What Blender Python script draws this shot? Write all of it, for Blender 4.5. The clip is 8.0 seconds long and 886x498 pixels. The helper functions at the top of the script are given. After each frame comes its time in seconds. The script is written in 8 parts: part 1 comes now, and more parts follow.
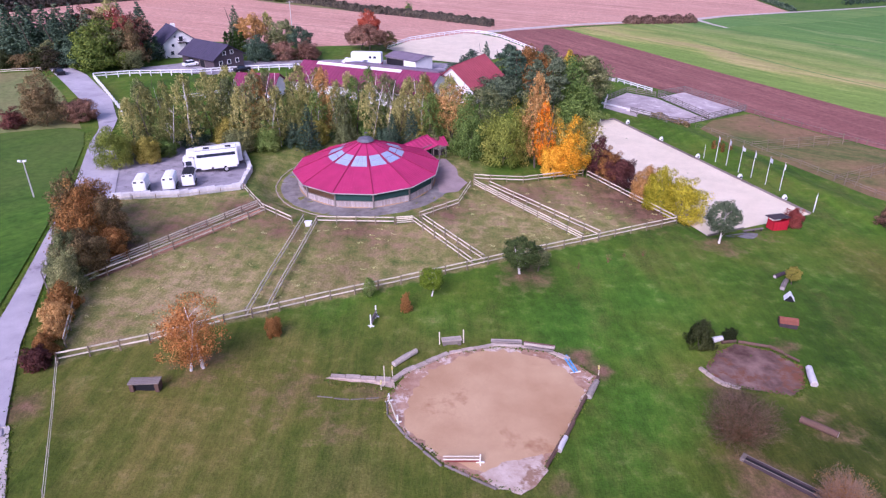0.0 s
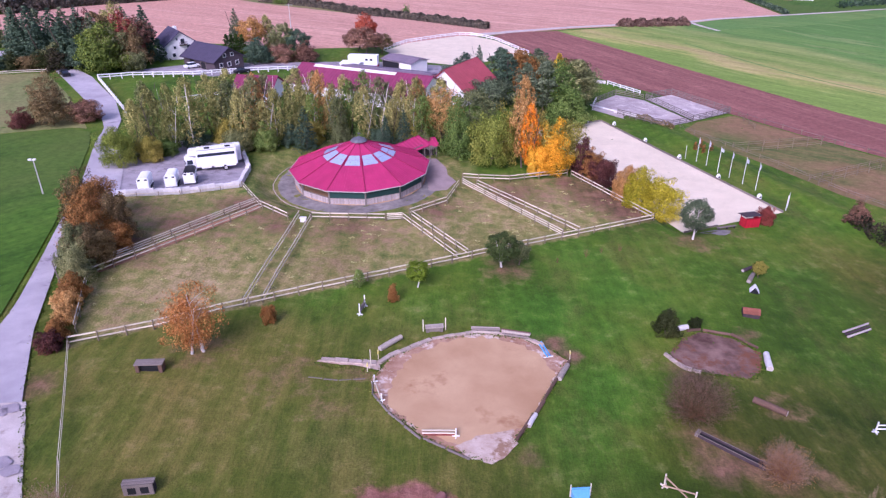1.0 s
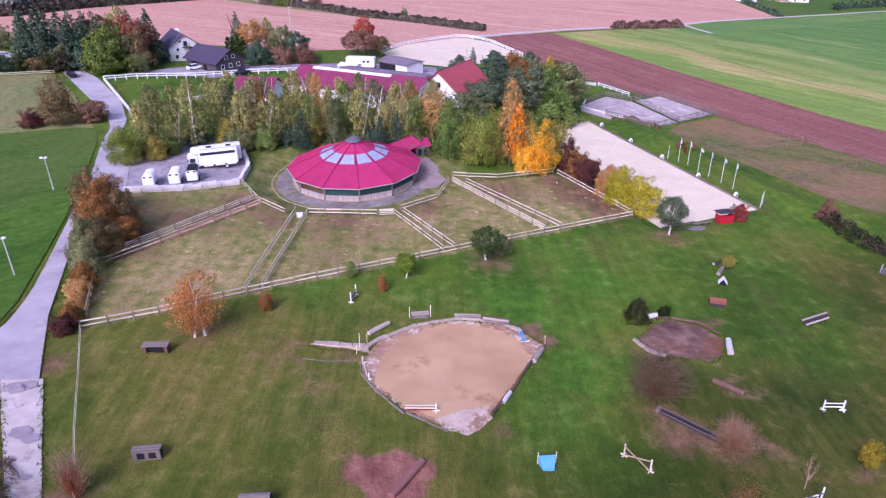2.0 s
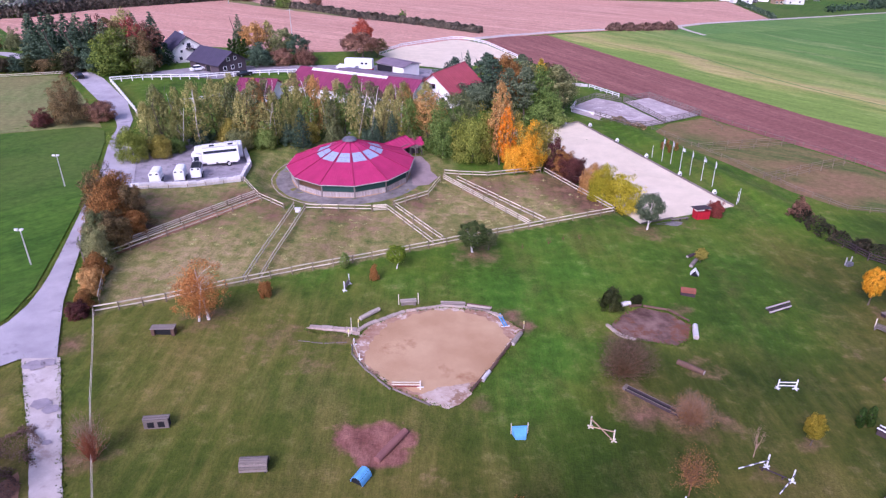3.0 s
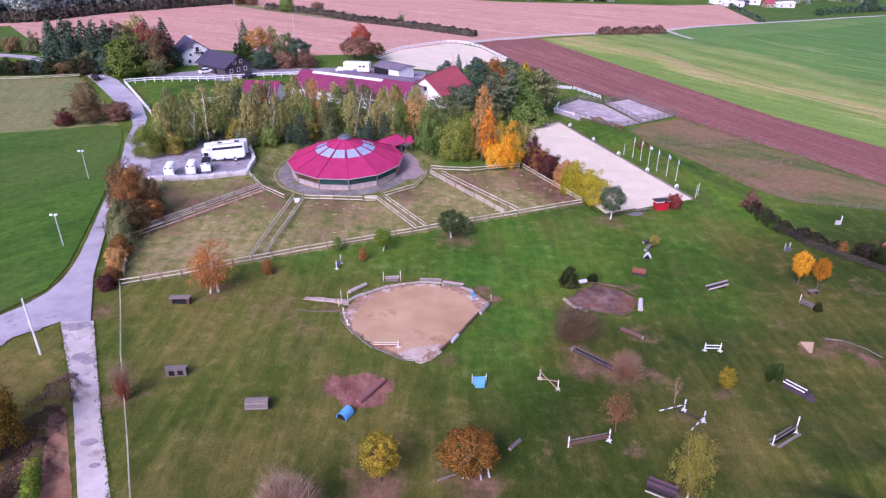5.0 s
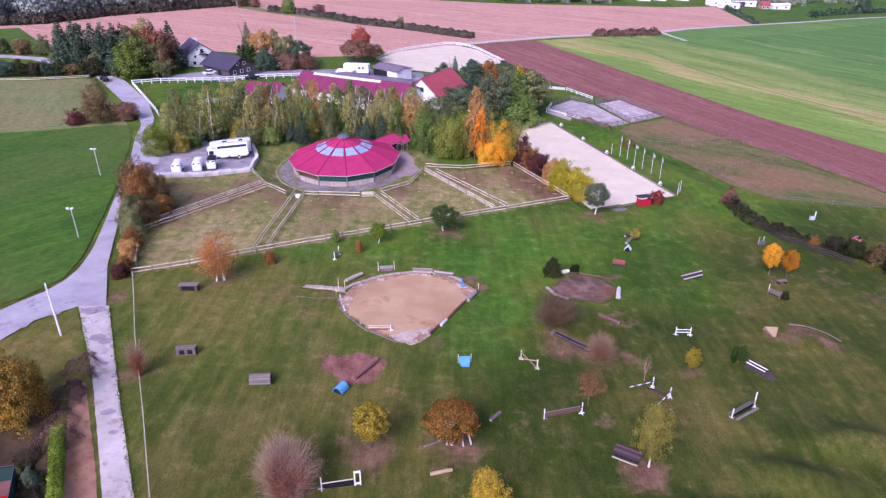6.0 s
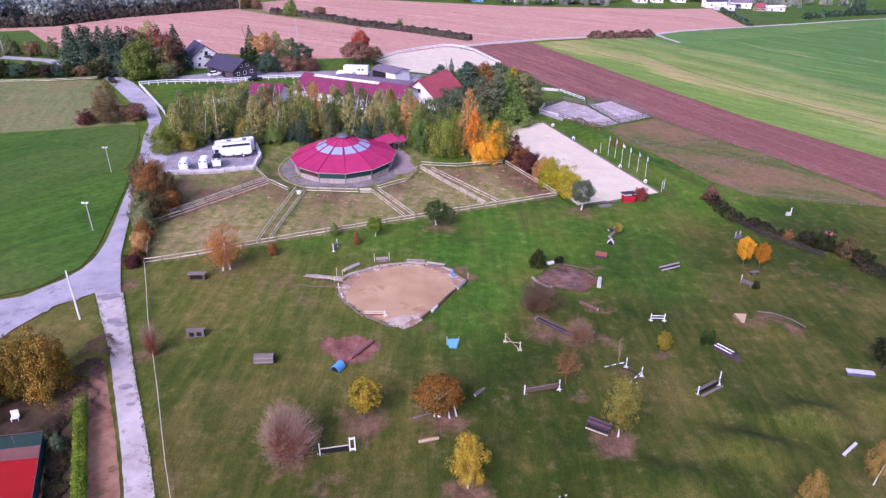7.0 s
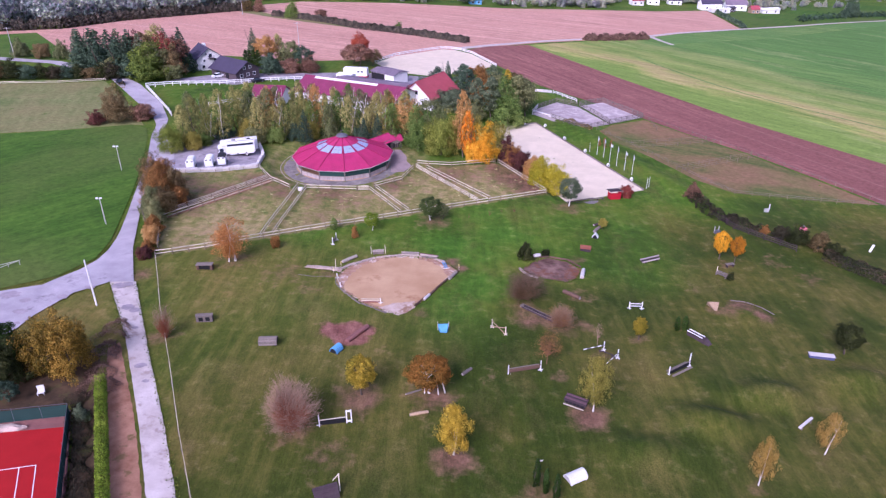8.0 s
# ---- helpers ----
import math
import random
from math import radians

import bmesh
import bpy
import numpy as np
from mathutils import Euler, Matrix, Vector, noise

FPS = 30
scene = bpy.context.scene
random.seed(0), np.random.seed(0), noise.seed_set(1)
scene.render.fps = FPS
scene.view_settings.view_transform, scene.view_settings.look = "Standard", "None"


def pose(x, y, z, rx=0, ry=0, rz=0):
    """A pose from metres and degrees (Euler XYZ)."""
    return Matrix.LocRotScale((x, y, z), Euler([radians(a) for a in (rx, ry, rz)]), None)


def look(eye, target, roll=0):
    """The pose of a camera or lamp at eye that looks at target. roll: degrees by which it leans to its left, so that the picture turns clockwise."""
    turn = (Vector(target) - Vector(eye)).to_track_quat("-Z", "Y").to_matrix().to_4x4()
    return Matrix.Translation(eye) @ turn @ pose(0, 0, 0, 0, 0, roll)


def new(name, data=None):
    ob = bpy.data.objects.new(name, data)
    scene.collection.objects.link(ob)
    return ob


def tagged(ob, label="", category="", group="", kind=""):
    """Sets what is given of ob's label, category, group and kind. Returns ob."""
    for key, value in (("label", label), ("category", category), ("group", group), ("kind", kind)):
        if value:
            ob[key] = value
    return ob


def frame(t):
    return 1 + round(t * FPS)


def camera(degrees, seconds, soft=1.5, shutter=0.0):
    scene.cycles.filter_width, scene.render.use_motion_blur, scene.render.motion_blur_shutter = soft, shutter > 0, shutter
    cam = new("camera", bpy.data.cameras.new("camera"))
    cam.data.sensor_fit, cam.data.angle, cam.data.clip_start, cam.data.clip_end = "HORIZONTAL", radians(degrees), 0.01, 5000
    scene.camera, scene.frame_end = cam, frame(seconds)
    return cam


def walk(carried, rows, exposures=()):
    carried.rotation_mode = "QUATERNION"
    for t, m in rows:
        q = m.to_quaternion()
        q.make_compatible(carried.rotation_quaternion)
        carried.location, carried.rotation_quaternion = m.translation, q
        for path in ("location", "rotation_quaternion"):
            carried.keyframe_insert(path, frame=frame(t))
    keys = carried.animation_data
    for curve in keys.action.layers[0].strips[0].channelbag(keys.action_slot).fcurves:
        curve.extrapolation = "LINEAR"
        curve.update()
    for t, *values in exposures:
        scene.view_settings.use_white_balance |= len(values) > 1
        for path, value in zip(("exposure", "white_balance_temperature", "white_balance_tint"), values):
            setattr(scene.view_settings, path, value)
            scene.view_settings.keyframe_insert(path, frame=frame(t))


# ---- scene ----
cam = camera(65.46, 8.0, soft=1.3)
PATH = [
    (0.0, -0.005, 0.006, 42.262, 0.017, -27.584, -0.671),
    (0.5, 0.919, -2.448, 43.155, 0.030, -27.585, -0.589),
    (1.0, 1.851, -5.024, 44.063, 0.059, -27.589, -0.521),
    (1.5, 2.789, -7.714, 44.985, 0.104, -27.595, -0.466),
    (2.0, 3.729, -10.509, 45.921, 0.160, -27.604, -0.422),
    (2.5, 4.668, -13.402, 46.871, 0.228, -27.614, -0.388),
    (3.0, 5.604, -16.387, 47.834, 0.303, -27.624, -0.362),
    (3.5, 6.534, -19.455, 48.811, 0.383, -27.634, -0.344),
    (4.0, 7.455, -22.599, 49.800, 0.468, -27.644, -0.332),
    (4.5, 8.365, -25.811, 50.801, 0.554, -27.651, -0.323),
    (5.0, 9.260, -29.084, 51.814, 0.638, -27.657, -0.318),
    (5.5, 10.137, -32.411, 52.839, 0.720, -27.659, -0.314),
    (6.0, 10.994, -35.783, 53.876, 0.796, -27.658, -0.310),
    (6.5, 11.829, -39.194, 54.923, 0.864, -27.653, -0.305),
    (7.0, 12.638, -42.635, 55.981, 0.923, -27.643, -0.298),
    (7.5, 13.418, -46.100, 57.050, 0.969, -27.627, -0.286),
    (8.0, 14.166, -49.580, 58.128, 1.001, -27.604, -0.268),
]


def flight(x, y, z, yaw, pitch, roll):
    a, p = radians(yaw), radians(pitch)
    ahead = Vector((-math.sin(a) * math.cos(p), math.cos(a) * math.cos(p), math.sin(p)))
    return look(Vector((x, y, z)), Vector((x, y, z)) + ahead, roll)


walk(cam, [(r[0], flight(*r[1:])) for r in PATH], exposures=[(0.0, 0.4, 5310, 41.5)])

# ---- light: an overcast autumn afternoon ----
SUN_EL, SUN_AZ = radians(38), radians(205)
world = bpy.data.worlds.new("overcast_sky")
scene.world = world
world.use_nodes = True
wn = world.node_tree
sky = wn.nodes.new("ShaderNodeTexSky")
sky.sky_type = "NISHITA"
sky.sun_disc = False
sky.sun_elevation, sky.sun_rotation = SUN_EL, SUN_AZ
sky.air_density, sky.dust_density, sky.ozone_density = 1.0, 4.0, 1.0
wn.links.new(sky.outputs[0], wn.nodes["Background"].inputs[0])
wn.nodes["Background"].inputs[1].default_value = 0.13
lamp = bpy.data.lights.new("sun", "SUN")
lamp.energy, lamp.angle, lamp.color = 2.2, radians(25), (1.0, 0.96, 0.92)
sun = new("sun", lamp)
sun_dir = Vector((math.sin(SUN_AZ) * math.cos(SUN_EL), math.cos(SUN_AZ) * math.cos(SUN_EL), math.sin(SUN_EL)))
sun.matrix_world = look(sun_dir * 100, (0, 0, 0))


# ---- materials ----
def rgb(r, g, b):
    """Linear colour from display values 0..255."""
    def lin(c):
        c /= 255
        return c / 12.92 if c <= 0.04045 else ((c + 0.055) / 1.055) ** 2.4
    return (lin(r), lin(g), lin(b), 1.0)


class Nodes:
    """A small helper to write node trees."""

    def __init__(self, name):
        self.mat = bpy.data.materials.new(name)
        self.mat.use_nodes = True
        self.t = self.mat.node_tree
        self.bsdf = self.t.nodes["Principled BSDF"]
        self.bsdf.inputs["Specular IOR Level"].default_value = 0.2

    def add(self, kind, **inputs):
        n = self.t.nodes.new(kind)
        for k, v in inputs.items():
            self.set(n.inputs[k.replace("_", " ")], v)
        return n

    def set(self, socket, v):
        if isinstance(v, bpy.types.NodeSocket):
            self.t.links.new(v, socket)
        else:
            socket.default_value = v

    def coords(self, kind="Object"):
        return self.t.nodes.new("ShaderNodeTexCoord").outputs[kind]

    def mapped(self, vec, scale=(1, 1, 1), rot=(0, 0, 0)):
        m = self.add("ShaderNodeMapping", Vector=vec)
        m.inputs["Scale"].default_value = scale
        m.inputs["Rotation"].default_value = rot
        return m.outputs[0]

    def noise(self, scale, detail=4.0, rough=0.6, vec=None):
        n = self.add("ShaderNodeTexNoise", Scale=scale, Detail=detail, Roughness=rough)
        self.t.links.new(vec if vec is not None else self.coords(), n.inputs["Vector"])
        return n.outputs[0]

    def ramp(self, fac, *stops):
        n = self.t.nodes.new("ShaderNodeValToRGB")
        self.set(n.inputs[0], fac)
        e = n.color_ramp.elements
        while len(e) < len(stops):
            e.new(0.5)
        for el, (p, c) in zip(e, stops):
            el.position, el.color = p, c if len(c) == 4 else (*c, 1)
        return n.outputs[0]

    def band(self, fac, lo, hi):
        n = self.add("ShaderNodeMapRange", Value=fac)
        n.inputs["From Min"].default_value, n.inputs["From Max"].default_value = lo, hi
        n.clamp = True
        return n.outputs[0]

    def mix(self, fac, a, b, mode="MIX"):
        n = self.t.nodes.new("ShaderNodeMix")
        n.data_type, n.blend_type = "RGBA", mode
        self.set(n.inputs[0], fac)
        self.set(n.inputs[6], a)
        self.set(n.inputs[7], b)
        return n.outputs[2]

    def math(self, op, a, b=0.0):
        n = self.t.nodes.new("ShaderNodeMath")
        n.operation = op
        self.set(n.inputs[0], a)
        self.set(n.inputs[1], b)
        return n.outputs[0]

    def attr(self, name):
        n = self.t.nodes.new("ShaderNodeAttribute")
        n.attribute_name = name
        return n.outputs["Fac"]

    def random(self):
        return self.t.nodes.new("ShaderNodeObjectInfo").outputs["Random"]

    def island(self):
        return self.t.nodes.new("ShaderNodeNewGeometry").outputs["Random Per Island"]

    def done(self, colour, rough=0.8, bump=None, depth=0.02, strength=0.5, metal=0.0):
        self.set(self.bsdf.inputs["Base Color"], colour)
        self.set(self.bsdf.inputs["Roughness"], rough)
        self.set(self.bsdf.inputs["Metallic"], metal)
        if bump is not None:
            b = self.add("ShaderNodeBump", Height=bump, Distance=depth, Strength=strength)
            self.t.links.new(b.outputs[0], self.bsdf.inputs["Normal"])
        return self.mat


def plain(name, c, rough=0.7, vary=0.25, scale=3.0, metal=0.0, per_object=0.12):
    """Painted or weathered surface: stains at two scales and a slightly different tone for each object."""
    n = Nodes(name)
    a = n.noise(scale, 5)
    b = n.noise(scale * 9, 3)
    v = n.math("ADD", n.math("MULTIPLY", a, 0.7), n.math("MULTIPLY", b, 0.3))
    dark = tuple(x * (1 - vary) for x in c[:3]) + (1,)
    light = tuple(min(1, x * (1 + vary * 0.6)) for x in c[:3]) + (1,)
    col = n.ramp(v, (0.3, dark), (0.7, light))
    hv = n.add("ShaderNodeHueSaturation", Color=col)
    n.set(hv.inputs["Value"], n.math("ADD", n.math("MULTIPLY", n.random(), 2 * per_object), 1 - per_object))
    return n.done(hv.outputs[0], rough, b, 0.01, 0.3, metal)


def wood(name, c, rough=0.85, weather=0.5):
    n = Nodes(name)
    grain = n.noise(6, 5, vec=n.mapped(n.coords(), (0.4, 6, 6)))
    stain = n.noise(1.5, 4)
    dark = tuple(x * 0.6 for x in c[:3])
    light = tuple(min(1, x * 1.25) for x in c[:3])
    col = n.mix(n.math("MULTIPLY", stain, weather), n.ramp(grain, (0.3, dark), (0.7, light)), rgb(96, 92, 84))
    hv = n.add("ShaderNodeHueSaturation", Color=col)
    n.set(hv.inputs["Value"], n.math("ADD", n.math("MULTIPLY", n.random(), 0.4), 0.8))
    return n.done(hv.outputs[0], rough, grain, 0.01, 0.4)


def foliage(name, *tones, patch=0.35):
    """Leaves: each leaf its own tone, patches of tone over the crown, each tree a little different."""
    n = Nodes(name)
    big = n.noise(patch, 2)
    f = n.math("ADD", n.math("MULTIPLY", n.band(big, 0.3, 0.7), 0.62), n.math("MULTIPLY", n.island(), 0.38))
    f = n.math("ADD", f, n.math("MULTIPLY", n.math("SUBTRACT", n.random(), 0.5), 0.3))
    k = len(tones) - 1
    col = n.ramp(f, *[(0.1 + 0.8 * i / k, c) for i, c in enumerate(tones)])
    hv = n.add("ShaderNodeHueSaturation", Color=col)
    n.set(hv.inputs["Value"], n.math("ADD", n.math("MULTIPLY", n.island(), 0.5), 0.75))
    mat = n.done(hv.outputs[0], 0.6)
    tr = n.add("ShaderNodeBsdfTranslucent", Color=hv.outputs[0])
    mx = n.add("ShaderNodeMixShader")
    mx.inputs[0].default_value = 0.3
    n.t.links.new(n.bsdf.outputs[0], mx.inputs[1])
    n.t.links.new(tr.outputs[0], mx.inputs[2])
    n.t.links.new(mx.outputs[0], n.t.nodes["Material Output"].inputs[0])
    return mat


def ground_material():
    n = Nodes("meadow_ground")
    co = n.coords()
    n1, n2, n3 = n.noise(0.055, 5, 0.6, co), n.noise(0.5, 6, 0.65, co), n.noise(5, 4, 0.7, co)
    streak = n.noise(0.5, 4, 0.6, n.mapped(co, (1.8, 0.18, 1), (0, 0, radians(8))))
    grass = n.ramp(n.math("ADD", n.math("MULTIPLY", n1, 0.65), n.math("MULTIPLY", n2, 0.35)),
                   (0.33, rgb(52, 80, 14)), (0.47, rgb(74, 104, 22)), (0.56, rgb(90, 116, 28)), (0.70, rgb(118, 126, 44)))
    lush = n.ramp(n.math("ADD", n.math("MULTIPLY", n2, 0.6), n.math("MULTIPLY", n1, 0.4)), (0.38, rgb(58, 100, 20)), (0.62, rgb(90, 130, 34)))
    dry = n.ramp(n.math("ADD", n.math("MULTIPLY", n2, 0.45), n.math("ADD", n.math("MULTIPLY", n1, 0.3), n.math("MULTIPLY", n3, 0.25))),
                 (0.37, rgb(98, 110, 50)), (0.49, rgb(142, 134, 80)), (0.61, rgb(186, 158, 122)))
    soil = n.ramp(n2, (0.3, rgb(98, 72, 56)), (0.7, rgb(148, 112, 92)))
    col = n.mix(n.band(n.math("ADD", n.attr("lush"), n.math("SUBTRACT", n2, 0.5)), 0.25, 0.75), grass, lush)
    # rough mask: dark turf colour that also carries painted shade and vignetting
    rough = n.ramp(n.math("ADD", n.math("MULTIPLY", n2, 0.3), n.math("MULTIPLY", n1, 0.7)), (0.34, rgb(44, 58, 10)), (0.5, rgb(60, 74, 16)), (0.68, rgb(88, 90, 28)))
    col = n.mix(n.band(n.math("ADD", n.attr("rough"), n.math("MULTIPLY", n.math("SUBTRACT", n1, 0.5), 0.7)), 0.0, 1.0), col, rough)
    tawny = n.ramp(n.math("ADD", n.math("MULTIPLY", n2, 0.5), n.math("MULTIPLY", n1, 0.5)), (0.34, rgb(70, 80, 22)), (0.5, rgb(98, 98, 38)), (0.66, rgb(132, 114, 62)))
    col = n.mix(n.band(n.math("ADD", n.attr("tawny"), n.math("MULTIPLY", n.math("SUBTRACT", n1, 0.5), 1.4)), 0.0, 1.0), col, tawny)
    straw = n.math("MULTIPLY", n.band(n.math("ADD", n.math("MULTIPLY", streak, 0.7), n.math("MULTIPLY", n1, 0.3)), 0.47, 0.62), n.math("MULTIPLY", n.band(n.attr("tawny"), 0.0, 0.6), 0.36))
    col = n.mix(straw, col, rgb(124, 108, 58))
    col = n.mix(n.band(n.math("ADD", n.attr("dry"), n.math("MULTIPLY", n.math("SUBTRACT", n2, 0.5), 1.0)), 0.05, 0.95), col, dry)
    col = n.mix(n.band(n.math("ADD", n.attr("soil"), n.math("MULTIPLY", n.math("SUBTRACT", n2, 0.5), 1.3)), 0.3, 0.9), col, soil)
    thatch = n.math("MULTIPLY", n.band(n.noise(0.13, 7, 0.7, n.mapped(co, (1.0, 0.55, 1), (0, 0, radians(35)))), 0.5, 0.68), 0.4)
    col = n.mix(thatch, col, n.ramp(n3, (0.35, rgb(104, 92, 46)), (0.65, rgb(136, 120, 72))))
    clay = n.ramp(n2, (0.35, rgb(118, 74, 66)), (0.65, rgb(160, 112, 100)))
    col = n.mix(n.band(n.math("ADD", n.attr("clay"), n.math("MULTIPLY", n.math("SUBTRACT", n2, 0.5), 1.2)), 0.35, 0.65), col, clay)
    blades = n.noise(3.4, 6, 0.8, n.mapped(co, (1.7, 0.45, 1), (0, 0, radians(-10))))
    col = n.mix(0.75, col, n.ramp(n.math("ADD", n.math("MULTIPLY", n3, 0.3), n.math("ADD", n.math("MULTIPLY", streak, 0.25), n.math("MULTIPLY", blades, 0.45))),
                                 (0.38, (0.44, 0.46, 0.4)), (0.62, (1.34, 1.32, 1.26))), "MULTIPLY")
    h = n.math("ADD", n.math("MULTIPLY", n2, 0.6), n.math("MULTIPLY", n3, 0.4))
    return n.done(col, 0.95, h, 0.35, 0.6)


def field_material(name, c1, c2, angle, width, fine=2.0, c3=None, patch=0.03, warp=0.5, tram=None, tram_width=14.0):
    """Worked field: rows along one direction, with patches."""
    n = Nodes(name)
    co = n.coords()
    v = n.mapped(co, (1, 1, 1), (0, 0, -angle))
    rows = n.noise(1.0 / width, 5, 0.65, n.mapped(v, (1, 0.05, 1)))
    fin = n.noise(fine, 5, 0.7, n.mapped(v, (1, 0.3, 1)))
    big = n.noise(patch, 4, 0.6, co)
    f = n.math("ADD", n.math("MULTIPLY", rows, warp), n.math("MULTIPLY", fin, 1 - warp))
    col = n.ramp(f, (0.38, c1), (0.62, c2))
    if c3:
        col = n.mix(n.band(big, 0.42, 0.62), col, c3)
    if tram:
        # wheel tracks at the width of the sprayer, broken here and there
        wave = n.add("ShaderNodeTexWave", Vector=v)
        wave.inputs["Scale"].default_value = 0.314 / tram_width
        wave.inputs["Distortion"].default_value = 0.25
        wave.inputs["Detail Scale"].default_value = 0.1
        line = n.math("MULTIPLY", n.band(wave.outputs["Fac"], 0.95, 0.995), n.band(n.noise(0.03, 4, 0.7, co), 0.42, 0.6))
        col = n.mix(n.math("MULTIPLY", line, 0.6), col, tram)
    col = n.mix(0.75, col, n.ramp(n.noise(0.9, 6, 0.75, co), (0.34, (0.62, 0.64, 0.6)), (0.66, (1.22, 1.2, 1.2))), "MULTIPLY")
    return n.done(col, 0.95, fin, 0.15, 0.5)


def banded_crop():
    """Young crop: bands along the edge of the ploughed strip, drilled rows and thin patches."""
    n = Nodes("green_crop")
    co = n.coords()
    sep = n.add("ShaderNodeSeparateXYZ", Vector=co)
    d = n.math("ADD", n.math("MULTIPLY", n.math("SUBTRACT", sep.outputs[0], 49.5), 0.827), n.math("MULTIPLY", n.math("SUBTRACT", sep.outputs[1], 288.0), 0.563))
    big = n.noise(0.02, 5, 0.65, co)
    along = n.mapped(co, (1, 1, 1), (0, 0, radians(-36)))
    rows = n.noise(0.35, 5, 0.7, n.mapped(along, (1, 0.05, 1)))
    fine = n.noise(0.8, 5, 0.75, co)
    d = n.math("ADD", d, n.math("ADD", n.math("MULTIPLY", n.math("SUBTRACT", big, 0.5), 46.0), n.math("MULTIPLY", n.math("SUBTRACT", rows, 0.5), 34.0)))
    col = n.ramp(n.math("DIVIDE", d, 110.0), (0.0, rgb(122, 146, 66)), (0.05, rgb(150, 156, 82)), (0.12, rgb(178, 160, 108)), (0.2, rgb(152, 154, 86)),
                 (0.27, rgb(118, 142, 66)), (0.36, rgb(144, 152, 84)), (0.46, rgb(110, 138, 62)), (0.58, rgb(138, 148, 84)), (0.68, rgb(92, 128, 60)), (0.85, rgb(108, 138, 68)), (1.0, rgb(90, 126, 60)))
    drill = n.noise(0.42, 7, 0.8, n.mapped(n.mapped(co, (1, 1, 1), (0, 0, radians(-62))), (1, 0.04, 1)))
    pale = n.math("MULTIPLY", n.band(n.noise(0.08, 6, 0.75, n.mapped(along, (1, 0.22, 1))), 0.56, 0.74), 0.5)
    col = n.mix(pale, col, rgb(188, 180, 128))
    col = n.mix(0.85, col, n.ramp(n.math("ADD", n.math("MULTIPLY", n.math("ADD", n.math("MULTIPLY", rows, 0.4), n.math("MULTIPLY", drill, 0.6)), 0.65), n.math("MULTIPLY", fine, 0.35)), (0.4, (0.56, 0.62, 0.54)), (0.6, (1.4, 1.36, 1.3))), "MULTIPLY")
    return n.done(col, 0.95, fine, 0.15, 0.5)


def gravel(name, c1, c2, c3=None, scale=0.35, pits=0.0):
    n = Nodes(name)
    co = n.coords()
    a, b, fine = n.noise(scale, 6, 0.65, co), n.noise(scale * 0.25, 4, 0.6, co), n.noise(18, 3, 0.7, co)
    col = n.ramp(n.math("ADD", n.math("MULTIPLY", a, 0.6), n.math("MULTIPLY", b, 0.4)), (0.35, c1), (0.65, c2))
    if c3:
        col = n.mix(n.band(n.noise(scale * 0.8, 5, 0.7, co), 0.56 - pits, 0.66 - pits), col, c3)
    col = n.mix(0.4, col, n.ramp(fine, (0.3, (0.6, 0.6, 0.6)), (0.7, (1.2, 1.2, 1.2))), "MULTIPLY")
    return n.done(col, 0.9, fine, 0.03, 0.5)


def glass(name, c, rough=0.12):
    n = Nodes(name)
    n.bsdf.inputs["Specular IOR Level"].default_value = 0.6
    return n.done(n.ramp(n.noise(2.0), (0.3, c), (0.7, tuple(x * 1.3 for x in c[:3]))), rough)


def roofing(name, c, rough=0.55):
    """Profiled sheet roofing with streaks."""
    n = Nodes(name)
    co = n.coords()
    a, b = n.noise(0.5, 5, 0.6, co), n.noise(7, 4, 0.6, co)
    dark, light = tuple(x * 0.8 for x in c[:3]), tuple(min(1, x * 1.15) for x in c[:3])
    col = n.ramp(n.math("ADD", n.math("MULTIPLY", a, 0.6), n.math("MULTIPLY", b, 0.4)), (0.33, dark), (0.67, light))
    hv = n.add("ShaderNodeHueSaturation", Color=col)
    n.set(hv.inputs["Value"], n.math("ADD", n.math("MULTIPLY", n.random(), 0.2), 0.9))
    return n.done(hv.outputs[0], rough, b, 0.02, 0.3)


M_GROUND = ground_material()
M_PLOUGH = field_material("ploughed_red_soil", rgb(120, 74, 68), rgb(170, 116, 106), radians(27), 2.2, 1.0, rgb(138, 90, 82), 0.03, 0.6, rgb(156, 110, 100), 9.0)
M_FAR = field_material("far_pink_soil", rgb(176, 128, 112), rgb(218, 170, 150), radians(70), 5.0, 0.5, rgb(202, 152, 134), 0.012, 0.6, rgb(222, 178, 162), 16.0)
M_CROP = banded_crop()
M_CROP2 = field_material("dark_green_crop", rgb(82, 116, 54), rgb(124, 150, 76), radians(75), 5.0, 0.4, rgb(96, 134, 66), 0.01, 0.7, rgb(142, 160, 96), 14.0)
M_MEADOW = field_material("lush_meadow", rgb(52, 88, 20), rgb(82, 116, 34), radians(-35), 3.0, 1.0, rgb(88, 106, 44), 0.02)
M_PALE = field_material("pale_paddock_grass", rgb(104, 118, 64), rgb(140, 142, 90), radians(20), 6.0, 0.6, rgb(136, 128, 84), 0.03, 0.5)
M_PEN = field_material("worn_pen_turf", rgb(78, 98, 42), rgb(134, 116, 76), radians(60), 5.0, 0.5, rgb(140, 110, 80), 0.05, 0.6)
M_ROAD = gravel("pale_gravel_road", rgb(184, 170, 162), rgb(214, 202, 196), rgb(168, 150, 142), 0.45, 0.0)
M_ASPHALT = gravel("old_asphalt", rgb(160, 152, 158), rgb(190, 182, 186), rgb(134, 126, 132), 0.25, -0.03)
M_YARD = gravel("grey_yard_gravel", rgb(140, 132, 138), rgb(174, 165, 170), rgb(120, 112, 116), 0.5)
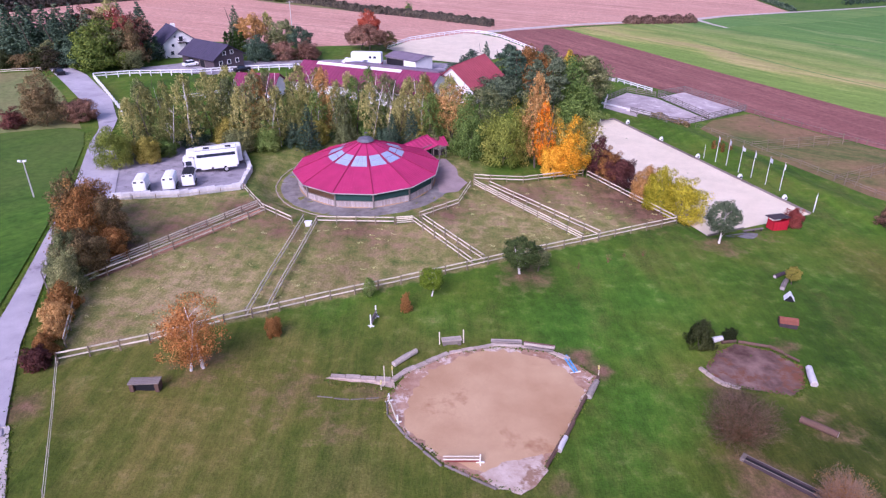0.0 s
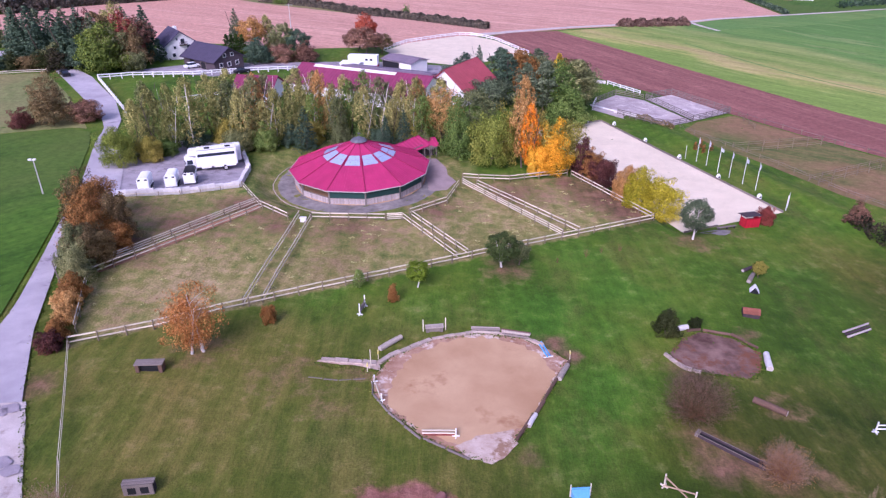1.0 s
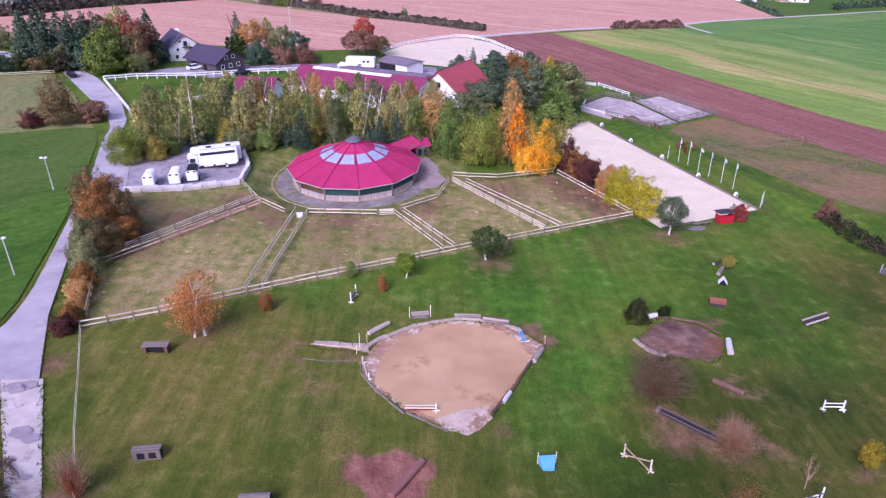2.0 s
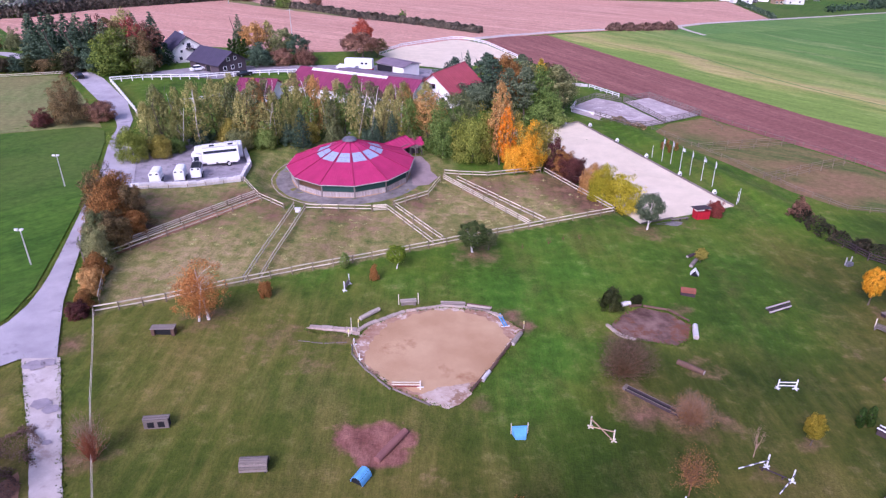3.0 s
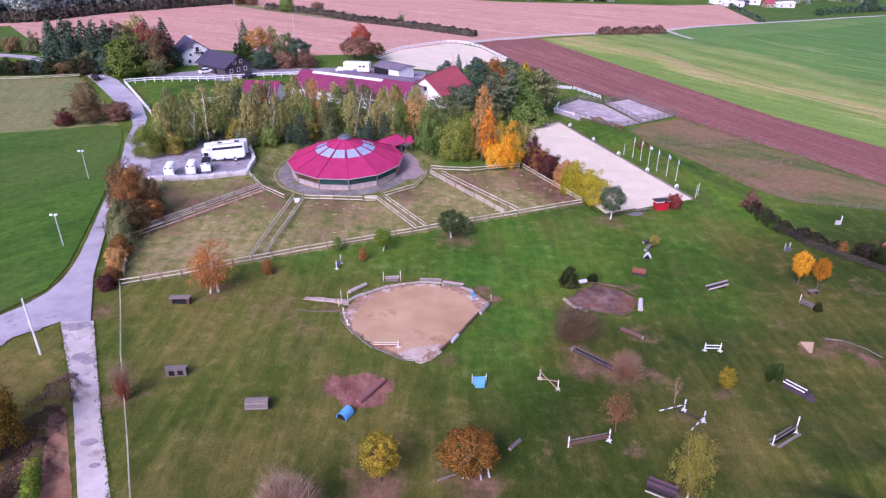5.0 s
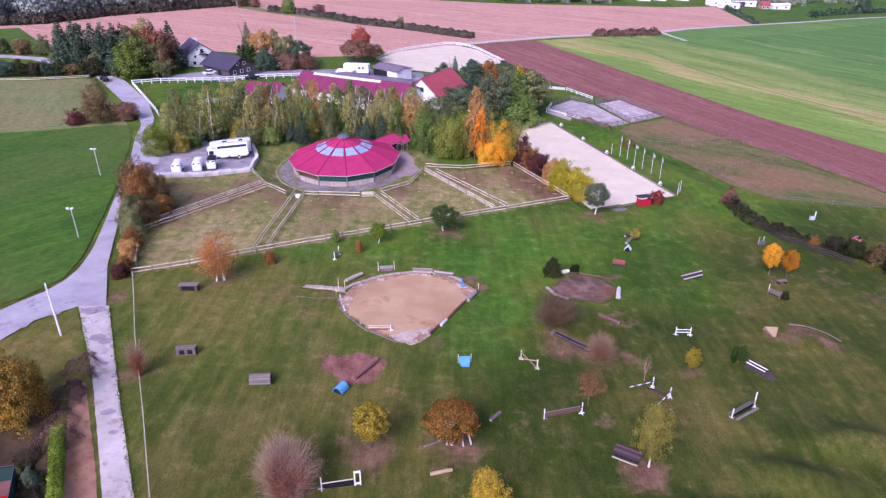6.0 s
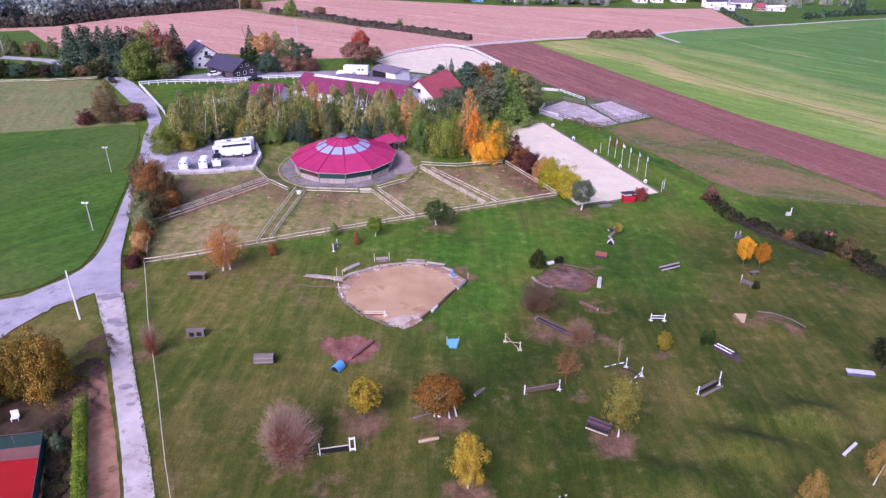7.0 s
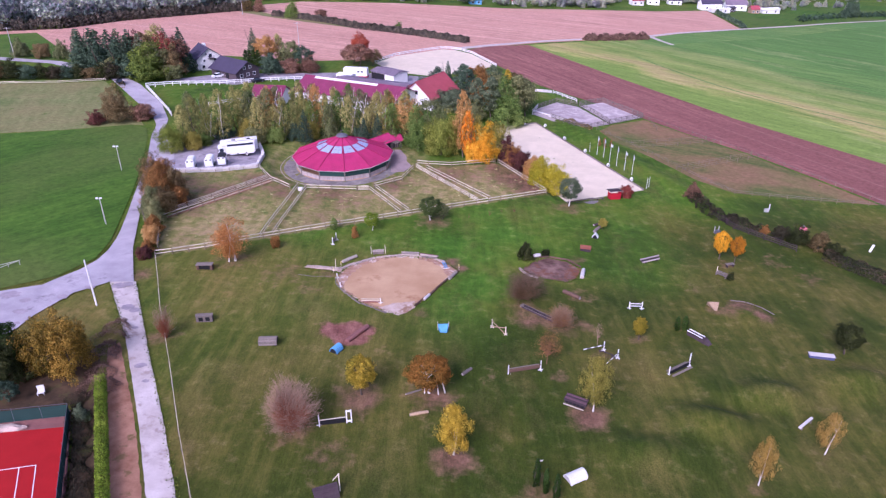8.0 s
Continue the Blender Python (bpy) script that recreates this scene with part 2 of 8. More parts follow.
M_PATCH = gravel("grey_mended_asphalt", rgb(146, 136, 142), rgb(176, 164, 168), None, 0.9)
M_APRON = gravel("grey_gravel_apron", rgb(108, 102, 100), rgb(154, 146, 142), rgb(128, 118, 112), 0.8)
M_FLAGS = gravel("mauve_paving", rgb(146, 128, 126), rgb(168, 148, 146), None, 0.5)
M_ARENA = gravel("pale_riding_sand", rgb(214, 199, 172), rgb(230, 214, 188))
M_PADSAND = gravel("pen_sand", rgb(166, 150, 150), rgb(200, 186, 182), rgb(214, 202, 198), 0.4, 0.04)
M_PONDSAND = gravel("tan_sand", rgb(178, 140, 104), rgb(204, 170, 132), rgb(164, 120, 86), 0.16, -0.02)
M_BEACH = gravel("pale_beach_sand", rgb(148, 108, 84), rgb(188, 152, 128), rgb(212, 192, 178), 0.9, 0.05)
M_PALESAND = gravel("pale_pinkish_sand", rgb(178, 150, 132), rgb(214, 196, 182), rgb(154, 122, 98), 0.7, 0.05)
M_MUD = gravel("dark_mud", rgb(84, 60, 52), rgb(152, 122, 110), rgb(122, 80, 58), 0.45, 0.04)
M_GROVE = gravel("dark_leaf_litter", rgb(64, 52, 38), rgb(104, 82, 60), rgb(84, 84, 44), 0.6)
M_RED_EARTH = gravel("red_earth", rgb(130, 88, 84), rgb(158, 112, 104))
M_BARK_MULCH = gravel("brown_mulch", rgb(140, 98, 74), rgb(178, 134, 108), rgb(122, 100, 66), 0.7, 0.0)
M_CLAY = plain("red_clay_court", rgb(172, 34, 34), 0.9, 0.12, 0.6)
M_STONE = plain("pale_stone", rgb(184, 166, 154), 0.9, 0.5, 1.2, per_object=0.12)
M_BLOCK = plain("white_concrete_block", rgb(214, 208, 206), 0.85, 0.2, 2.0)
M_RAIL = wood("weathered_pale_rail", rgb(226, 214, 192), weather=0.2)
M_POST = wood("weathered_post", rgb(138, 122, 98))
M_BARREL = wood("silvery_weathered_log", rgb(182, 168, 156), weather=0.35)
M_OLDWOOD = wood("old_grey_wood", rgb(134, 122, 116))
M_DARKWOOD = wood("dark_stained_wood", rgb(60, 42, 54))
M_MAUVEWOOD = wood("weathered_purple_board", rgb(120, 84, 96))
M_BROWNWOOD = wood("brown_wood", rgb(108, 78, 64))
M_NEWWOOD = wood("fresh_wood", rgb(194, 164, 132))
M_PLANK = wood("weathered_plank", rgb(196, 182, 178))
M_WHITE = plain("white_paint", rgb(232, 230, 230), 0.5, 0.12, 2.0, per_object=0.04)
M_VEHICLE = plain("white_vehicle_paint", rgb(236, 236, 238), 0.3, 0.05, 1.0, per_object=0.03)
# black parts, and plates that stand in for the shade inside openings
M_BLACK = plain("black_plastic_and_dark_gaps", rgb(38, 38, 42), 0.5, 0.2)
M_RUBBER = plain("rubber", rgb(30, 30, 32), 0.8, 0.2)
M_GREY = plain("grey_metal", rgb(110, 108, 116), 0.5, 0.2, 2.0, 0.3)
M_GALV = plain("galvanised_steel", rgb(190, 188, 184), 0.5, 0.15, 3.0, 0.3)
M_ROOF = roofing("crimson_sheet_roof", rgb(176, 54, 100))
M_ROOF_TRIM = plain("crimson_ridge_cap", rgb(150, 42, 78), 0.5, 0.15)
M_ROOF_DULL = roofing("faded_crimson_sheet_roof", rgb(130, 58, 86))
M_TILE = roofing("red_tile_roof", rgb(158, 76, 84), 0.8)
M_SLATE = roofing("dark_slate_roof", rgb(74, 68, 86), 0.7)
M_GREYROOF = roofing("grey_sheet_roof", rgb(126, 112, 124), 0.6)
M_NET = plain("dark_green_windbreak", rgb(44, 70, 66), 0.9, 0.2, 1.0)
M_SKYLIGHT = glass("milky_skylight", rgb(146, 160, 182), 0.3)
M_PANE = glass("window_pane", rgb(44, 50, 60), 0.08)
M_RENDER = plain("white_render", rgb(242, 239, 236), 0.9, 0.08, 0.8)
M_TIMBER = wood("dark_timber_cladding", rgb(92, 78, 88))
M_BLUE = plain("sky_blue_paint", rgb(102, 166, 212), 0.5, 0.15)
M_REDPAINT = plain("red_paint", rgb(176, 36, 50), 0.6, 0.15)
M_PINKROOF = plain("faded_red_board", rgb(122, 62, 58), 0.7, 0.2)
M_REDBROWN = plain("red_brown_board", rgb(134, 82, 66), 0.8, 0.3, 2.0, per_object=0.12)
M_BLUEGREY = plain("blue_grey_paint", rgb(84, 88, 124), 0.6, 0.2)
M_PINK = plain("pink_cloth", rgb(226, 128, 138), 0.7, 0.15)
M_YELLOW = plain("yellow_paint", rgb(220, 206, 110), 0.6, 0.15)
M_FLAG = plain("white_flag_cloth", rgb(232, 232, 236), 0.8, 0.08)
M_BARK = wood("grey_brown_bark", rgb(98, 84, 72))
M_BIRCHBARK = plain("white_birch_bark", rgb(220, 212, 206), 0.8, 0.45, 4.0)
M_TWIG = plain("reddish_twigs", rgb(152, 90, 62), 0.9, 0.4, 3.0)
M_TWIGTIP = plain("pale_twig_tips", rgb(160, 132, 112), 0.9, 0.35, 3.0)
M_TWIGGREY = plain("grey_brown_twigs", rgb(128, 104, 88), 0.9, 0.35, 3.0)
M_TWIG2 = plain("brown_twigs", rgb(126, 92, 68), 0.9, 0.3, 3.0)

L_SPRING = foliage("yellowing_green_leaves", rgb(104, 124, 46), rgb(150, 158, 66), rgb(192, 188, 96))
L_GREEN = foliage("green_leaves", rgb(84, 112, 52), rgb(126, 150, 72), rgb(172, 182, 100))
L_OLIVE = foliage("olive_leaves", rgb(92, 106, 66), rgb(138, 142, 92), rgb(184, 178, 122))
L_BIRCH = foliage("birch_belt_leaves", rgb(112, 118, 66), rgb(172, 168, 98), rgb(226, 212, 138))
L_GOLDEN = foliage("golden_leaves", rgb(134, 124, 30), rgb(200, 168, 46), rgb(232, 204, 80))
L_ORANGE = foliage("orange_leaves", rgb(243, 138, 26), rgb(255, 172, 37), rgb(255, 210, 71))
L_LIME = foliage("lime_leaves", rgb(124, 124, 52), rgb(176, 164, 74), rgb(212, 194, 104))
L_RUST = foliage("rust_leaves", rgb(120, 92, 48), rgb(168, 118, 62), rgb(200, 152, 92))
L_MAROON = foliage("maroon_leaves", rgb(66, 42, 44), rgb(112, 68, 60), rgb(150, 100, 78))
# both needle colours are lifted to paint in haze over the far trees
L_DARK = foliage("dark_conifer_needles", rgb(58, 78, 65), rgb(87, 110, 85), rgb(123, 141, 110))
L_SPRUCE = foliage("blue_green_needles", rgb(75, 92, 68), rgb(117, 130, 97), rgb(154, 161, 125))
L_HEDGE = foliage("bright_hedge_leaves", rgb(84, 112, 26), rgb(128, 152, 40), rgb(164, 180, 62))
L_THUJA = foliage("thuja_sprays", rgb(36, 58, 20), rgb(56, 82, 28), rgb(84, 106, 42))
L_PEACH = foliage("pale_orange_leaves", rgb(176, 128, 70), rgb(204, 158, 92), rgb(222, 188, 126))
L_BROWN = foliage("brown_leaves", rgb(90, 80, 51), rgb(138, 117, 76), rgb(179, 150, 108))
# far leaves: distance haze is painted in as pale blue-grey tones
L_HAZYWOOD = foliage("mixed_wood_haze_tinted", rgb(125, 140, 146), rgb(146, 169, 153), rgb(166, 156, 166), rgb(169, 187, 153), rgb(195, 185, 164), patch=0.12)
L_MAUVE = foliage("mauve_brown_leaves", rgb(114, 84, 68), rgb(158, 119, 97), rgb(196, 156, 128))
L_RED = foliage("red_leaves", rgb(146, 62, 50), rgb(190, 88, 64), rgb(212, 128, 92))
L_GRASS = foliage("long_grass", rgb(58, 80, 14), rgb(80, 102, 24), rgb(112, 118, 44), patch=0.2)
L_AMBER = foliage("amber_leaves", rgb(222, 156, 24), rgb(252, 196, 40), rgb(255, 224, 90))
L_TAWNY = foliage("tawny_leaves", rgb(84, 92, 36), rgb(142, 104, 42), rgb(190, 130, 58), patch=0.6)
L_HEDGEMIX = foliage("dark_hedge_mix", rgb(44, 48, 32), rgb(68, 64, 46), rgb(98, 82, 62))
L_TUFT = foliage("pale_grass_tufts", rgb(150, 150, 84), rgb(178, 174, 110), rgb(200, 192, 140))
L_SUNNY = foliage("sunlit_yellow_leaves", rgb(132, 138, 30), rgb(208, 192, 44), rgb(246, 224, 82))
L_MAPLE = foliage("yellow_green_maple_leaves", rgb(78, 98, 28), rgb(150, 140, 40), rgb(226, 190, 62), patch=0.7)
L_STRAW = foliage("straw_birch_leaves", rgb(140, 112, 46), rgb(186, 150, 72), rgb(214, 180, 104))
L_HONEY = foliage("honey_leaves", rgb(156, 112, 24), rgb(222, 148, 34), rgb(246, 188, 60))
L_OAK = foliage("dark_oak_leaves", rgb(38, 48, 22), rgb(60, 68, 32), rgb(88, 92, 48))
L_LINDEN = foliage("linden_leaves", rgb(88, 82, 28), rgb(148, 120, 42), rgb(196, 160, 70), patch=0.5)
L_HAZEL = foliage("brown_green_leaves", rgb(70, 60, 34), rgb(96, 84, 48), rgb(122, 108, 66))
L_COPPER = foliage("copper_birch_leaves", rgb(150, 96, 44), rgb(190, 128, 66), rgb(216, 160, 98))
L_BRUSH = foliage("bare_brushwood", rgb(92, 70, 60), rgb(128, 100, 86), rgb(156, 128, 108))
L_HEDGEFAR = foliage("grey_brown_hedge", rgb(86, 81, 73), rgb(112, 104, 88), rgb(138, 122, 107))
L_LANE = foliage("lane_tree_leaves", rgb(92, 114, 44), rgb(134, 146, 62), rgb(174, 172, 92))
L_HOLM = foliage("deep_green_leaves", rgb(58, 76, 38), rgb(82, 100, 50), rgb(110, 124, 68))
L_WINE = foliage("wine_red_leaves", rgb(121, 60, 56), rgb(162, 80, 69), rgb(192, 121, 99))


# ---- building helpers ----
HALL = (-12.35, 106.68)
HALL_Z, EAVE_Z, HALL_R = -0.5, 2.09, 12.0
ARENA_SE, ARENA_ALONG, ARENA_ACROSS, ARENA_Z = Vector((58.0, 98.7)), Vector((-0.356, 0.934)), Vector((-0.934, -0.356)), -3.9
ARENA_L, ARENA_W = 54.8, 20.0


# grassy mounds and hollows: x, y, radii, height
MOUNDS = [(57, 23.2, 4.6, 2.6, 1.7), (46.6, 17.4, 4.8, 2.6, 1.6), (61, 44.5, 4, 3, 0.6), (37, 11.5, 5, 2.4, 1.1), (51, 20.5, 4, 2.2, -0.8), (71, 28, 4.5, 2.6, 1.3), (64, 22, 5, 2.5, -0.5), (-16, 70, 6, 5, 0.2), (15, 30, 8, 6, 0.25), (64, 15, 6, 4, -0.4)]


def smooth(a, b, x):
    t = np.clip((x - a) / (b - a), 0, 1)
    return t * t * (3 - 2 * t)


def ground_z(x, y):
    """Height of the ground: a hillside falling to the east and north, with level terraces for the hall and the arena."""
    z = -0.059 * x - 0.0257 * (y - 80)
    d = np.hypot(x - HALL[0], y - HALL[1])
    z = z + (HALL_Z - 0.03 - z) * (1 - smooth(15.0, 18.5, d))
    u = (x - ARENA_SE[0]) * ARENA_ALONG[0] + (y - ARENA_SE[1]) * ARENA_ALONG[1]
    v = (x - ARENA_SE[0]) * ARENA_ACROSS[0] + (y - ARENA_SE[1]) * ARENA_ACROSS[1]
    du, dv = np.maximum(np.maximum(-u, u - ARENA_L), 0), np.maximum(np.maximum(-v, v - ARENA_W), 0)
    z = z + (ARENA_Z - 0.03 - z) * (1 - smooth(0.6, 3.5, np.hypot(du, dv)))
    # low bank beside the arena and two grassy mounds
    z = z + 0.9 * np.exp(-((v + 9.0) / 3.2) ** 2) * smooth(-14, 0, u) * (1 - smooth(50, 62, u))
    for cx, cy, rx, ry, h in MOUNDS:
        z = z + h * np.exp(-(((x - cx) / rx) ** 2 + ((y - cy) / ry) ** 2))
    return z


def gz(x, y):
    return float(ground_z(np.float64(x), np.float64(y)))


def mesh_of(name, bm, mat, smoothed=False):
    me = bpy.data.meshes.new(name)
    bm.to_mesh(me)
    bm.free()
    if mat is not None:
        me.materials.append(mat)
    if smoothed:
        me.polygons.foreach_set("use_smooth", [True] * len(me.polygons))
    return me


def put(name, mesh, parent=None, m=None, label=""):
    ob = new(name, mesh)
    if parent is not None:
        ob.parent = parent
    if m is not None:
        ob.matrix_basis = m
    if label:
        ob["label"] = label
    return ob


def part(name, bm, mat, parent, label="", m=None, smoothed=False):
    return put(name, mesh_of(name, bm, mat, smoothed), parent, m, label)


def thing(name, x, y, z=None, turn=0.0, label="", category="", group="", kind="", scale=1.0):
    ob = new(name)
    ob.empty_display_size = 0.3
    ob.matrix_basis = Matrix.Translation((x, y, gz(x, y) if z is None else z)) @ Matrix.Rotation(radians(turn), 4, "Z") @ Matrix.Scale(scale, 4)
    return tagged(ob, label, category, group, kind)


def box(bm, cx, cy, cz, sx, sy, sz, turn=0.0, bevel=0.0, m=None):
    """A box round its centre, with bevelled edges where asked."""
    mat = (m or Matrix()) @ Matrix.Translation((cx, cy, cz)) @ Matrix.Rotation(radians(turn), 4, "Z") @ Matrix.Diagonal((sx, sy, sz, 1))
    r = bmesh.ops.create_cube(bm, size=1.0, matrix=mat)
    if bevel:
        es = list({e for v in r["verts"] for e in v.link_edges})
        bmesh.ops.bevel(bm, geom=es, offset=bevel, segments=1, affect="EDGES")
    return bm


def rod(bm, a, b, r0, r1=None, seg=8):
    """A tapered round bar from a to b."""
    a, b = Vector(a), Vector(b)
    d = b - a
    m = Matrix.Translation((a + b) / 2) @ d.to_track_quat("Z", "Y").to_matrix().to_4x4()
    bmesh.ops.create_cone(bm, cap_ends=True, segments=seg, radius1=r0, radius2=r0 if r1 is None else r1, depth=d.length, matrix=m)
    return bm


def B():
    return bmesh.new()


def prism(bm, outline, axis_from, axis_to):
    """Extrudes a closed outline of (y, z) pairs along x."""
    a = [bm.verts.new((axis_from, y, z)) for y, z in outline]
    b = [bm.verts.new((axis_to, y, z)) for y, z in outline]
    n = len(outline)
    bm.faces.new(a[::-1])
    bm.faces.new(b)
    for i in range(n):
        bm.faces.new((a[i], a[(i + 1) % n], b[(i + 1) % n], b[i]))
    bmesh.ops.recalc_face_normals(bm, faces=bm.faces)
    return bm


UNIT_BOX = {}


def unit_box(mat, kind="bar"):
    """One shared bevelled bar of size 1 for many alike pieces."""
    key = (mat.name, kind)
    if key not in UNIT_BOX:
        bm = B()
        if kind == "bar":
            box(bm, 0, 0, 0, 1, 1, 1)
        elif kind == "round":
            rod(bm, (0, 0, -0.5), (0, 0, 0.5), 0.5, 0.47, 8)
        elif kind == "log":
            rod(bm, (-0.5, 0, 0), (0.5, 0, 0), 0.5, 0.46, 12)
        UNIT_BOX[key] = mesh_of(kind, bm, mat, False)
    return UNIT_BOX[key]


def bar(name, parent, mat, a, b, w, h, kind="bar", label=""):
    """A straight bar from a to b (parent space), w wide and h high."""
    a, b = Vector(a), Vector(b)
    d = b - a
    q = d.to_track_quat("X", "Z")
    return put(name, unit_box(mat, kind), parent, Matrix.LocRotScale((a + b) / 2, q, (d.length, w, h)), label)


def stand(name, parent, mat, x, y, z, w, d, h, turn=0.0, label="", kind="bar"):
    return put(name, unit_box(mat, kind), parent, Matrix.LocRotScale((x, y, z + h / 2), Euler((0, 0, radians(turn))), (w, d, h)), label)


def sheet(name, outline, mat, lift, label, category="ground", kind="structure", zfun=None):
    """A flat piece of ground laid just over the hillside, with a skirt."""
    bm = B()
    top = [bm.verts.new((x, y, (zfun or gz)(x, y) + lift)) for x, y in outline]
    bm.faces.new(top)
    bmesh.ops.recalc_face_normals(bm, faces=bm.faces)
    for f in bm.faces:
        if f.normal.z < 0:
            f.normal_flip()
    bmesh.ops.triangulate(bm, faces=bm.faces[:])
    ob = new(name, mesh_of(name, bm, mat))
    return tagged(ob, label, category, kind=kind)


def ragged(points, step=1.2, amp=0.25, seed=1, closed=True):
    """A finer, uneven outline through corner points."""
    rnd = random.Random(seed)
    out = []
    n = len(points)
    for i in range(n if closed else n - 1):
        a, b = Vector(points[i]), Vector(points[(i + 1) % n])
        k = max(1, int((b - a).length / step))
        nrm = Vector((-(b - a).y, (b - a).x)).normalized()
        for j in range(k):
            p = a.lerp(b, j / k) + nrm * rnd.uniform(-amp, amp)
            out.append((p.x, p.y))
    return out


def curve_through(points, step=1.5, closed=False):
    """Smooth line through points."""
    pts = [Vector(p) for p in points]
    n = len(pts)
    out = []
    for i in range(n if closed else n - 1):
        p0 = pts[(i - 1) % n] if closed or i else pts[0]
        p1, p2 = pts[i], pts[(i + 1) % n]
        p3 = pts[(i + 2) % n] if closed or i + 2 < n else p2
        k = max(1, int((p2 - p1).length / step))
        for j in range(k):
            t = j / k
            out.append(0.5 * (2 * p1 + (p2 - p0) * t + (2 * p0 - 5 * p1 + 4 * p2 - p3) * t * t + (3 * p1 - p0 - 3 * p2 + p3) * t ** 3))
    if not closed:
        out.append(pts[-1])
    return [(p.x, p.y) for p in out]


# ---- the hillside ----
PADDOCKS = [(-36.5, 53), (-41, 68), (-26.4, 91.5), (-20, 87.3), (-4, 88.8), (2.5, 96.2), (4.6, 104), (13.5, 107.1), (24.4, 112), (34.8, 92.8), (8.4, 78.4), (-2.5, 72.3), (-23.1, 60.8)]
# bare or worn spots: x, y, radius, strength; those round (28, 102) partly paint tree shade
WORN = [(-23.3, 52.8, 4.5, .55), (10.5, 74.5, 4.2, .8), (2.6, 18.2, 3.4, .95), (11.5, 19.2, 3.6, .8), (14.1, 8.4, 2.8, 1.0), (31.2, 16.9, 2.8, 1.1), (-4.9, 11.6, 3.6, .6), (13.8, 57.2, 2.0, .9), (15.6, 54.8, 1.6, .9), (36.5, 60.5, 2.0, .7), (27.2, 51.8, 2.2, .9), (9.2, 39.2, 1.8, .7), (-7, 50.4, 2.2, .6),
        (30.5, 37, 3.4, .7), (25, 42, 3.6, .65), (41.8, 35.2, 1.8, .6), (61, 46.5, 2.6, .9), (56.2, 44.8, 1.6, .6), (38.5, 85.5, 4.0, .7), (48.2, 6.2, 1.8, .5), (58.5, 12, 1.6, .45), (64.5, 62, 2.4, .6), (74, 66, 5, .35),
        (63, 45, 3, .5), (-15, 82, 7, .5), (-8, 83, 8, .55), (1, 94, 6, .7), (-30, 82, 9, .5), (-24, 88, 5, .75), (14, 103, 9, .75), (28, 102, 8, .95), (31, 96, 6, .95), (24, 108, 5, .9), (-33, 60, 6, .4), (-36, 84, 6, .8), (-30, 92, 5, .8), (-40, 78, 4, .8), (-42, 88, 6, .6),
        (-14, 50, 6, .45), (-9, 46, 5, .4), (19, 24, 3, .3), (26, 53, 2.5, .6), (35, 47.5, 3.5, .5), (13.5, 56, 3.5, .7), (36, 31, 2.6, .5),
        (-37, 46.5, 3.0, .8), (-26.5, 29, 3, .6), (48, 112, 3, .3), (23.5, 4.3, 2.5, .7), (0, 8, 5, .45), (46, 90.5, 4, .5), (5, 30, 4, .25),
        (26, 38.6, 2.8, .85), (28, 39.5, 2.4, .8), (33.8, 38.4, 3, .6), (28.4, 24.6, 2.2, .5), (73.6, 63.6, 3.4, .5), (78, 58, 3.6, .5), (58, 44.5, 2.4, .7), (63.5, 43.6, 2.2, .9), (-29, 75, 6, .35), (-12, 74, 6, .4), (8, 88, 5, .35), (55, 52, 4, .25), (-29, 91.5, 5, .95), (-33.5, 85, 4.5, .85), (-22, 84.5, 4, .8), (-12, 86, 6, .8), (1, 92.5, 4, .8), (12, 101, 5, .8), (29, 101, 4, .9), (-36, 72, 4, .6), (-8, 72, 4, .4)]
# reddish bare earth: x, y, radius, strength
REDDISH = [(-3.2, 33.4, 2.4, 1.0), (-0.4, 33.6, 2.6, 1.1), (-1.2, 31.0, 2.0, 1.0), (0.8, 31.2, 1.8, .9), (1.8, 33.8, 1.8, .8)]
# greener grass: x, y, radius, strength; on mound crests it paints the lit top
GREEN = [(14, 63, 9, .8), (24, 69, 9, .7), (-20, 46, 8, .5), (14, 40, 7, .9), (0, 62, 7, .6), (34, 78, 9, .5), (44, 55, 8, .4), (61, 20, 6, .8), (35, 10, 7, .5), (-28, 98, 5, .8), (-24, 112, 5, .7),
         (-13, 66, 5, .5), (28, 30, 6, .4), (66, 96, 8, .5), (50, 78, 10, .5), (70, 45, 8, .5), (-30, 38, 8, .4), (20, 78, 7, .7), (46.6, 17.4, 3.2, 1.0), (57, 23.3, 3.6, 1.0), (37, 11.5, 5, .9), (71, 28, 4, .8), (20, 60, 6, .7), (30, 70, 10, .4), (45, 70, 9, .35), (19.5, 48, 6, 1.0), (52, 68, 8, .3), (18, 34, 8, .4)]


def inside(px, py, poly):
    r = np.zeros(px.shape, bool)
    n = len(poly)
    for i in range(n):
        (x1, y1), (x2, y2) = poly[i], poly[(i + 1) % n]
        c = ((y1 > py) != (y2 > py)) & (px < (x2 - x1) * (py - y1) / (y2 - y1 + 1e-12) + x1)
        r ^= c
    return r


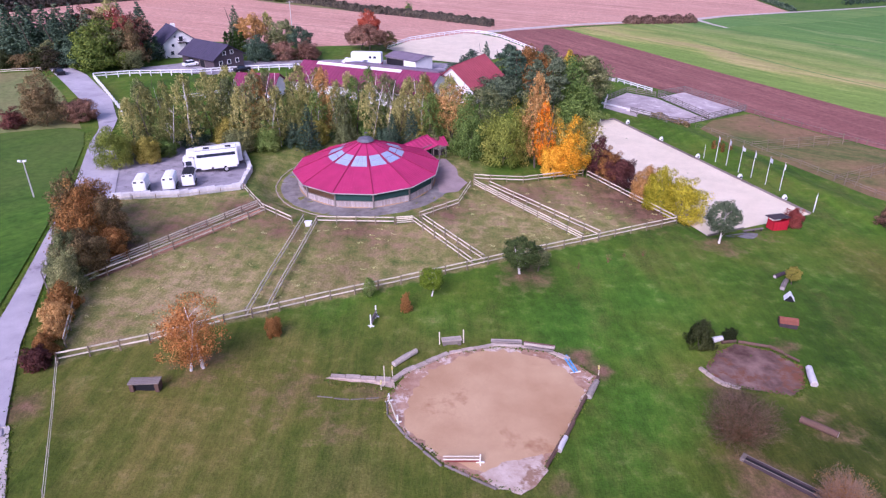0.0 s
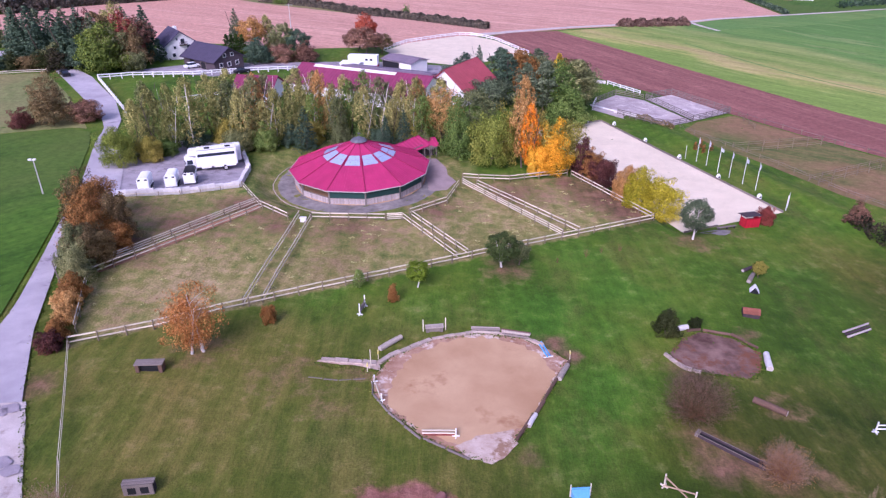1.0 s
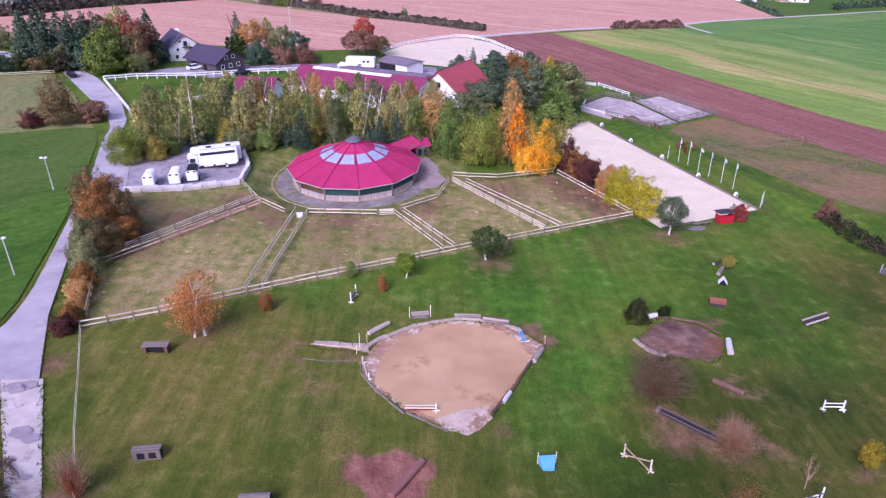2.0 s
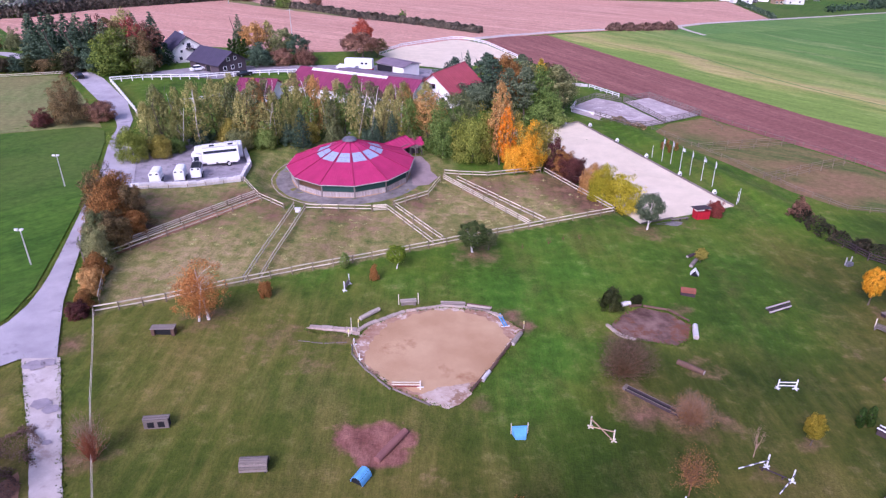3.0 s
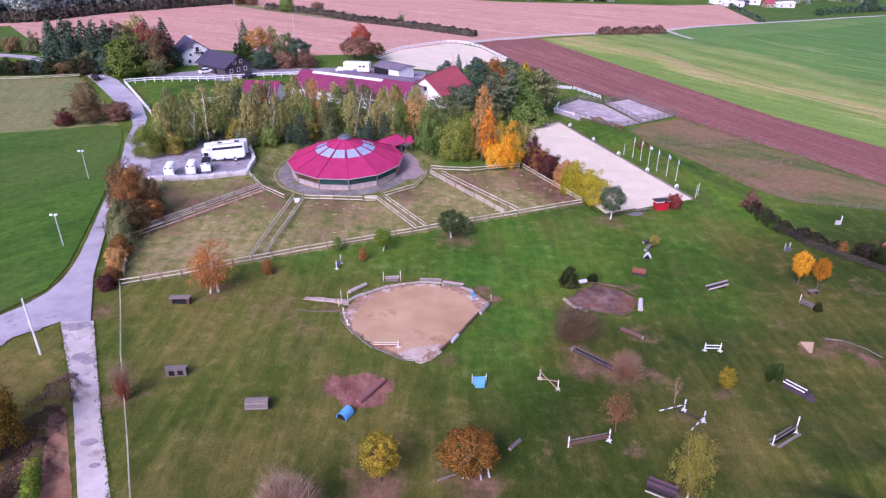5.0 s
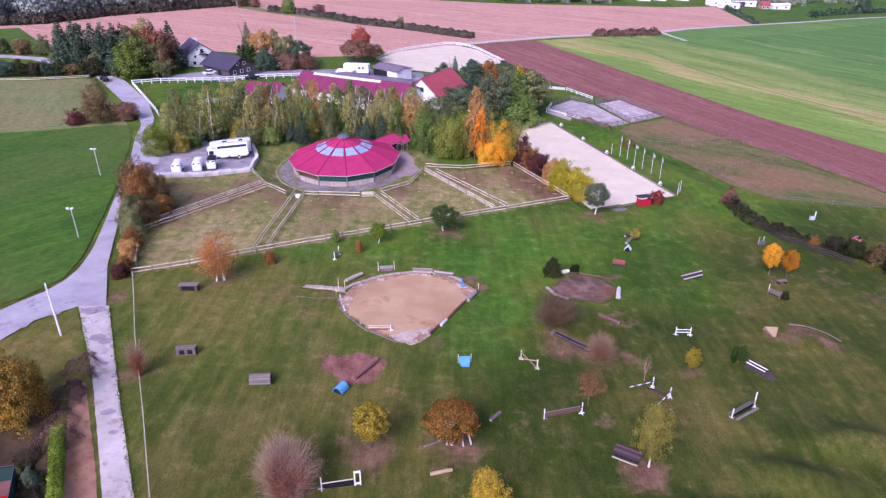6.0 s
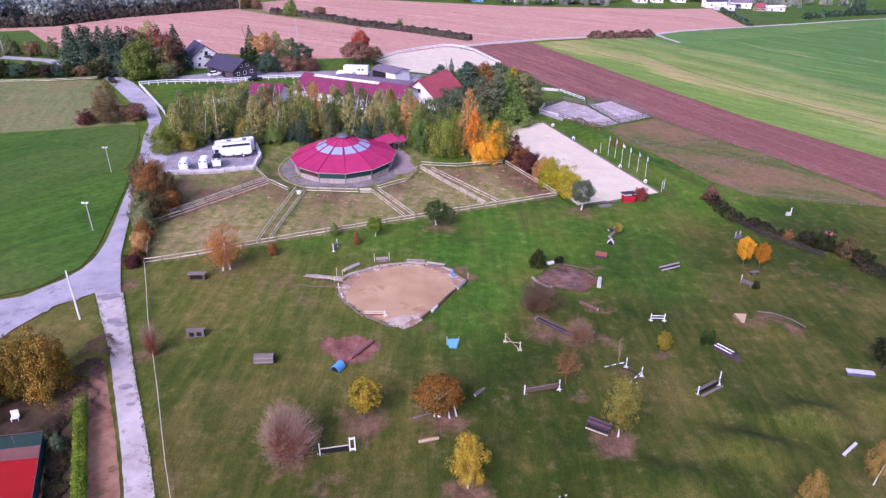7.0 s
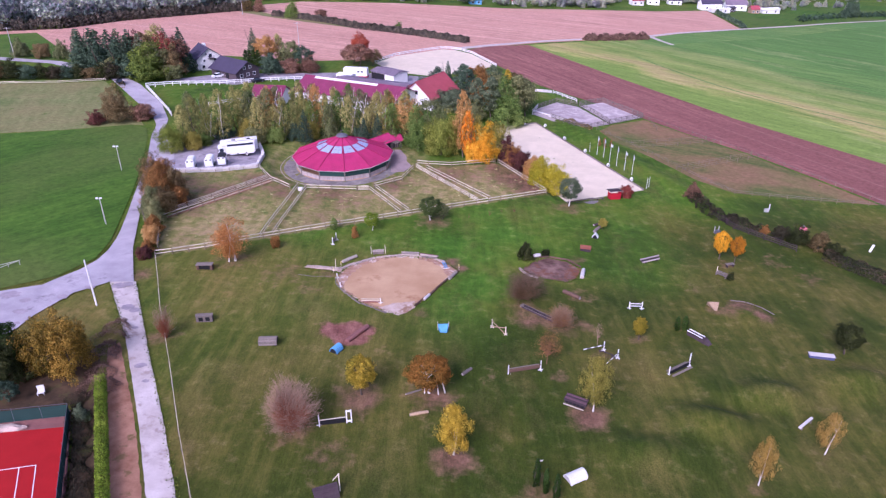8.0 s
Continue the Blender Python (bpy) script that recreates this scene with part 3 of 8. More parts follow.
def build_ground():
    fx, fy = np.arange(-112, 141, 0.9), np.arange(-45, 196, 0.9)
    far = np.array([120, 300, 600, 1100, 1900])
    xs = np.concatenate([fx[0] - far[::-1], fx, fx[-1] + far])
    ys = np.concatenate([fy[0] - far[::-1], fy, fy[-1] + far])
    X, Y = np.meshgrid(xs, ys)
    Z = ground_z(X, Y)
    fine = (X > -112) & (X < 141) & (Y > -45) & (Y < 195)
    rng = np.random.RandomState(5)
    Z = Z + np.where(fine, rng.normal(0, 0.02, X.shape), 0)
    nx, ny = len(xs), len(ys)
    idx = np.arange(nx * ny).reshape(ny, nx)
    faces = np.stack([idx[:-1, :-1], idx[:-1, 1:], idx[1:, 1:], idx[1:, :-1]], -1).reshape(-1, 4)
    me = bpy.data.meshes.new("ground")
    me.from_pydata(np.stack([X, Y, Z], -1).reshape(-1, 3).tolist(), [], faces.tolist())
    x, y = X.ravel(), Y.ravel()
    soil, lush = np.zeros(x.shape), np.zeros(x.shape)
    for cx, cy, r, s in WORN:
        soil = np.maximum(soil, s * np.exp(-((x - cx) ** 2 + (y - cy) ** 2) / (r * r)))
    for cx, cy, r, s in GREEN:
        lush = np.maximum(lush, s * np.exp(-((x - cx) ** 2 + (y - cy) ** 2) / (r * r)))
    clay = np.zeros(x.shape)
    for cx, cy, r, s in REDDISH:
        clay = np.maximum(clay, s * np.exp(-((x - cx) ** 2 + (y - cy) ** 2) / (r * r)))
    dry = np.where(inside(x, y, PADDOCKS), 0.92, -0.2)
    dry = np.maximum(dry, 0.6 * (1 - smooth(17, 24, np.hypot(x - HALL[0], y - HALL[1]))))
    # shade of the arena trees painted as a dark band, here and in rough
    dry -= 0.9 * np.exp(-((0.474 * (x - 29.2) - 0.88 * (y - 101)) / 8.5) ** 4 - ((0.88 * (x - 29.2) + 0.474 * (y - 101)) / 3.0) ** 2)
    dry = np.where(inside(x, y, [(-48, 92.5), (-31.2, 98.6), (-26.4, 91.5), (-41, 69.5), (-46, 82)]), 0.8, dry)
    tawny = 0.7 * (1 - smooth(4, 16, x + 0.1 * (y - 40))) * (1 - smooth(54, 68, y)) * (0.48 + 0.52 * smooth(10, 28, y)) + 0.24 * smooth(20, 36, x) * (1 - smooth(40, 62, y))
    lush = np.maximum(lush, 0.3 * (y > 130))
    # darker near turf; its south and east parts also paint in lens vignetting
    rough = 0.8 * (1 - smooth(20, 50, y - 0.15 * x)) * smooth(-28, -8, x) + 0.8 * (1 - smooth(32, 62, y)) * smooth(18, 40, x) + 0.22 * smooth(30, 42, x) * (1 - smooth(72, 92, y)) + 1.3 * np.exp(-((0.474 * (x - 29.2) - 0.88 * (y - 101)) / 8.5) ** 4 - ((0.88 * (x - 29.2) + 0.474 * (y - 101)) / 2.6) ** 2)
    # hollows darkened and crests cleared to paint in the shading of the mounds
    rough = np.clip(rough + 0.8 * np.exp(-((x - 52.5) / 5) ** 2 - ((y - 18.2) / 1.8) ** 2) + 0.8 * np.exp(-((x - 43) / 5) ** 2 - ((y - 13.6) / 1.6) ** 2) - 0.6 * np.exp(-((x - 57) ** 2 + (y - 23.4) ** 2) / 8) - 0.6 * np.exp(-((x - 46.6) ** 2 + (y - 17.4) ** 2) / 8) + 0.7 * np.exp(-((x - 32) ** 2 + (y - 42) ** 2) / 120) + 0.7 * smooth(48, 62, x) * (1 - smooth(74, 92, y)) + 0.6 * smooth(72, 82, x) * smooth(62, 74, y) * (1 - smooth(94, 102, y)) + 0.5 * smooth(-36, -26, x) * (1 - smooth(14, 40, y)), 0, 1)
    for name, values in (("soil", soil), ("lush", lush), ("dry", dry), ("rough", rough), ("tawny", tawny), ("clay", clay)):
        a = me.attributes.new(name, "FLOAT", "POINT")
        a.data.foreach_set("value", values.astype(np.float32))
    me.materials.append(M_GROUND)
    me.polygons.foreach_set("use_smooth", [True] * len(me.polygons))
    tagged(new("ground", me), "rolling autumn meadow turf with worn brown spots and some painted shade", "ground", kind="structure")


build_ground()

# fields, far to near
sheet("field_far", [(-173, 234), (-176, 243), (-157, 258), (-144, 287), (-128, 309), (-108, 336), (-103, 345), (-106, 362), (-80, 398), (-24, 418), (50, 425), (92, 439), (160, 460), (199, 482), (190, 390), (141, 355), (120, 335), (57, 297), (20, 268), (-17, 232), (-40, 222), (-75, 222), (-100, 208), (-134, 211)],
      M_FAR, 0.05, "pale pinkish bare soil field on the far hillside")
sheet("field_ploughed", [(19.5, 264), (29, 277), (49.5, 288), (79.8, 222), (105, 170), (131.8, 129), (175, 62), (150, 40), (114, 97), (106, 113), (96, 131), (84, 147), (74, 163), (44.5, 203)],
      M_PLOUGH, 0.06, "strip of freshly ploughed reddish brown soil")
sheet("field_crop", [(49.5, 288), (120, 335), (125, 315), (185, 351), (316, 455), (700, 700), (700, 60), (300, 20), (176, 62), (131.8, 129), (105, 170), (79.8, 222)],
      M_CROP, 0.05, "broad green field of young crop with yellowed bands beside the ploughed strip")
sheet("field_rut", curve_through([(97, 274), (108.7, 238.7), (120, 212.9), (131.3, 194.9), (142.2, 180.7), (170, 146)], 6) + curve_through([(171, 146.6), (143, 181.3), (132.1, 195.5), (120.9, 213.4), (109.7, 239.1), (98, 274.4)], 6),
      M_CROP2, 0.08, "dark wheel rut through the green crop")
sheet("field_dark_crop", [(121, 336.6), (125, 315), (185, 351), (316, 455), (640, 660), (332, 483), (232, 416), (187, 386), (141, 354)],
      M_CROP2, 0.08, "darker green grass strip below the field track")
sheet("track_spur", [(119, 337.5), (122.5, 337), (124, 326), (127.5, 314), (125, 313.5), (121.5, 325)], M_ROAD, 0.12, "short pale track leaving the field track", "road")
sheet("hedge_strip", ragged([(-101, 344), (-103, 338.7), (-81.5, 326.7), (-63.7, 318), (-46, 311), (-33, 305), (-50, 321), (-66, 328.5), (-82, 333), (-93, 346)], 3, 0.5, 23), M_PALE, 0.09, "pale grass strip along the far hedge")
sheet("field_north_east", [(203, 400), (196, 506), (262, 540), (420, 620), (640, 680), (332, 486), (232, 419)], M_MEADOW, 0.05, "green meadow beyond the field track")
sheet("field_north_west", [(-240, 200), (-171, 238), (-161, 246), (-134, 214), (-126, 196), (-145, 194)], M_MEADOW, 0.07, "small bright green meadow by the far lane")
sheet("meadow_west", [(-190, 20), (-190, 75), (-98, 112), (-85.5, 117.5), (-71, 125.5), (-66.5, 124), (-63.3, 117), (-56.1, 95), (-52.1, 81), (-49.0, 69), (-46.3, 58), (-45.8, 51), (-48.8, 44.3), (-55.6, 39.2), (-90, 31)],
      M_MEADOW, 0.14, "lush bright green meadow beside the lane", zfun=lambda x, y: -0.059 * x - 0.0257 * (y - 80))
sheet("paddock_west", [(-190, 78), (-190, 150), (-126, 160), (-109, 166), (-98.5, 171), (-85, 153), (-72, 133), (-68, 126.2), (-71, 126.4), (-85.5, 118.4), (-98, 113)],
      M_PALE, 0.04, "pale grazed paddock behind the meadow")
sheet("pen_turf", [(56.7, 146), (62, 153.5), (74, 161.5), (84, 146), (95, 130.5), (105, 112.5), (112.5, 97.5), (95, 98), (79.5, 100), (73, 108), (66, 124), (59, 136)],
      M_PEN, 0.05, "worn brownish turf of the grazing pens")

# lanes and yard
ROAD_W = [(-140, 18), (-90, 28), (-54.5, 38.9), (-48.4, 43.5), (-45.2, 50.4), (-45.6, 58.4), (-48.3, 69.4), (-51.4, 80.7), (-55.4, 95.8), (-62.4, 117), (-67.0, 131), (-83.8, 154.9), (-99.5, 176)]
ROAD_E = [(-140, 6), (-80, 16), (-47, 26), (-46.1, 32.8), (-43.8, 39.5), (-39.9, 43.5)]
sheet("road", curve_through(ROAD_W, 3) + [(-95.5, 178.5), (-86.3, 169.0), (-71.5, 147.8), (-64.1, 133.0), (-60.2, 119.5), (-53.5, 108.5), (-48.3, 93.7), (-50.5, 86), (-46, 69.7), (-41.4, 55.5), (-37.2, 45.7), (-36.4, 43.9)] + ROAD_E[::-1],
      M_ASPHALT, 0.17, "pale worn asphalt farm lane with a side arm", "road", zfun=lambda x, y: -0.059 * x - 0.0257 * (y - 80))
sheet("road_gravel", ragged([(-40.3, 44.0), (-36.2, 44.2), (-27.1, 26.1), (-19.6, 11.8), (-14.2, 0.8), (-8, -12), (6, -42), (1, -42), (-11, -12), (-17.2, 0.6), (-22.9, 12.5), (-31.1, 28.4)], 0.6, 0.05, 3),
      M_ROAD, 0.09, "pale concrete track with patched potholes", "road")
sheet("road_far", [(-99.5, 176), (-100.6, 177.2), (-126.5, 191.2), (-146, 191.8), (-230, 178), (-230, 184), (-146, 196.5), (-125, 195.5), (-97, 181), (-95.5, 178.5)], M_ASPHALT, 0.11, "grey lane bending away between the hedges", "road")
sheet("field_track", curve_through([(14, 263), (57, 298.5), (120, 336), (141, 355), (232.6, 417), (332.5, 484), (640, 665)], 20)
      + curve_through([(640, 669), (332, 487), (232, 420.3), (140, 358.5), (118, 339.5), (56, 302), (12, 267)], 20), M_ROAD, 0.12, "pale field track between the fields", "road")
sheet("yard", [(-48.1, 93.6), (-39.2, 95.7), (-31.3, 99.8), (-32.1, 107.6), (-36.5, 119.1), (-46.4, 120), (-52.1, 116.8), (-54.5, 109.5), (-53.2, 106)], M_YARD, 0.09, "grey gravelled parking yard behind a low wall", "road")
sheet("farm_yard", [(-80, 178), (-58, 176), (-46, 190), (-30, 186), (-8, 182), (4, 176), (14, 180), (8, 205), (-20, 206), (-52, 196), (-66, 192)], M_YARD, 0.06, "grey farm yard among the buildings", "road")
sheet("second_arena", [(-17, 224.5), (-10.2, 240.9), (9, 263), (15, 262), (21.5, 256), (31, 232), (8, 206), (-8, 210)], M_ARENA, 0.1, "large pale sand arena beyond the stables", "arena")


def polar_disc(name, cx, cy, z, r, mat, label, category, seg=96, amp=0.12, seed=2, depth=0.15):
    """A round raised bed with an uneven rim."""
    bm = B()
    rnd = random.Random(seed)
    rim = [r + rnd.uniform(-amp, amp) for _ in range(seg)]
    top = [bm.verts.new((cx + rim[i] * math.cos(2 * math.pi * i / seg), cy + rim[i] * math.sin(2 * math.pi * i / seg), z)) for i in range(seg)]
    low = [bm.verts.new((v.co.x, v.co.y, z - depth)) for v in top]
    bm.faces.new(top)
    for i in range(seg):
        bm.faces.new((low[i], low[(i + 1) % seg], top[(i + 1) % seg], top[i]))
    ob = new(name, mesh_of(name, bm, mat))
    return tagged(ob, label, category, kind="structure")


polar_disc("hall_apron", *HALL, HALL_Z, 14.1, M_APRON, "grey gravel ring round the round hall", "pavement")
bm = B()
bm.faces.new([bm.verts.new((x, y, HALL_Z + 0.02)) for x, y in ragged([(-0.6, 101.6), (0.3, 101.0), (2.4, 101.6), (4.2, 105.2), (2.6, 108.5), (2.4, 112.2), (0.6, 116.6), (-2.4, 117), (-2.2, 112), (-1.0, 106.5)], 0.9, 0.1, 4)])
for f in bm.faces:
    if f.normal.z < 0:
        f.normal_flip()
tagged(new("hall_path", mesh_of("hall_path", bm, M_FLAGS)), "mauve-grey paved path from the hall entrance", "pavement", kind="structure")


# ---- plants ----
def leaf_mesh(name, pts, size, mat, rng, lie=0.35, droop=0.0, out=None):
    """Many small leaf sprays: one quad each, at random turns; out: the way each spray faces within its clump."""
    n = len(pts)
    a = rng.normal(size=(n, 3))
    a /= np.linalg.norm(a, axis=1)[:, None]
    up = rng.normal(size=(n, 3)) * (1 - lie) + np.array([0, 0, 1.0]) * lie
    b = np.cross(a, up)
    b /= np.linalg.norm(b, axis=1)[:, None] + 1e-9
    s = size * rng.uniform(0.6, 1.3, (n, 1))
    a, b = a * s, b * s * 0.75
    a[:, 2] -= droop * s[:, 0]
    if out is not None:
        flip = (np.einsum("ij,ij->i", np.cross(a, b), out) < 0)[:, None]
        b = np.where(flip, -b, b)
    v = np.stack([pts - a, pts - b * 0.9, pts + a, pts + b], 1).reshape(-1, 3)
    me = bpy.data.meshes.new(name)
    me.vertices.add(4 * n)
    me.vertices.foreach_set("co", v.astype(np.float32).ravel())
    me.loops.add(4 * n)
    me.loops.foreach_set("vertex_index", np.arange(4 * n, dtype=np.int32))
    me.polygons.add(n)
    me.polygons.foreach_set("loop_start", np.arange(0, 4 * n, 4, dtype=np.int32))
    me.update(calc_edges=True)
    if out is not None:
        face = np.cross(a, b)
        face /= np.linalg.norm(face, axis=1)[:, None] + 1e-9
        nrm = out * 0.8 + face * 0.35
        nrm /= np.linalg.norm(nrm, axis=1)[:, None] + 1e-9
        me.attributes.new("custom_normal", "FLOAT_VECTOR", "POINT").data.foreach_set("vector", np.repeat(nrm, 4, axis=0).astype(np.float32).ravel())
    me.materials.append(mat)
    return me


def clumps(rng, centres, radii, per, tall=0.75):
    """Leaves gathered in uneven clumps round the ends of twigs."""
    out, face = [], []
    mid = np.mean(centres, axis=0)
    for c, r in zip(centres, radii):
        d = rng.normal(size=(per, 3))
        d /= np.linalg.norm(d, axis=1)[:, None]
        out.append(c + d * (r * rng.uniform(0.25, 1.0, (per, 1)) ** 0.6) * np.array([1, 1, tall]))
        away = (c - mid) / (np.linalg.norm(c - mid) + 1e-9)
        f = d * 0.75 + away * 0.5 + np.array([0, 0, 0.12])
        face.append(f / (np.linalg.norm(f, axis=1)[:, None] + 1e-9))
    return np.concatenate(out), np.concatenate(face)


def crown_points(shape, rng):
    """Clump centres, radii, leaves per clump and leaf size for a plant of height 1."""
    if shape == "round":
        k = 170
        d = rng.normal(size=(k, 3))
        d /= np.linalg.norm(d, axis=1)[:, None]
        r = rng.uniform(0.45, 1.0, (k, 1)) ** 0.5
        lump = 1 + 0.1 * np.sin(3 * np.arctan2(d[:, 1], d[:, 0]) + 2.0 * d[:, 2] * 3 + rng.uniform(0, 6))[:, None]
        c = d * r * np.array([0.36, 0.36, 0.33]) * lump + np.array([0, 0, 0.6])
        return c, rng.uniform(0.05, 0.1, k), 44, 0.0125
    if shape == "wide":
        k = 150
        d = rng.normal(size=(k, 3))
        d[:, 2] = np.abs(d[:, 2]) * 0.9 - 0.15
        d /= np.linalg.norm(d, axis=1)[:, None]
        r = rng.uniform(0.4, 1.0, (k, 1)) ** 0.5
        c = d * r * np.array([0.48, 0.48, 0.5]) + np.array([0, 0, 0.42])
        return c, rng.uniform(0.06, 0.11, k), 46, 0.0135
    if shape == "birch":
        k = 230
        h = rng.beta(1.2, 1.15, k)
        prof = np.interp(h, [0, 0.2, 0.5, 0.8, 1.0], [0.09, 0.16, 0.18, 0.12, 0.03])
        a = rng.uniform(0, 2 * np.pi, k)
        r = prof * rng.uniform(0.3, 1.15, k)
        c = np.stack([r * np.cos(a), r * np.sin(a), 0.12 + 0.86 * h], 1)
        return c, rng.uniform(0.014, 0.036, k), 25, 0.009
    if shape in ("birch_wide", "birch_airy"):
        k = 120
        h = rng.beta(1.5, 1.6, k)
        prof = np.interp(h, [0, 0.25, 0.55, 0.8, 1.0], [0.16, 0.32, 0.34, 0.22, 0.04])
        a = rng.uniform(0, 2 * np.pi, k)
        r = prof * rng.uniform(0.2, 1.1, k)
        c = np.stack([r * np.cos(a), r * np.sin(a), 0.2 + 0.78 * h], 1)
        return c, rng.uniform(0.055, 0.1, k), 60 if shape == "birch_wide" else 34, 0.0094
    if shape == "conifer":
        c, rad = [], []
        for tier in range(24):
            h = tier / 23
            reach = 0.215 * (1 - h) ** 0.85 + 0.012
            n = max(2, round(11 * (1 - h)) + 2)
            for j in range(n):
                az = 2 * np.pi * (j + rng.uniform(-0.3, 0.3)) / n + tier * 2.4
                far = reach * rng.uniform(0.78, 1.12)
                for f in ((0.35, 0.7, 1.0) if h < 0.6 else (0.5, 1.0)):
                    c.append((far * f * math.cos(az), far * f * math.sin(az), 0.07 + 0.92 * h - 0.22 * far * f + rng.uniform(-0.03, 0.03) * (1 - h)))
                    rad.append((0.036 - 0.014 * f) * (1.25 - 0.6 * h))
        return np.array(c), np.array(rad), 12, 0.0105
    if shape == "pine":
        k = 100
        h = rng.uniform(0.25, 1, k)
        r = np.interp(h, [0.25, 0.5, 0.8, 1], [0.1, 0.2, 0.16, 0.03]) * rng.uniform(0.3, 1.1, k)
        a = rng.uniform(0, 2 * np.pi, k)
        c = np.stack([r * np.cos(a), r * np.sin(a), h], 1)
        return c, rng.uniform(0.035, 0.07, k), 44, 0.0115
    if shape == "thuja":
        k = 110
        h = rng.uniform(0, 1, k)
        r = np.interp(h, [0, 0.3, 0.8, 1], [0.13, 0.15, 0.1, 0.02]) * rng.uniform(0.5, 1, k)
        a = rng.uniform(0, 2 * np.pi, k)
        c = np.stack([r * np.cos(a), r * np.sin(a), 0.06 + 0.9 * h], 1)
        return c, rng.uniform(0.045, 0.07, k), 80, 0.013
    if shape == "column":
        k = 60
        h = rng.uniform(0, 1, k)
        r = np.interp(h, [0, 0.3, 0.8, 1], [0.12, 0.15, 0.11, 0.02]) * rng.uniform(0.4, 1, k)
        a = rng.uniform(0, 2 * np.pi, k)
        c = np.stack([r * np.cos(a), r * np.sin(a), 0.05 + 0.92 * h], 1)
        return c, rng.uniform(0.04, 0.07, k), 46, 0.015
    # bush
    k = 120
    d = rng.normal(size=(k, 3))
    d[:, 2] = np.abs(d[:, 2])
    d /= np.linalg.norm(d, axis=1)[:, None]
    r = rng.uniform(0.3, 1.0, (k, 1)) ** 0.5
    az, el = np.arctan2(d[:, 1], d[:, 0]), d[:, 2]
    ph = rng.uniform(0, 6, 3)
    lump = 1 + 0.14 * np.sin(3 * az + ph[0]) * (1 - el) + 0.12 * np.sin(5 * az + 4 * el + ph[1]) + 0.1 * np.sin(7 * el + ph[2])
    c = d * r * np.array([0.52, 0.52, 0.8]) * lump[:, None] * rng.uniform(0.88, 1.1, (k, 1)) + np.array([0, 0, 0.1])
    return c, rng.uniform(0.1, 0.17, k), 100, 0.0155


def join_pieces(bm):
    """Grows the foot of every limb into the trunk, so that the wood is one piece."""
    bm.verts.index_update()
    seen, main = set(), []
    for start in list(bm.verts):
        if start in seen:
            continue
        seen.add(start)
        island, todo = [start], [start]
        while todo:
            v = todo.pop()
            for e in v.link_edges:
                w = e.other_vert(v)
                if w not in seen:
                    seen.add(w)
                    island.append(w)
                    todo.append(w)
        if main:
            foot = min(island, key=lambda v: v.co.z)
            near = min(main, key=lambda v: (v.co - foot.co).length_squared)
            other = foot.link_edges[0].other_vert(foot)
            bm.faces.new((foot, other, near))
        main += island


def trunk_mesh(shape, rng, centres, mat):
    """Tapered, slightly bent trunk with limbs that reach into the crown."""
    bm = B()
    stems = 1
    top = {"round": 0.72, "wide": 0.5, "birch": 0.94, "birch_wide": 0.38, "birch_airy": 0.85, "conifer": 0.97, "pine": 0.92, "column": 0.7}.get(shape, 0.5)
    thick = {"birch": 0.011, "birch_wide": 0.02, "birch_airy": 0.018, "conifer": 0.014, "pine": 0.016, "column": 0.02}.get(shape, 0.024)
    for s in range(stems):
        p = Vector((0, 0, -0.02))
        lean = Vector((rng.uniform(-0.03, 0.03), rng.uniform(-0.03, 0.03), 0))
        k = 6
        line = [p]
        for i in range(1, k + 1):
            line.append(Vector((lean.x * i + rng.uniform(-0.006, 0.006), lean.y * i + rng.uniform(-0.006, 0.006), top * i / k)))
        for i in range(k):
            rod(bm, line[i], line[i + 1], thick * (1 - 0.8 * i / k) * (1.25 if i == 0 else 1), thick * (1 - 0.8 * (i + 1) / k), 7)
        order = rng.permutation(len(centres))[:4 if shape == "birch_wide" else 10]
        for j in order:
            c = Vector(centres[j])
            f = max(0.25, min(0.85, (c.z - 0.12) / top))
            a = line[int(f * k)]
            if c.z > a.z - 0.02:
                mid = a.lerp(c, 0.5) + Vector((0, 0, 0.02))
                rod(bm, a, mid, thick * 0.2, thick * 0.12, 5)
                rod(bm, mid, c, thick * 0.12, thick * 0.04, 5)
    join_pieces(bm)
    return mesh_of("trunk", bm, mat)


PLANTS = {}


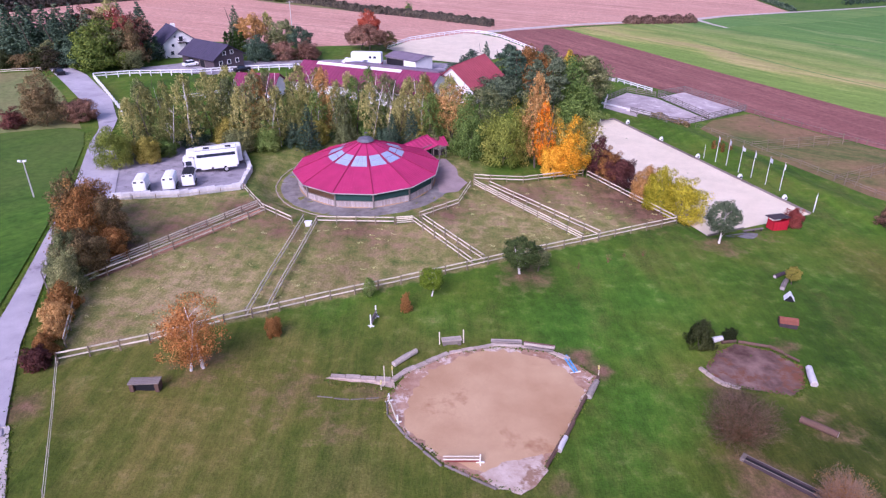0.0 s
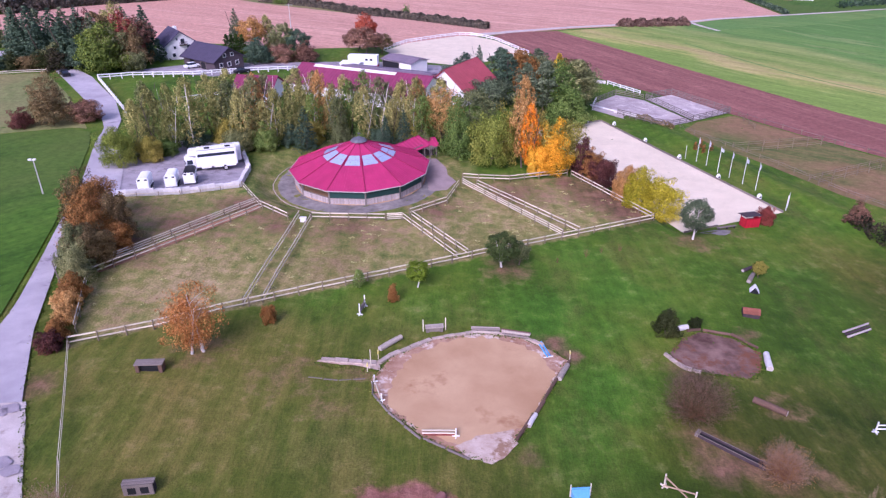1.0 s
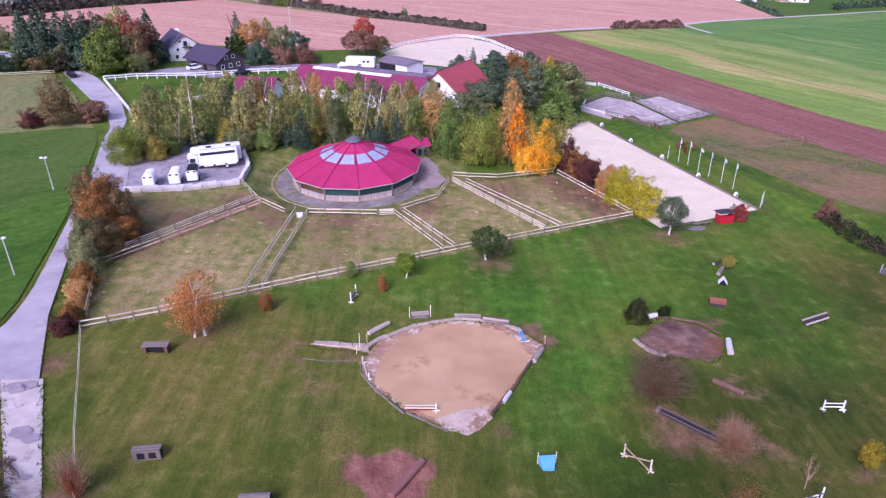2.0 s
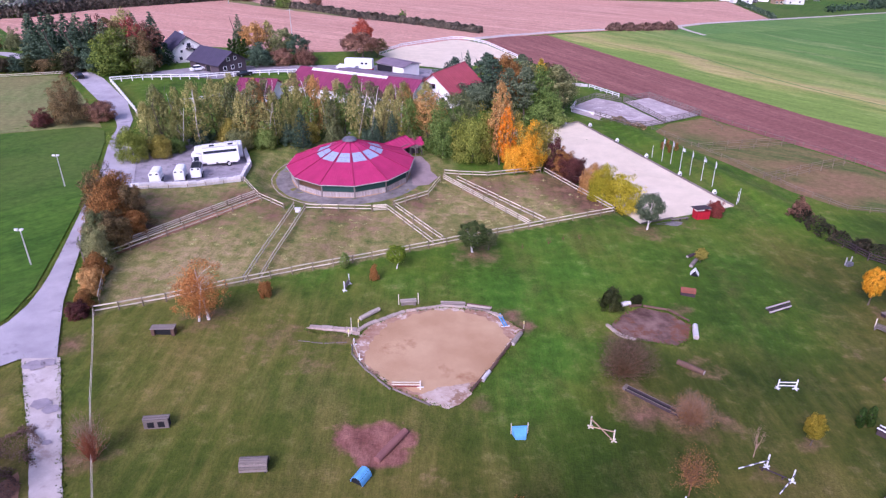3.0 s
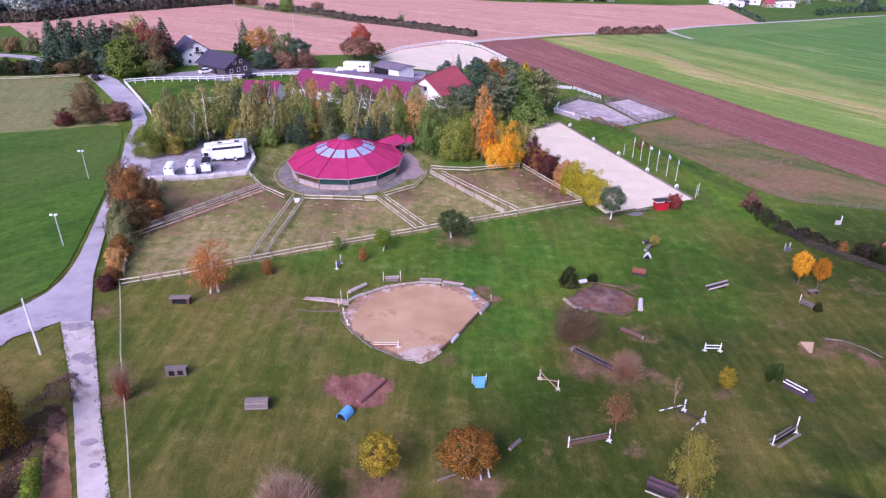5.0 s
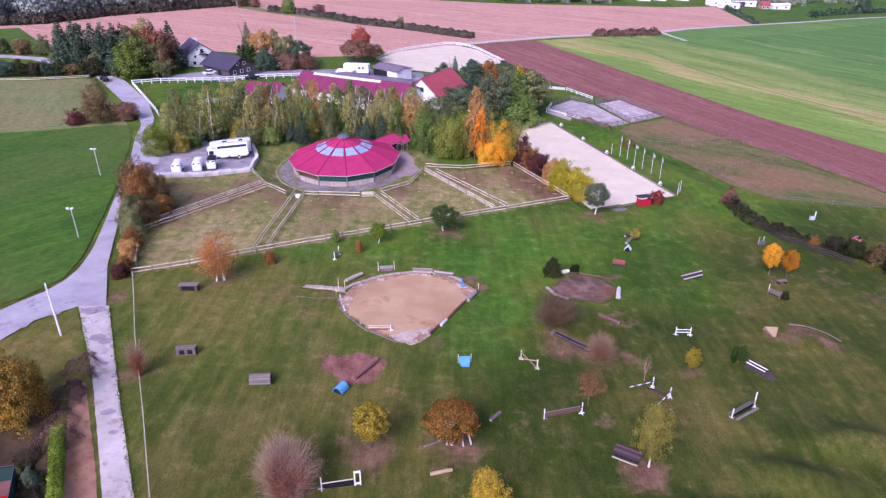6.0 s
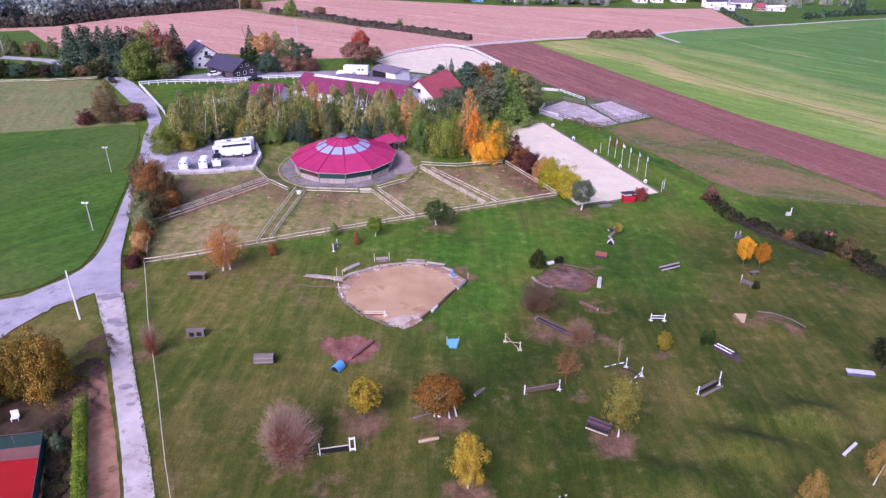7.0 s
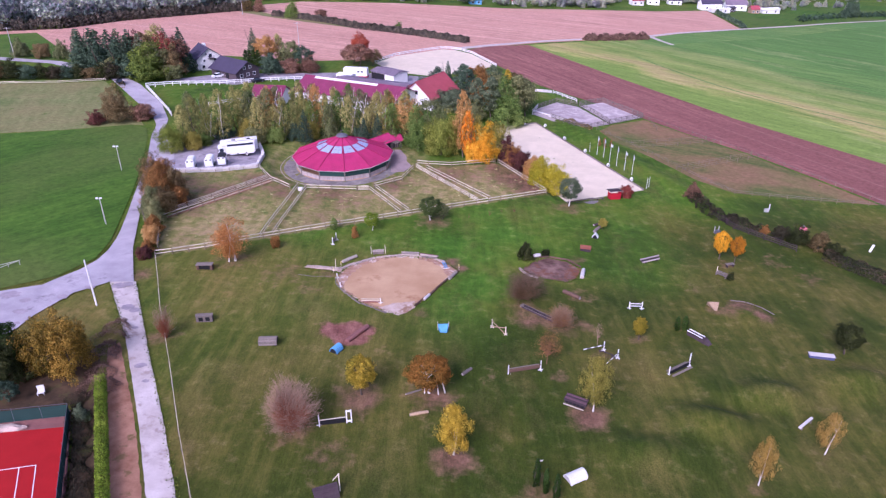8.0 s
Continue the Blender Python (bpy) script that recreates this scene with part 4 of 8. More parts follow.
def plant(kind, shape, leaf, x, y, h, label, category="tree", variant=0, bark=None, width=1.0, group="", turn=None):
    """A tree or shrub at its place: trunk and leafy crown under one base."""
    lod = 2 if y > 140 else 1 if h > 7 else 0 if h > 3.9 else -1
    key = (shape, leaf.name, variant, (bark or M_BARK).name, lod)
    if key not in PLANTS:
        rng = np.random.RandomState(101 + 17 * variant + sum(map(ord, shape)))
        c, r, per, size = crown_points(shape, rng)
        if lod == 2:
            per, size = int(per * 0.85), size * 1.4
        elif lod == 1 and shape == "birch_wide":
            per, size = int(per * 2.2), size * 0.9
        elif lod == 1 and shape == "bush":
            per, size = int(per * 1.2), size * 0.95
        elif lod == 0:
            per, size = int(per * 2.1), size * 0.95
        elif lod == -1:
            per, size = int(per * 0.9), size * 1.5
        pts, face = clumps(rng, c, r, per, 1.9 if shape == "birch" else 1.3 if "birch_" in shape else 0.75)
        PLANTS[key] = (trunk_mesh(shape, rng, c, bark or M_BARK), leaf_mesh("crown", pts, size, leaf, rng, droop=0.5 if "birch" in shape else 0.1, out=face))
    t, cr = PLANTS[key]
    rnd = random.Random(round(x * 13.7 + y * 7.1, 3))
    ob = new(kind)
    ob.empty_display_size = 0.3
    spin = rnd.uniform(0, 360) if turn is None else turn
    ob.matrix_basis = Matrix.Translation((x, y, gz(x, y) - 0.05)) @ Matrix.Rotation(radians(spin), 4, "Z") @ Matrix.Diagonal((h * width, h * width, h, 1))
    tagged(ob, label, category, group)
    put("trunk", t, ob)
    put("crown", cr, ob)
    return ob


def shoot_mesh(name, segs, mat):
    """Thin three-sided tapered shoots from rows of start, end and the two radii."""
    a, b = np.array([q[0] for q in segs]), np.array([q[1] for q in segs])
    ra, rb = np.array([q[2] for q in segs])[:, None], np.array([q[3] for q in segs])[:, None]
    d = (b - a) / (np.linalg.norm(b - a, axis=1)[:, None] + 1e-9)
    u = np.cross(d, np.array([0.31, 0.77, 0.55]))
    u /= np.linalg.norm(u, axis=1)[:, None] + 1e-9
    w = np.cross(d, u)
    ring = [(math.cos(k * 2.0944), math.sin(k * 2.0944)) for k in range(3)]
    v = np.stack([a + (u * c + w * s) * ra for c, s in ring] + [b + (u * c + w * s) * rb for c, s in ring], 1).reshape(-1, 3)
    base = np.arange(len(segs))[:, None, None] * 6
    faces = (base + np.array([[0, 1, 4, 3], [1, 2, 5, 4], [2, 0, 3, 5]])[None]).reshape(-1, 4)
    me = bpy.data.meshes.new(name)
    me.from_pydata(v.tolist(), [], faces.tolist())
    me.materials.append(mat)
    return me


def twig_shrub(kind, x, y, h, half, mat, label, n=300, seed=1, leaf=None, leaves=0, stem=0.0, tip=None):
    """A half-bare shrub: bent shoots that rise from the base or a short stem into a rounded dome, with finer side twigs."""
    rng = np.random.RandomState(seed)
    segs, tips, ends = [], [], []
    mid_z = stem + (h - stem) * 0.46
    for i in range(n):
        d = rng.normal(size=3)
        d /= np.linalg.norm(d)
        d[2] = d[2] if d[2] > -0.55 else -d[2]
        lump = 1 + 0.12 * math.sin(3 * math.atan2(d[1], d[0]) + seed) + rng.normal(0, 0.07)
        goal = np.array([d[0] * half, d[1] * half, d[2] * (h - mid_z)]) * lump * rng.uniform(0.6, 1.0) ** 0.4 + np.array([0, 0, mid_z])
        base = np.array([rng.normal(0, 0.05 * half), rng.normal(0, 0.05 * half), stem])
        ctrl = np.array([goal[0] * 0.4, goal[1] * 0.4, stem + (max(goal[2], 0.35 * h) - stem) * 0.62]) + rng.normal(0, 0.09 * h, 3) * np.array([1, 1, 0.5])
        p, r = base, 0.0058 * h
        for s in range(1, 6):
            t = s / 5
            q = base * (1 - t) ** 2 + ctrl * 2 * t * (1 - t) + goal * t * t + rng.normal(0, 0.014 * h, 3)
            (tips if t > 0.75 and tip else segs).append((p, q, r, r * 0.72))
            if s > 1:
                for _ in range(3):
                    e = (q - p) / np.linalg.norm(q - p) + rng.normal(0, 0.75, 3) + np.array([0, 0, 0.25])
                    e = q + e / np.linalg.norm(e) * h * rng.uniform(0.05, 0.13)
                    (tips if t > 0.75 and tip else segs).append((q, e, r * 0.55, r * 0.25))
                    ends.append(e)
            p, r = q, r * 0.72
    if stem:
        segs.append((np.zeros(3), np.array([0, 0, stem + 0.1]), 0.016 * h, 0.011 * h))
    ob = thing(kind, x, y, label=label, category="shrub")
    put("shoot_tangle", shoot_mesh("shoot_tangle", segs, mat), ob)
    if tip:
        put("tip_tangle", shoot_mesh("tip_tangle", tips, tip), ob)
    if leaf:
        e = np.array(ends)
        pick = e[rng.randint(0, len(e), leaves)] + rng.normal(0, 0.03 * h, (leaves, 3))
        pick = pick[pick[:, 2] > 0.06 * h]
        put("foliage", leaf_mesh("foliage", pick, 0.0115 * h, leaf, rng, out=(pick - np.array([0, 0, 0.4 * h])) / np.linalg.norm(pick - np.array([0, 0, 0.4 * h]), axis=1)[:, None]), ob)
    return ob


def hedge(name, line, width, height, leaf, label, density=26, size=0.16, seed=1, uneven=0.3, category="hedge", bushy=False):
    """A hedge of leaf sprays along a line."""
    rng = np.random.RandomState(seed)
    pts, out = [], []
    for (x1, y1), (x2, y2) in zip(line[:-1], line[1:]):
        l = math.hypot(x2 - x1, y2 - y1)
        k = int(l * density)
        t = rng.uniform(0, 1, k)
        dx, dy = (x2 - x1) / l, (y2 - y1) / l
        wob = 1 + uneven * np.sin(t * l * 1.3 + seed) * np.sin(t * l * 0.47 + 2 * seed)
        if bushy:
            a = rng.uniform(0, np.pi, k)
            rr = rng.uniform(0.5, 1, k) ** 0.5 * wob
            s, hgt = np.cos(a) * rr * width / 2, np.sin(a) * rr * height
        else:
            face = rng.randint(0, 3, k)
            s = np.where(face == 0, -width / 2, np.where(face == 1, width / 2, rng.uniform(-0.5, 0.5, k) * width)) + rng.normal(0, 0.06, k)
            hgt = np.where(face == 2, height * wob, rng.uniform(0, 1, k) * height * wob)
        px, py = x1 + dx * t * l - dy * s, y1 + dy * t * l + dx * s
        pts.append(np.stack([px, py, ground_z(px, py) + np.maximum(hgt, 0.05)], 1))
        side, up = s / (width / 2), 0.15 + np.maximum(hgt, 0) / height
        f = np.stack([-dy * side, dx * side, up], 1) + rng.normal(0, 0.35, (k, 3))
        out.append(f / np.linalg.norm(f, axis=1)[:, None])
    return tagged(new(name, leaf_mesh(name, np.concatenate(pts), size, leaf, rng, out=np.concatenate(out))), label, category, kind="stuff")


# the row of trees behind the hall
rnd = random.Random(11)
BELT_FRONT = [(-52, 111), (-47.5, 114), (-43.5, 119.5), (-39.5, 121.5), (-35.5, 117.5), (-31, 119), (-27.5, 123.5), (-23, 124.5), (-18.5, 125), (-14, 125.5), (-9.5, 125), (-5, 124.5), (-1, 123.5)]
for i, (x, y) in enumerate(BELT_FRONT):
    for row in range(3):
        h = rnd.uniform(11.0, 13.6) if row else rnd.uniform(9.0, 12.0)
        leaf = [L_BIRCH, L_OLIVE, L_BIRCH, L_BIRCH, L_GREEN][(i * 2 + row * 3) % 5]
        plant("belt_birch", "birch", leaf, x + (row % 2) * 2.2 + rnd.uniform(-1.2, 1.2), y + row * 2.8 + rnd.uniform(-0.8, 0.8), h, "tall narrow birch with thinning yellow-green leaves", "tree",
              variant=(i + row) % 4, bark=M_BIRCHBARK if i % 2 else M_BARK, width=rnd.uniform(0.9, 1.3), group="tree belt behind the hall")
for i, (x, y) in enumerate(BELT_FRONT):
    plant("belt_shrub", "bush", [L_OLIVE, L_GREEN, L_DARK, L_LIME][i % 4], x + rnd.uniform(-1, 1), y - 1.2 + rnd.uniform(-0.5, 0.8), rnd.uniform(3.2, 5.5), "dense dark undergrowth shrub below the birches", "shrub",
          variant=i % 3, width=rnd.uniform(0.75, 1.0), group="undergrowth of the tree belt")
for x, y, h, leaf, kind in [(-53.3, 106.5, 8.2, L_SPRING, "golden-green"), (-49, 109.4, 5.4, L_LIME, "yellow-green")]:
    plant("yard_shrub", "bush", leaf, x, y, h, kind + " leafy shrub tree at the yard corner", "tree", variant=1, width=0.7)
for x, y, h in [(-24, 120, 8.5), (-5.5, 122, 8), (-9, 121.3, 7)]:
    plant("belt_conifer", "conifer", L_DARK, x, y, h, "dark green conifer in front of the birches", "tree", variant=1, width=1.3)
for x, y, h in [(-33.5, 122.5, 13.5), (-3.0, 127.5, 13), (-22, 128, 13.5)]:
    plant("peach_birch", "birch", L_PEACH, x, y, h, "slender birch turned pale orange", "tree", variant=2, bark=M_BIRCHBARK, width=1.1)
# the clump of trees east of the hall
for x, y, h, w, leaf, shape, v, lab in [
        (4.8, 118.5, 11.0, 0.6, L_GREEN, "bush", 0, "full green broadleaf tree"), (10.8, 116.0, 11.5, 0.66, L_SPRING, "bush", 1, "full yellowing green broadleaf tree"),
        (15.0, 118.5, 11.5, 0.64, L_LIME, "bush", 2, "yellow-green broadleaf tree"), (2.0, 125.5, 12.5, 0.8, L_PEACH, "round", 1, "broadleaf tree with an orange top"),
        (8, 126, 12.5, 0.9, L_OLIVE, "round", 2, "olive broadleaf tree"), (20.5, 118.5, 9.5, 0.65, L_LIME, "bush", 0, "yellow-green broadleaf tree"),
        (17.6, 114.0, 12.5, 0.85, L_ORANGE, "birch", 1, "slim tree in bright orange leaf"), (16.4, 115.2, 17.0, 0.75, L_PEACH, "birch", 3, "tall slender tree with faded orange leaves"),
        (19.0, 111.7, 6.6, 0.6, L_AMBER, "bush", 1, "bright orange broadleaf tree"), (21.8, 112.4, 9.6, 0.6, L_AMBER, "bush", 2, "golden orange broadleaf tree"),
        (23.6, 115.2, 11.5, 0.72, L_LIME, "bush", 1, "yellow-green broadleaf tree"),
        (27.4, 112.6, 6.4, 0.8, L_MAROON, "bush", 0, "dark maroon shrub tree"), (30.0, 108.6, 6.0, 0.8, L_MAROON, "bush", 1, "dark maroon and rust shrub tree"), (28.7, 110.6, 5.4, 0.8, L_RUST, "bush", 2, "brownish green shrub tree"),
        (33.8, 99.0, 6.8, 0.72, L_SUNNY, "bush", 0, "yellow-green tree turning gold"), (37.0, 97.2, 8.2, 0.84, L_SUNNY, "bush", 1, "full golden yellow tree"), (32.6, 102.4, 5.8, 0.8, L_PEACH, "bush", 0, "pinkish autumn shrub"),
        (38.9, 86.4, 6.8, 0.9, L_SPRUCE, "round", 2, "grey-green willow-like tree"), (52.9, 93.6, 3.6, 0.7, L_WINE, "bush", 1, "reddish shrub beside the red hut")]:
    plant("grove_tree" if h > 7 else "grove_shrub", shape, leaf, x, y, h, lab + (" beside the arena" if x > 25 else " east of the hall"), "tree" if h > 7 else "shrub", variant=v, width=w, bark=M_BIRCHBARK if lab.startswith("grey-green") else None)
# the darker trees round the red-roofed house
for x, y, h, w, leaf, shape, v in [(21, 152, 12, 1.1, L_SPRUCE, "pine", 0), (25, 150, 13, 1.1, L_SPRUCE, "pine", 1), (29, 152, 13.5, 1.0, L_GREEN, "birch_wide", 0), (33, 154, 13, 1.5, L_OLIVE, "pine", 1), (30, 147.5, 8, 1.2, L_GREEN, "bush", 0),
                                    (23, 160, 12, 1.0, L_RUST, "birch_wide", 2), (27, 163, 12, 1.0, L_OLIVE, "birch_wide", 1), (18, 168, 11, 1.5, L_DARK, "pine", 2), (14, 160, 8, 1.2, L_SPRUCE, "bush", 1), (36, 158, 12, 1.0, L_OLIVE, "birch_airy", 0),
                                    (17, 176, 11, 1.6, L_DARK, "pine", 0), (12, 186, 10, 1.1, L_DARK, "conifer", 2), (22, 180, 11, 1.0, L_RUST, "round", 1), (27, 177, 11, 1.5, L_SPRUCE, "pine", 2), (33, 172, 11, 1, L_BROWN, "round", 0), (20, 149, 6, 1.0, L_OLIVE, "bush", 2),
                                    (8, 191, 6.5, 1.0, L_DARK, "bush", 0), (4, 187, 5.0, 1.0, L_DARK, "bush", 1), (35, 165, 11, 1.0, L_OLIVE, "round", 1), (31, 168, 12, .9, L_GOLDEN, "birch", 0)]:
    plant("farm_tree", shape, leaf, x, y, h, "dark mixed autumn tree by the farmhouse", "tree", variant=v, width=w, group="trees round the farmhouse")
# trees by the white house and the far lane
for x, y, h, w, leaf, shape, v in [(-106, 182, 14.5, 1.8, L_DARK, "conifer", 0), (-101.5, 184, 14, 1.8, L_DARK, "conifer", 1), (-97, 180, 12.5, 1.9, L_DARK, "conifer", 2), (-103, 179, 11, 1.8, L_DARK, "conifer", 1), (-99.5, 187, 14, 1.8, L_SPRUCE, "conifer", 2), (-107, 187, 13, 1.0, L_SPRUCE, "pine", 0), (-92, 186, 13, 1.6, L_SPRUCE, "conifer", 0),
                                   (-86.6, 177.0, 11.2, 1.12, L_LANE, "bush", 0), (-89, 187, 13, 0.62, L_BROWN, "bush", 1), (-83, 186, 13.0, 0.62, L_WINE, "bush", 0), (-80.2, 182.5, 11.0, 0.66, L_BROWN, "bush", 2), (-80, 191, 15, 1.4, L_DARK, "conifer", 1),
                                   (-82, 189, 12.5, 1.1, L_MAUVE, "round", 1), (-94, 192, 13, 1.1, L_BROWN, "round", 0), (-94.5, 189, 12, 0.6, L_MAROON, "bush", 2), (-79.5, 179.0, 6, 1.0, L_OLIVE, "bush", 1), (-91, 196, 13.5, 0.62, L_BIRCH, "bush", 0), (-110, 182, 14, 1.5, L_DARK, "conifer", 1), (-114, 188, 13, 1.5, L_SPRUCE, "conifer", 2), (-96, 187, 14, 1.5, L_DARK, "conifer", 0), (-85, 181, 11, 1.1, L_OLIVE, "round", 1), (-97, 192, 13, 0.6, L_MAUVE, "bush", 1), (-86, 193, 14, 1.3, L_SPRUCE, "conifer", 0), (-93, 178, 7, 1.2, L_DARK, "bush", 2), (-99, 177.5, 6, 1.2, L_OLIVE, "bush", 0)]:
    plant("lane_tree", shape, leaf, x, y, h, "large old tree in the dense grove by the lane", "tree", variant=v, width=w, group="grove by the far lane")
for x, y, h, w, leaf, shape, v, lab in [(-62, 216, 12, 1.2, L_SPRUCE, "conifer", 2, "grey-green conifer"), (-56, 211, 11, 1.0, L_PEACH, "round", 1, "pale autumn tree"), (-52, 214, 11, 1.0, L_BIRCH, "birch", 1, "thinning birch"),
                                        (-46, 207, 10.5, 1.0, L_OLIVE, "round", 0, "olive broadleaf tree"), (-41, 205, 9, 1.1, L_DARK, "round", 1, "dark broadleaf tree"), (-51, 196.5, 6.5, 1.3, L_DARK, "bush", 0, "dark green shrub"), (-45, 199.5, 6, 1.2, L_MAUVE, "bush", 1, "mauve bare shrub"),
                                        (-38.5, 201.5, 5.5, 1.3, L_MAUVE, "bush", 2, "mauve bare shrub"), (-22, 217, 9, 1.3, L_MAUVE, "wide", 0, "mauve brown tree"), (-25, 221, 8, 1.2, L_MAUVE, "wide", 1, "mauve brown tree"), (-22.5, 224, 12, 0.75, L_RED, "round", 1, "red autumn tree"), (-17.5, 219, 7, 1.2, L_BROWN, "wide", 2, "brown shrub tree")]:
    plant("yard_tree", shape, leaf, x, y, h, lab + " behind the farm yard", "tree", variant=v, width=w)
for i, (x, y) in enumerate([(-61.5, 203), (-60.2, 203.8), (-58.9, 204.6), (-57.6, 205.4)]):
    plant("thuja", "column", L_THUJA, x, y, 6.5, "tall dark clipped thuja column", "thuja", variant=i % 2, group="thuja screen by the barn")
for i, (x, y) in enumerate([(-140.5, 199.0), (-133.5, 199.5), (-126.5, 199.8)]):
    plant("round_maple", "bush", [L_OLIVE, L_BROWN, L_OLIVE][i], x, y, 6.4, "round-crowned roadside tree turning brown", "tree", variant=i, width=0.85, group="trees along the far lane")
plant("fir", "conifer", L_DARK, -144.5, 201, 5, "small dark fir by the power pole", "tree", variant=0, width=1.4)
# bushes of the west paddock
plant("paddock_tree", "bush", L_BROWN, -75.5, 128.5, 9.8, "half-bare autumn tree on the paddock edge", "tree", variant=0, width=0.8)
plant("paddock_bush", "bush", L_MAUVE, -70.2, 131.5, 5.2, "dense brown bush on the paddock edge", "shrub", variant=1, width=1.05)
plant("paddock_bush", "bush", L_MAROON, -80, 125.2, 3.6, "dense dark bush on the paddock edge", "shrub", variant=2, width=1.2)
for i, (x, y, h) in enumerate([(-118, 170.5, 4.0), (-114.5, 171.5, 4.2), (-111, 172.3, 3.8), (-107.5, 173, 3.8), (-104, 173.8, 4.0), (-100.5, 174.5, 4.2), (-97.5, 175.5, 4.6), (-122, 169, 4.6), (-126.5, 168, 5.2), (-131, 167, 5.2)]):
    plant("lane_bush", "bush", [L_OAK, L_HEDGEMIX, L_DARK, L_OAK, L_BROWN][i % 5], x, y, h * 1.1, "rounded dark bush along the far lane", "shrub", variant=i % 3, width=1.35, group="bushes along the far lane")
# the tall shrubs beside the lane
for x, y, h, w, leaf, v in [(-43.6, 74.5, 7.6, 0.8, L_RUST, 0), (-41.6, 71.0, 6.6, 0.75, L_BROWN, 1), (-45.6, 79.5, 7.6, 0.72, L_RUST, 2), (-43.4, 70.0, 5.8, 0.8, L_OLIVE, 0), (-47.2, 85.0, 7.2, 0.8, L_RUST, 1), (-41.6, 66.4, 4.8, .8, L_OLIVE, 2), (-47.4, 80.6, 8.2, 0.7, L_BROWN, 0), (-42.0, 78.5, 6.4, .8, L_BROWN, 0), (-40.6, 74.6, 5.0, .8, L_RUST, 1)]:
    plant("lane_shrub", "bush", leaf, x, y, h, "large rust-brown shrub beside the lane", "shrub", variant=v, width=w, group="shrubs beside the lane")
for x, y, h, leaf, v in [(-40.4, 62.4, 3.4, L_RUST, 0), (-39.8, 59.8, 3.1, L_PEACH, 1), (-38.8, 57.0, 2.6, L_PEACH, 2), (-38.4, 54.4, 2.4, L_RUST, 0), (-38.0, 52.2, 2.6, L_MAROON, 1)]:
    plant("fence_bush", "bush", leaf, x, y, h, "low orange-brown bush at the paddock fence", "shrub", variant=v, width=0.9, group="bushes at the paddock fence")

# single trees of the riding course
plant("birch", "birch_airy", L_COPPER, -23.0, 53.1, 8.2, "birch with rust-orange leaves and white stems", "tree", variant=0, bark=M_BIRCHBARK, width=1.2)
plant("birch", "birch_airy", L_COPPER, -24.0, 52.6, 6.6, "smaller rust-leaved birch with a white stem", "tree", variant=1, bark=M_BIRCHBARK, width=1.1)
plant("dark_tree", "round", L_HOLM, 9.5, 74.8, 5.2, "round dark green tree with pale stems", "tree", variant=0, bark=M_BIRCHBARK, width=1.2)
plant("dark_tree", "round", L_OLIVE, 11.9, 75.7, 3.6, "smaller olive tree beside the dark one", "tree", variant=1, width=1.0)
plant("sapling", "round", L_HEDGE, -1.4, 68.4, 4.0, "light green sapling near the fence", "tree", variant=1, bark=M_BIRCHBARK, width=0.95)
plant("sapling", "birch", L_GREEN, -8.5, 67.6, 2.6, "thin green sapling near the fence", "tree", variant=1, width=1.6)
plant("small_shrub", "bush", L_RUST, -4.2, 64.8, 2.3, "small orange shrub in the grass", "shrub", variant=0, width=0.55)
plant("small_shrub", "bush", L_RUST, -17.5, 59.0, 2.8, "small rust-orange shrub at the fence", "shrub", variant=1, width=0.55)
plant("maple", "round", L_MAPLE, 2.6, 19.0, 6.2, "young maple in yellow and green leaf", "tree", variant=0, width=0.84)
tree = plant("hornbeam", "round", L_TAWNY, 11.1, 20.1, 5.8, "low rounded tree in orange-brown leaf on pale stems", "tree", variant=3, bark=M_BIRCHBARK, width=1.3, turn=0)
for dx, dy in ((0.16, -0.03), (0.27, 0.02), (-0.08, -0.02)):
    bm = B()
    rod(bm, (dx, dy, -0.02), (dx * 0.8, dy, 0.34), 0.014, 0.01, 7)
    part("stem", bm, M_BIRCHBARK, tree)
plant("birch", "birch_wide", L_GOLDEN, 14.2, 9.2, 6.95, "yellow birch in a bare earth circle", "tree", variant=2, bark=M_BIRCHBARK, width=0.86)
plant("birch", "birch_wide", L_LIME, 31.8, 18.2, 8.8, "yellow-green birch with a white stem", "tree", variant=0, bark=M_BIRCHBARK, width=0.66)
plant("maple", "round", L_MAPLE, 41.6, 35.2, 4.1, "small young maple in yellow-green leaf", "tree", variant=2, width=0.68)
plant("maple", "round", L_AMBER, 63.6, 64.3, 6.2, "golden yellow maple beside its twin", "tree", variant=0, width=0.62)
plant("maple", "round", L_HONEY, 66.2, 63.3, 5.6, "amber maple beside its twin", "tree", variant=1, width=0.62)
plant("oak", "round", L_OAK, 71.9, 34.4, 5.3, "dark green oak beside the white box jump", "tree", variant=2, width=1.05)
plant("birch", "birch_airy", L_STRAW, 48.2, 6.8, 7.0, "pale straw-gold birch with a white stem", "tree", variant=1, bark=M_BIRCHBARK, width=0.6)
plant("birch", "birch_airy", L_STRAW, 58.5, 12.6, 6.4, "pale straw-gold birch with a white stem", "tree", variant=2, bark=M_BIRCHBARK, width=0.62)
for x, y, h in [(48.2, 38.4, 2.6), (49.4, 38.6, 2.7)]:
    plant("thuja", "thuja", L_THUJA, x, y, h, "small bright green thuja", "thuja", variant=1, width=1.0)
for x, y, h in [(23.2, 4.9, 4.2), (24.1, 4.1, 3.6), (25.1, 3.0, 4.0)]:
    plant("thuja", "thuja", L_THUJA, x, y, h, "dark green thuja column", "thuja", variant=0, width=0.62, group="thuja wing of a jump")
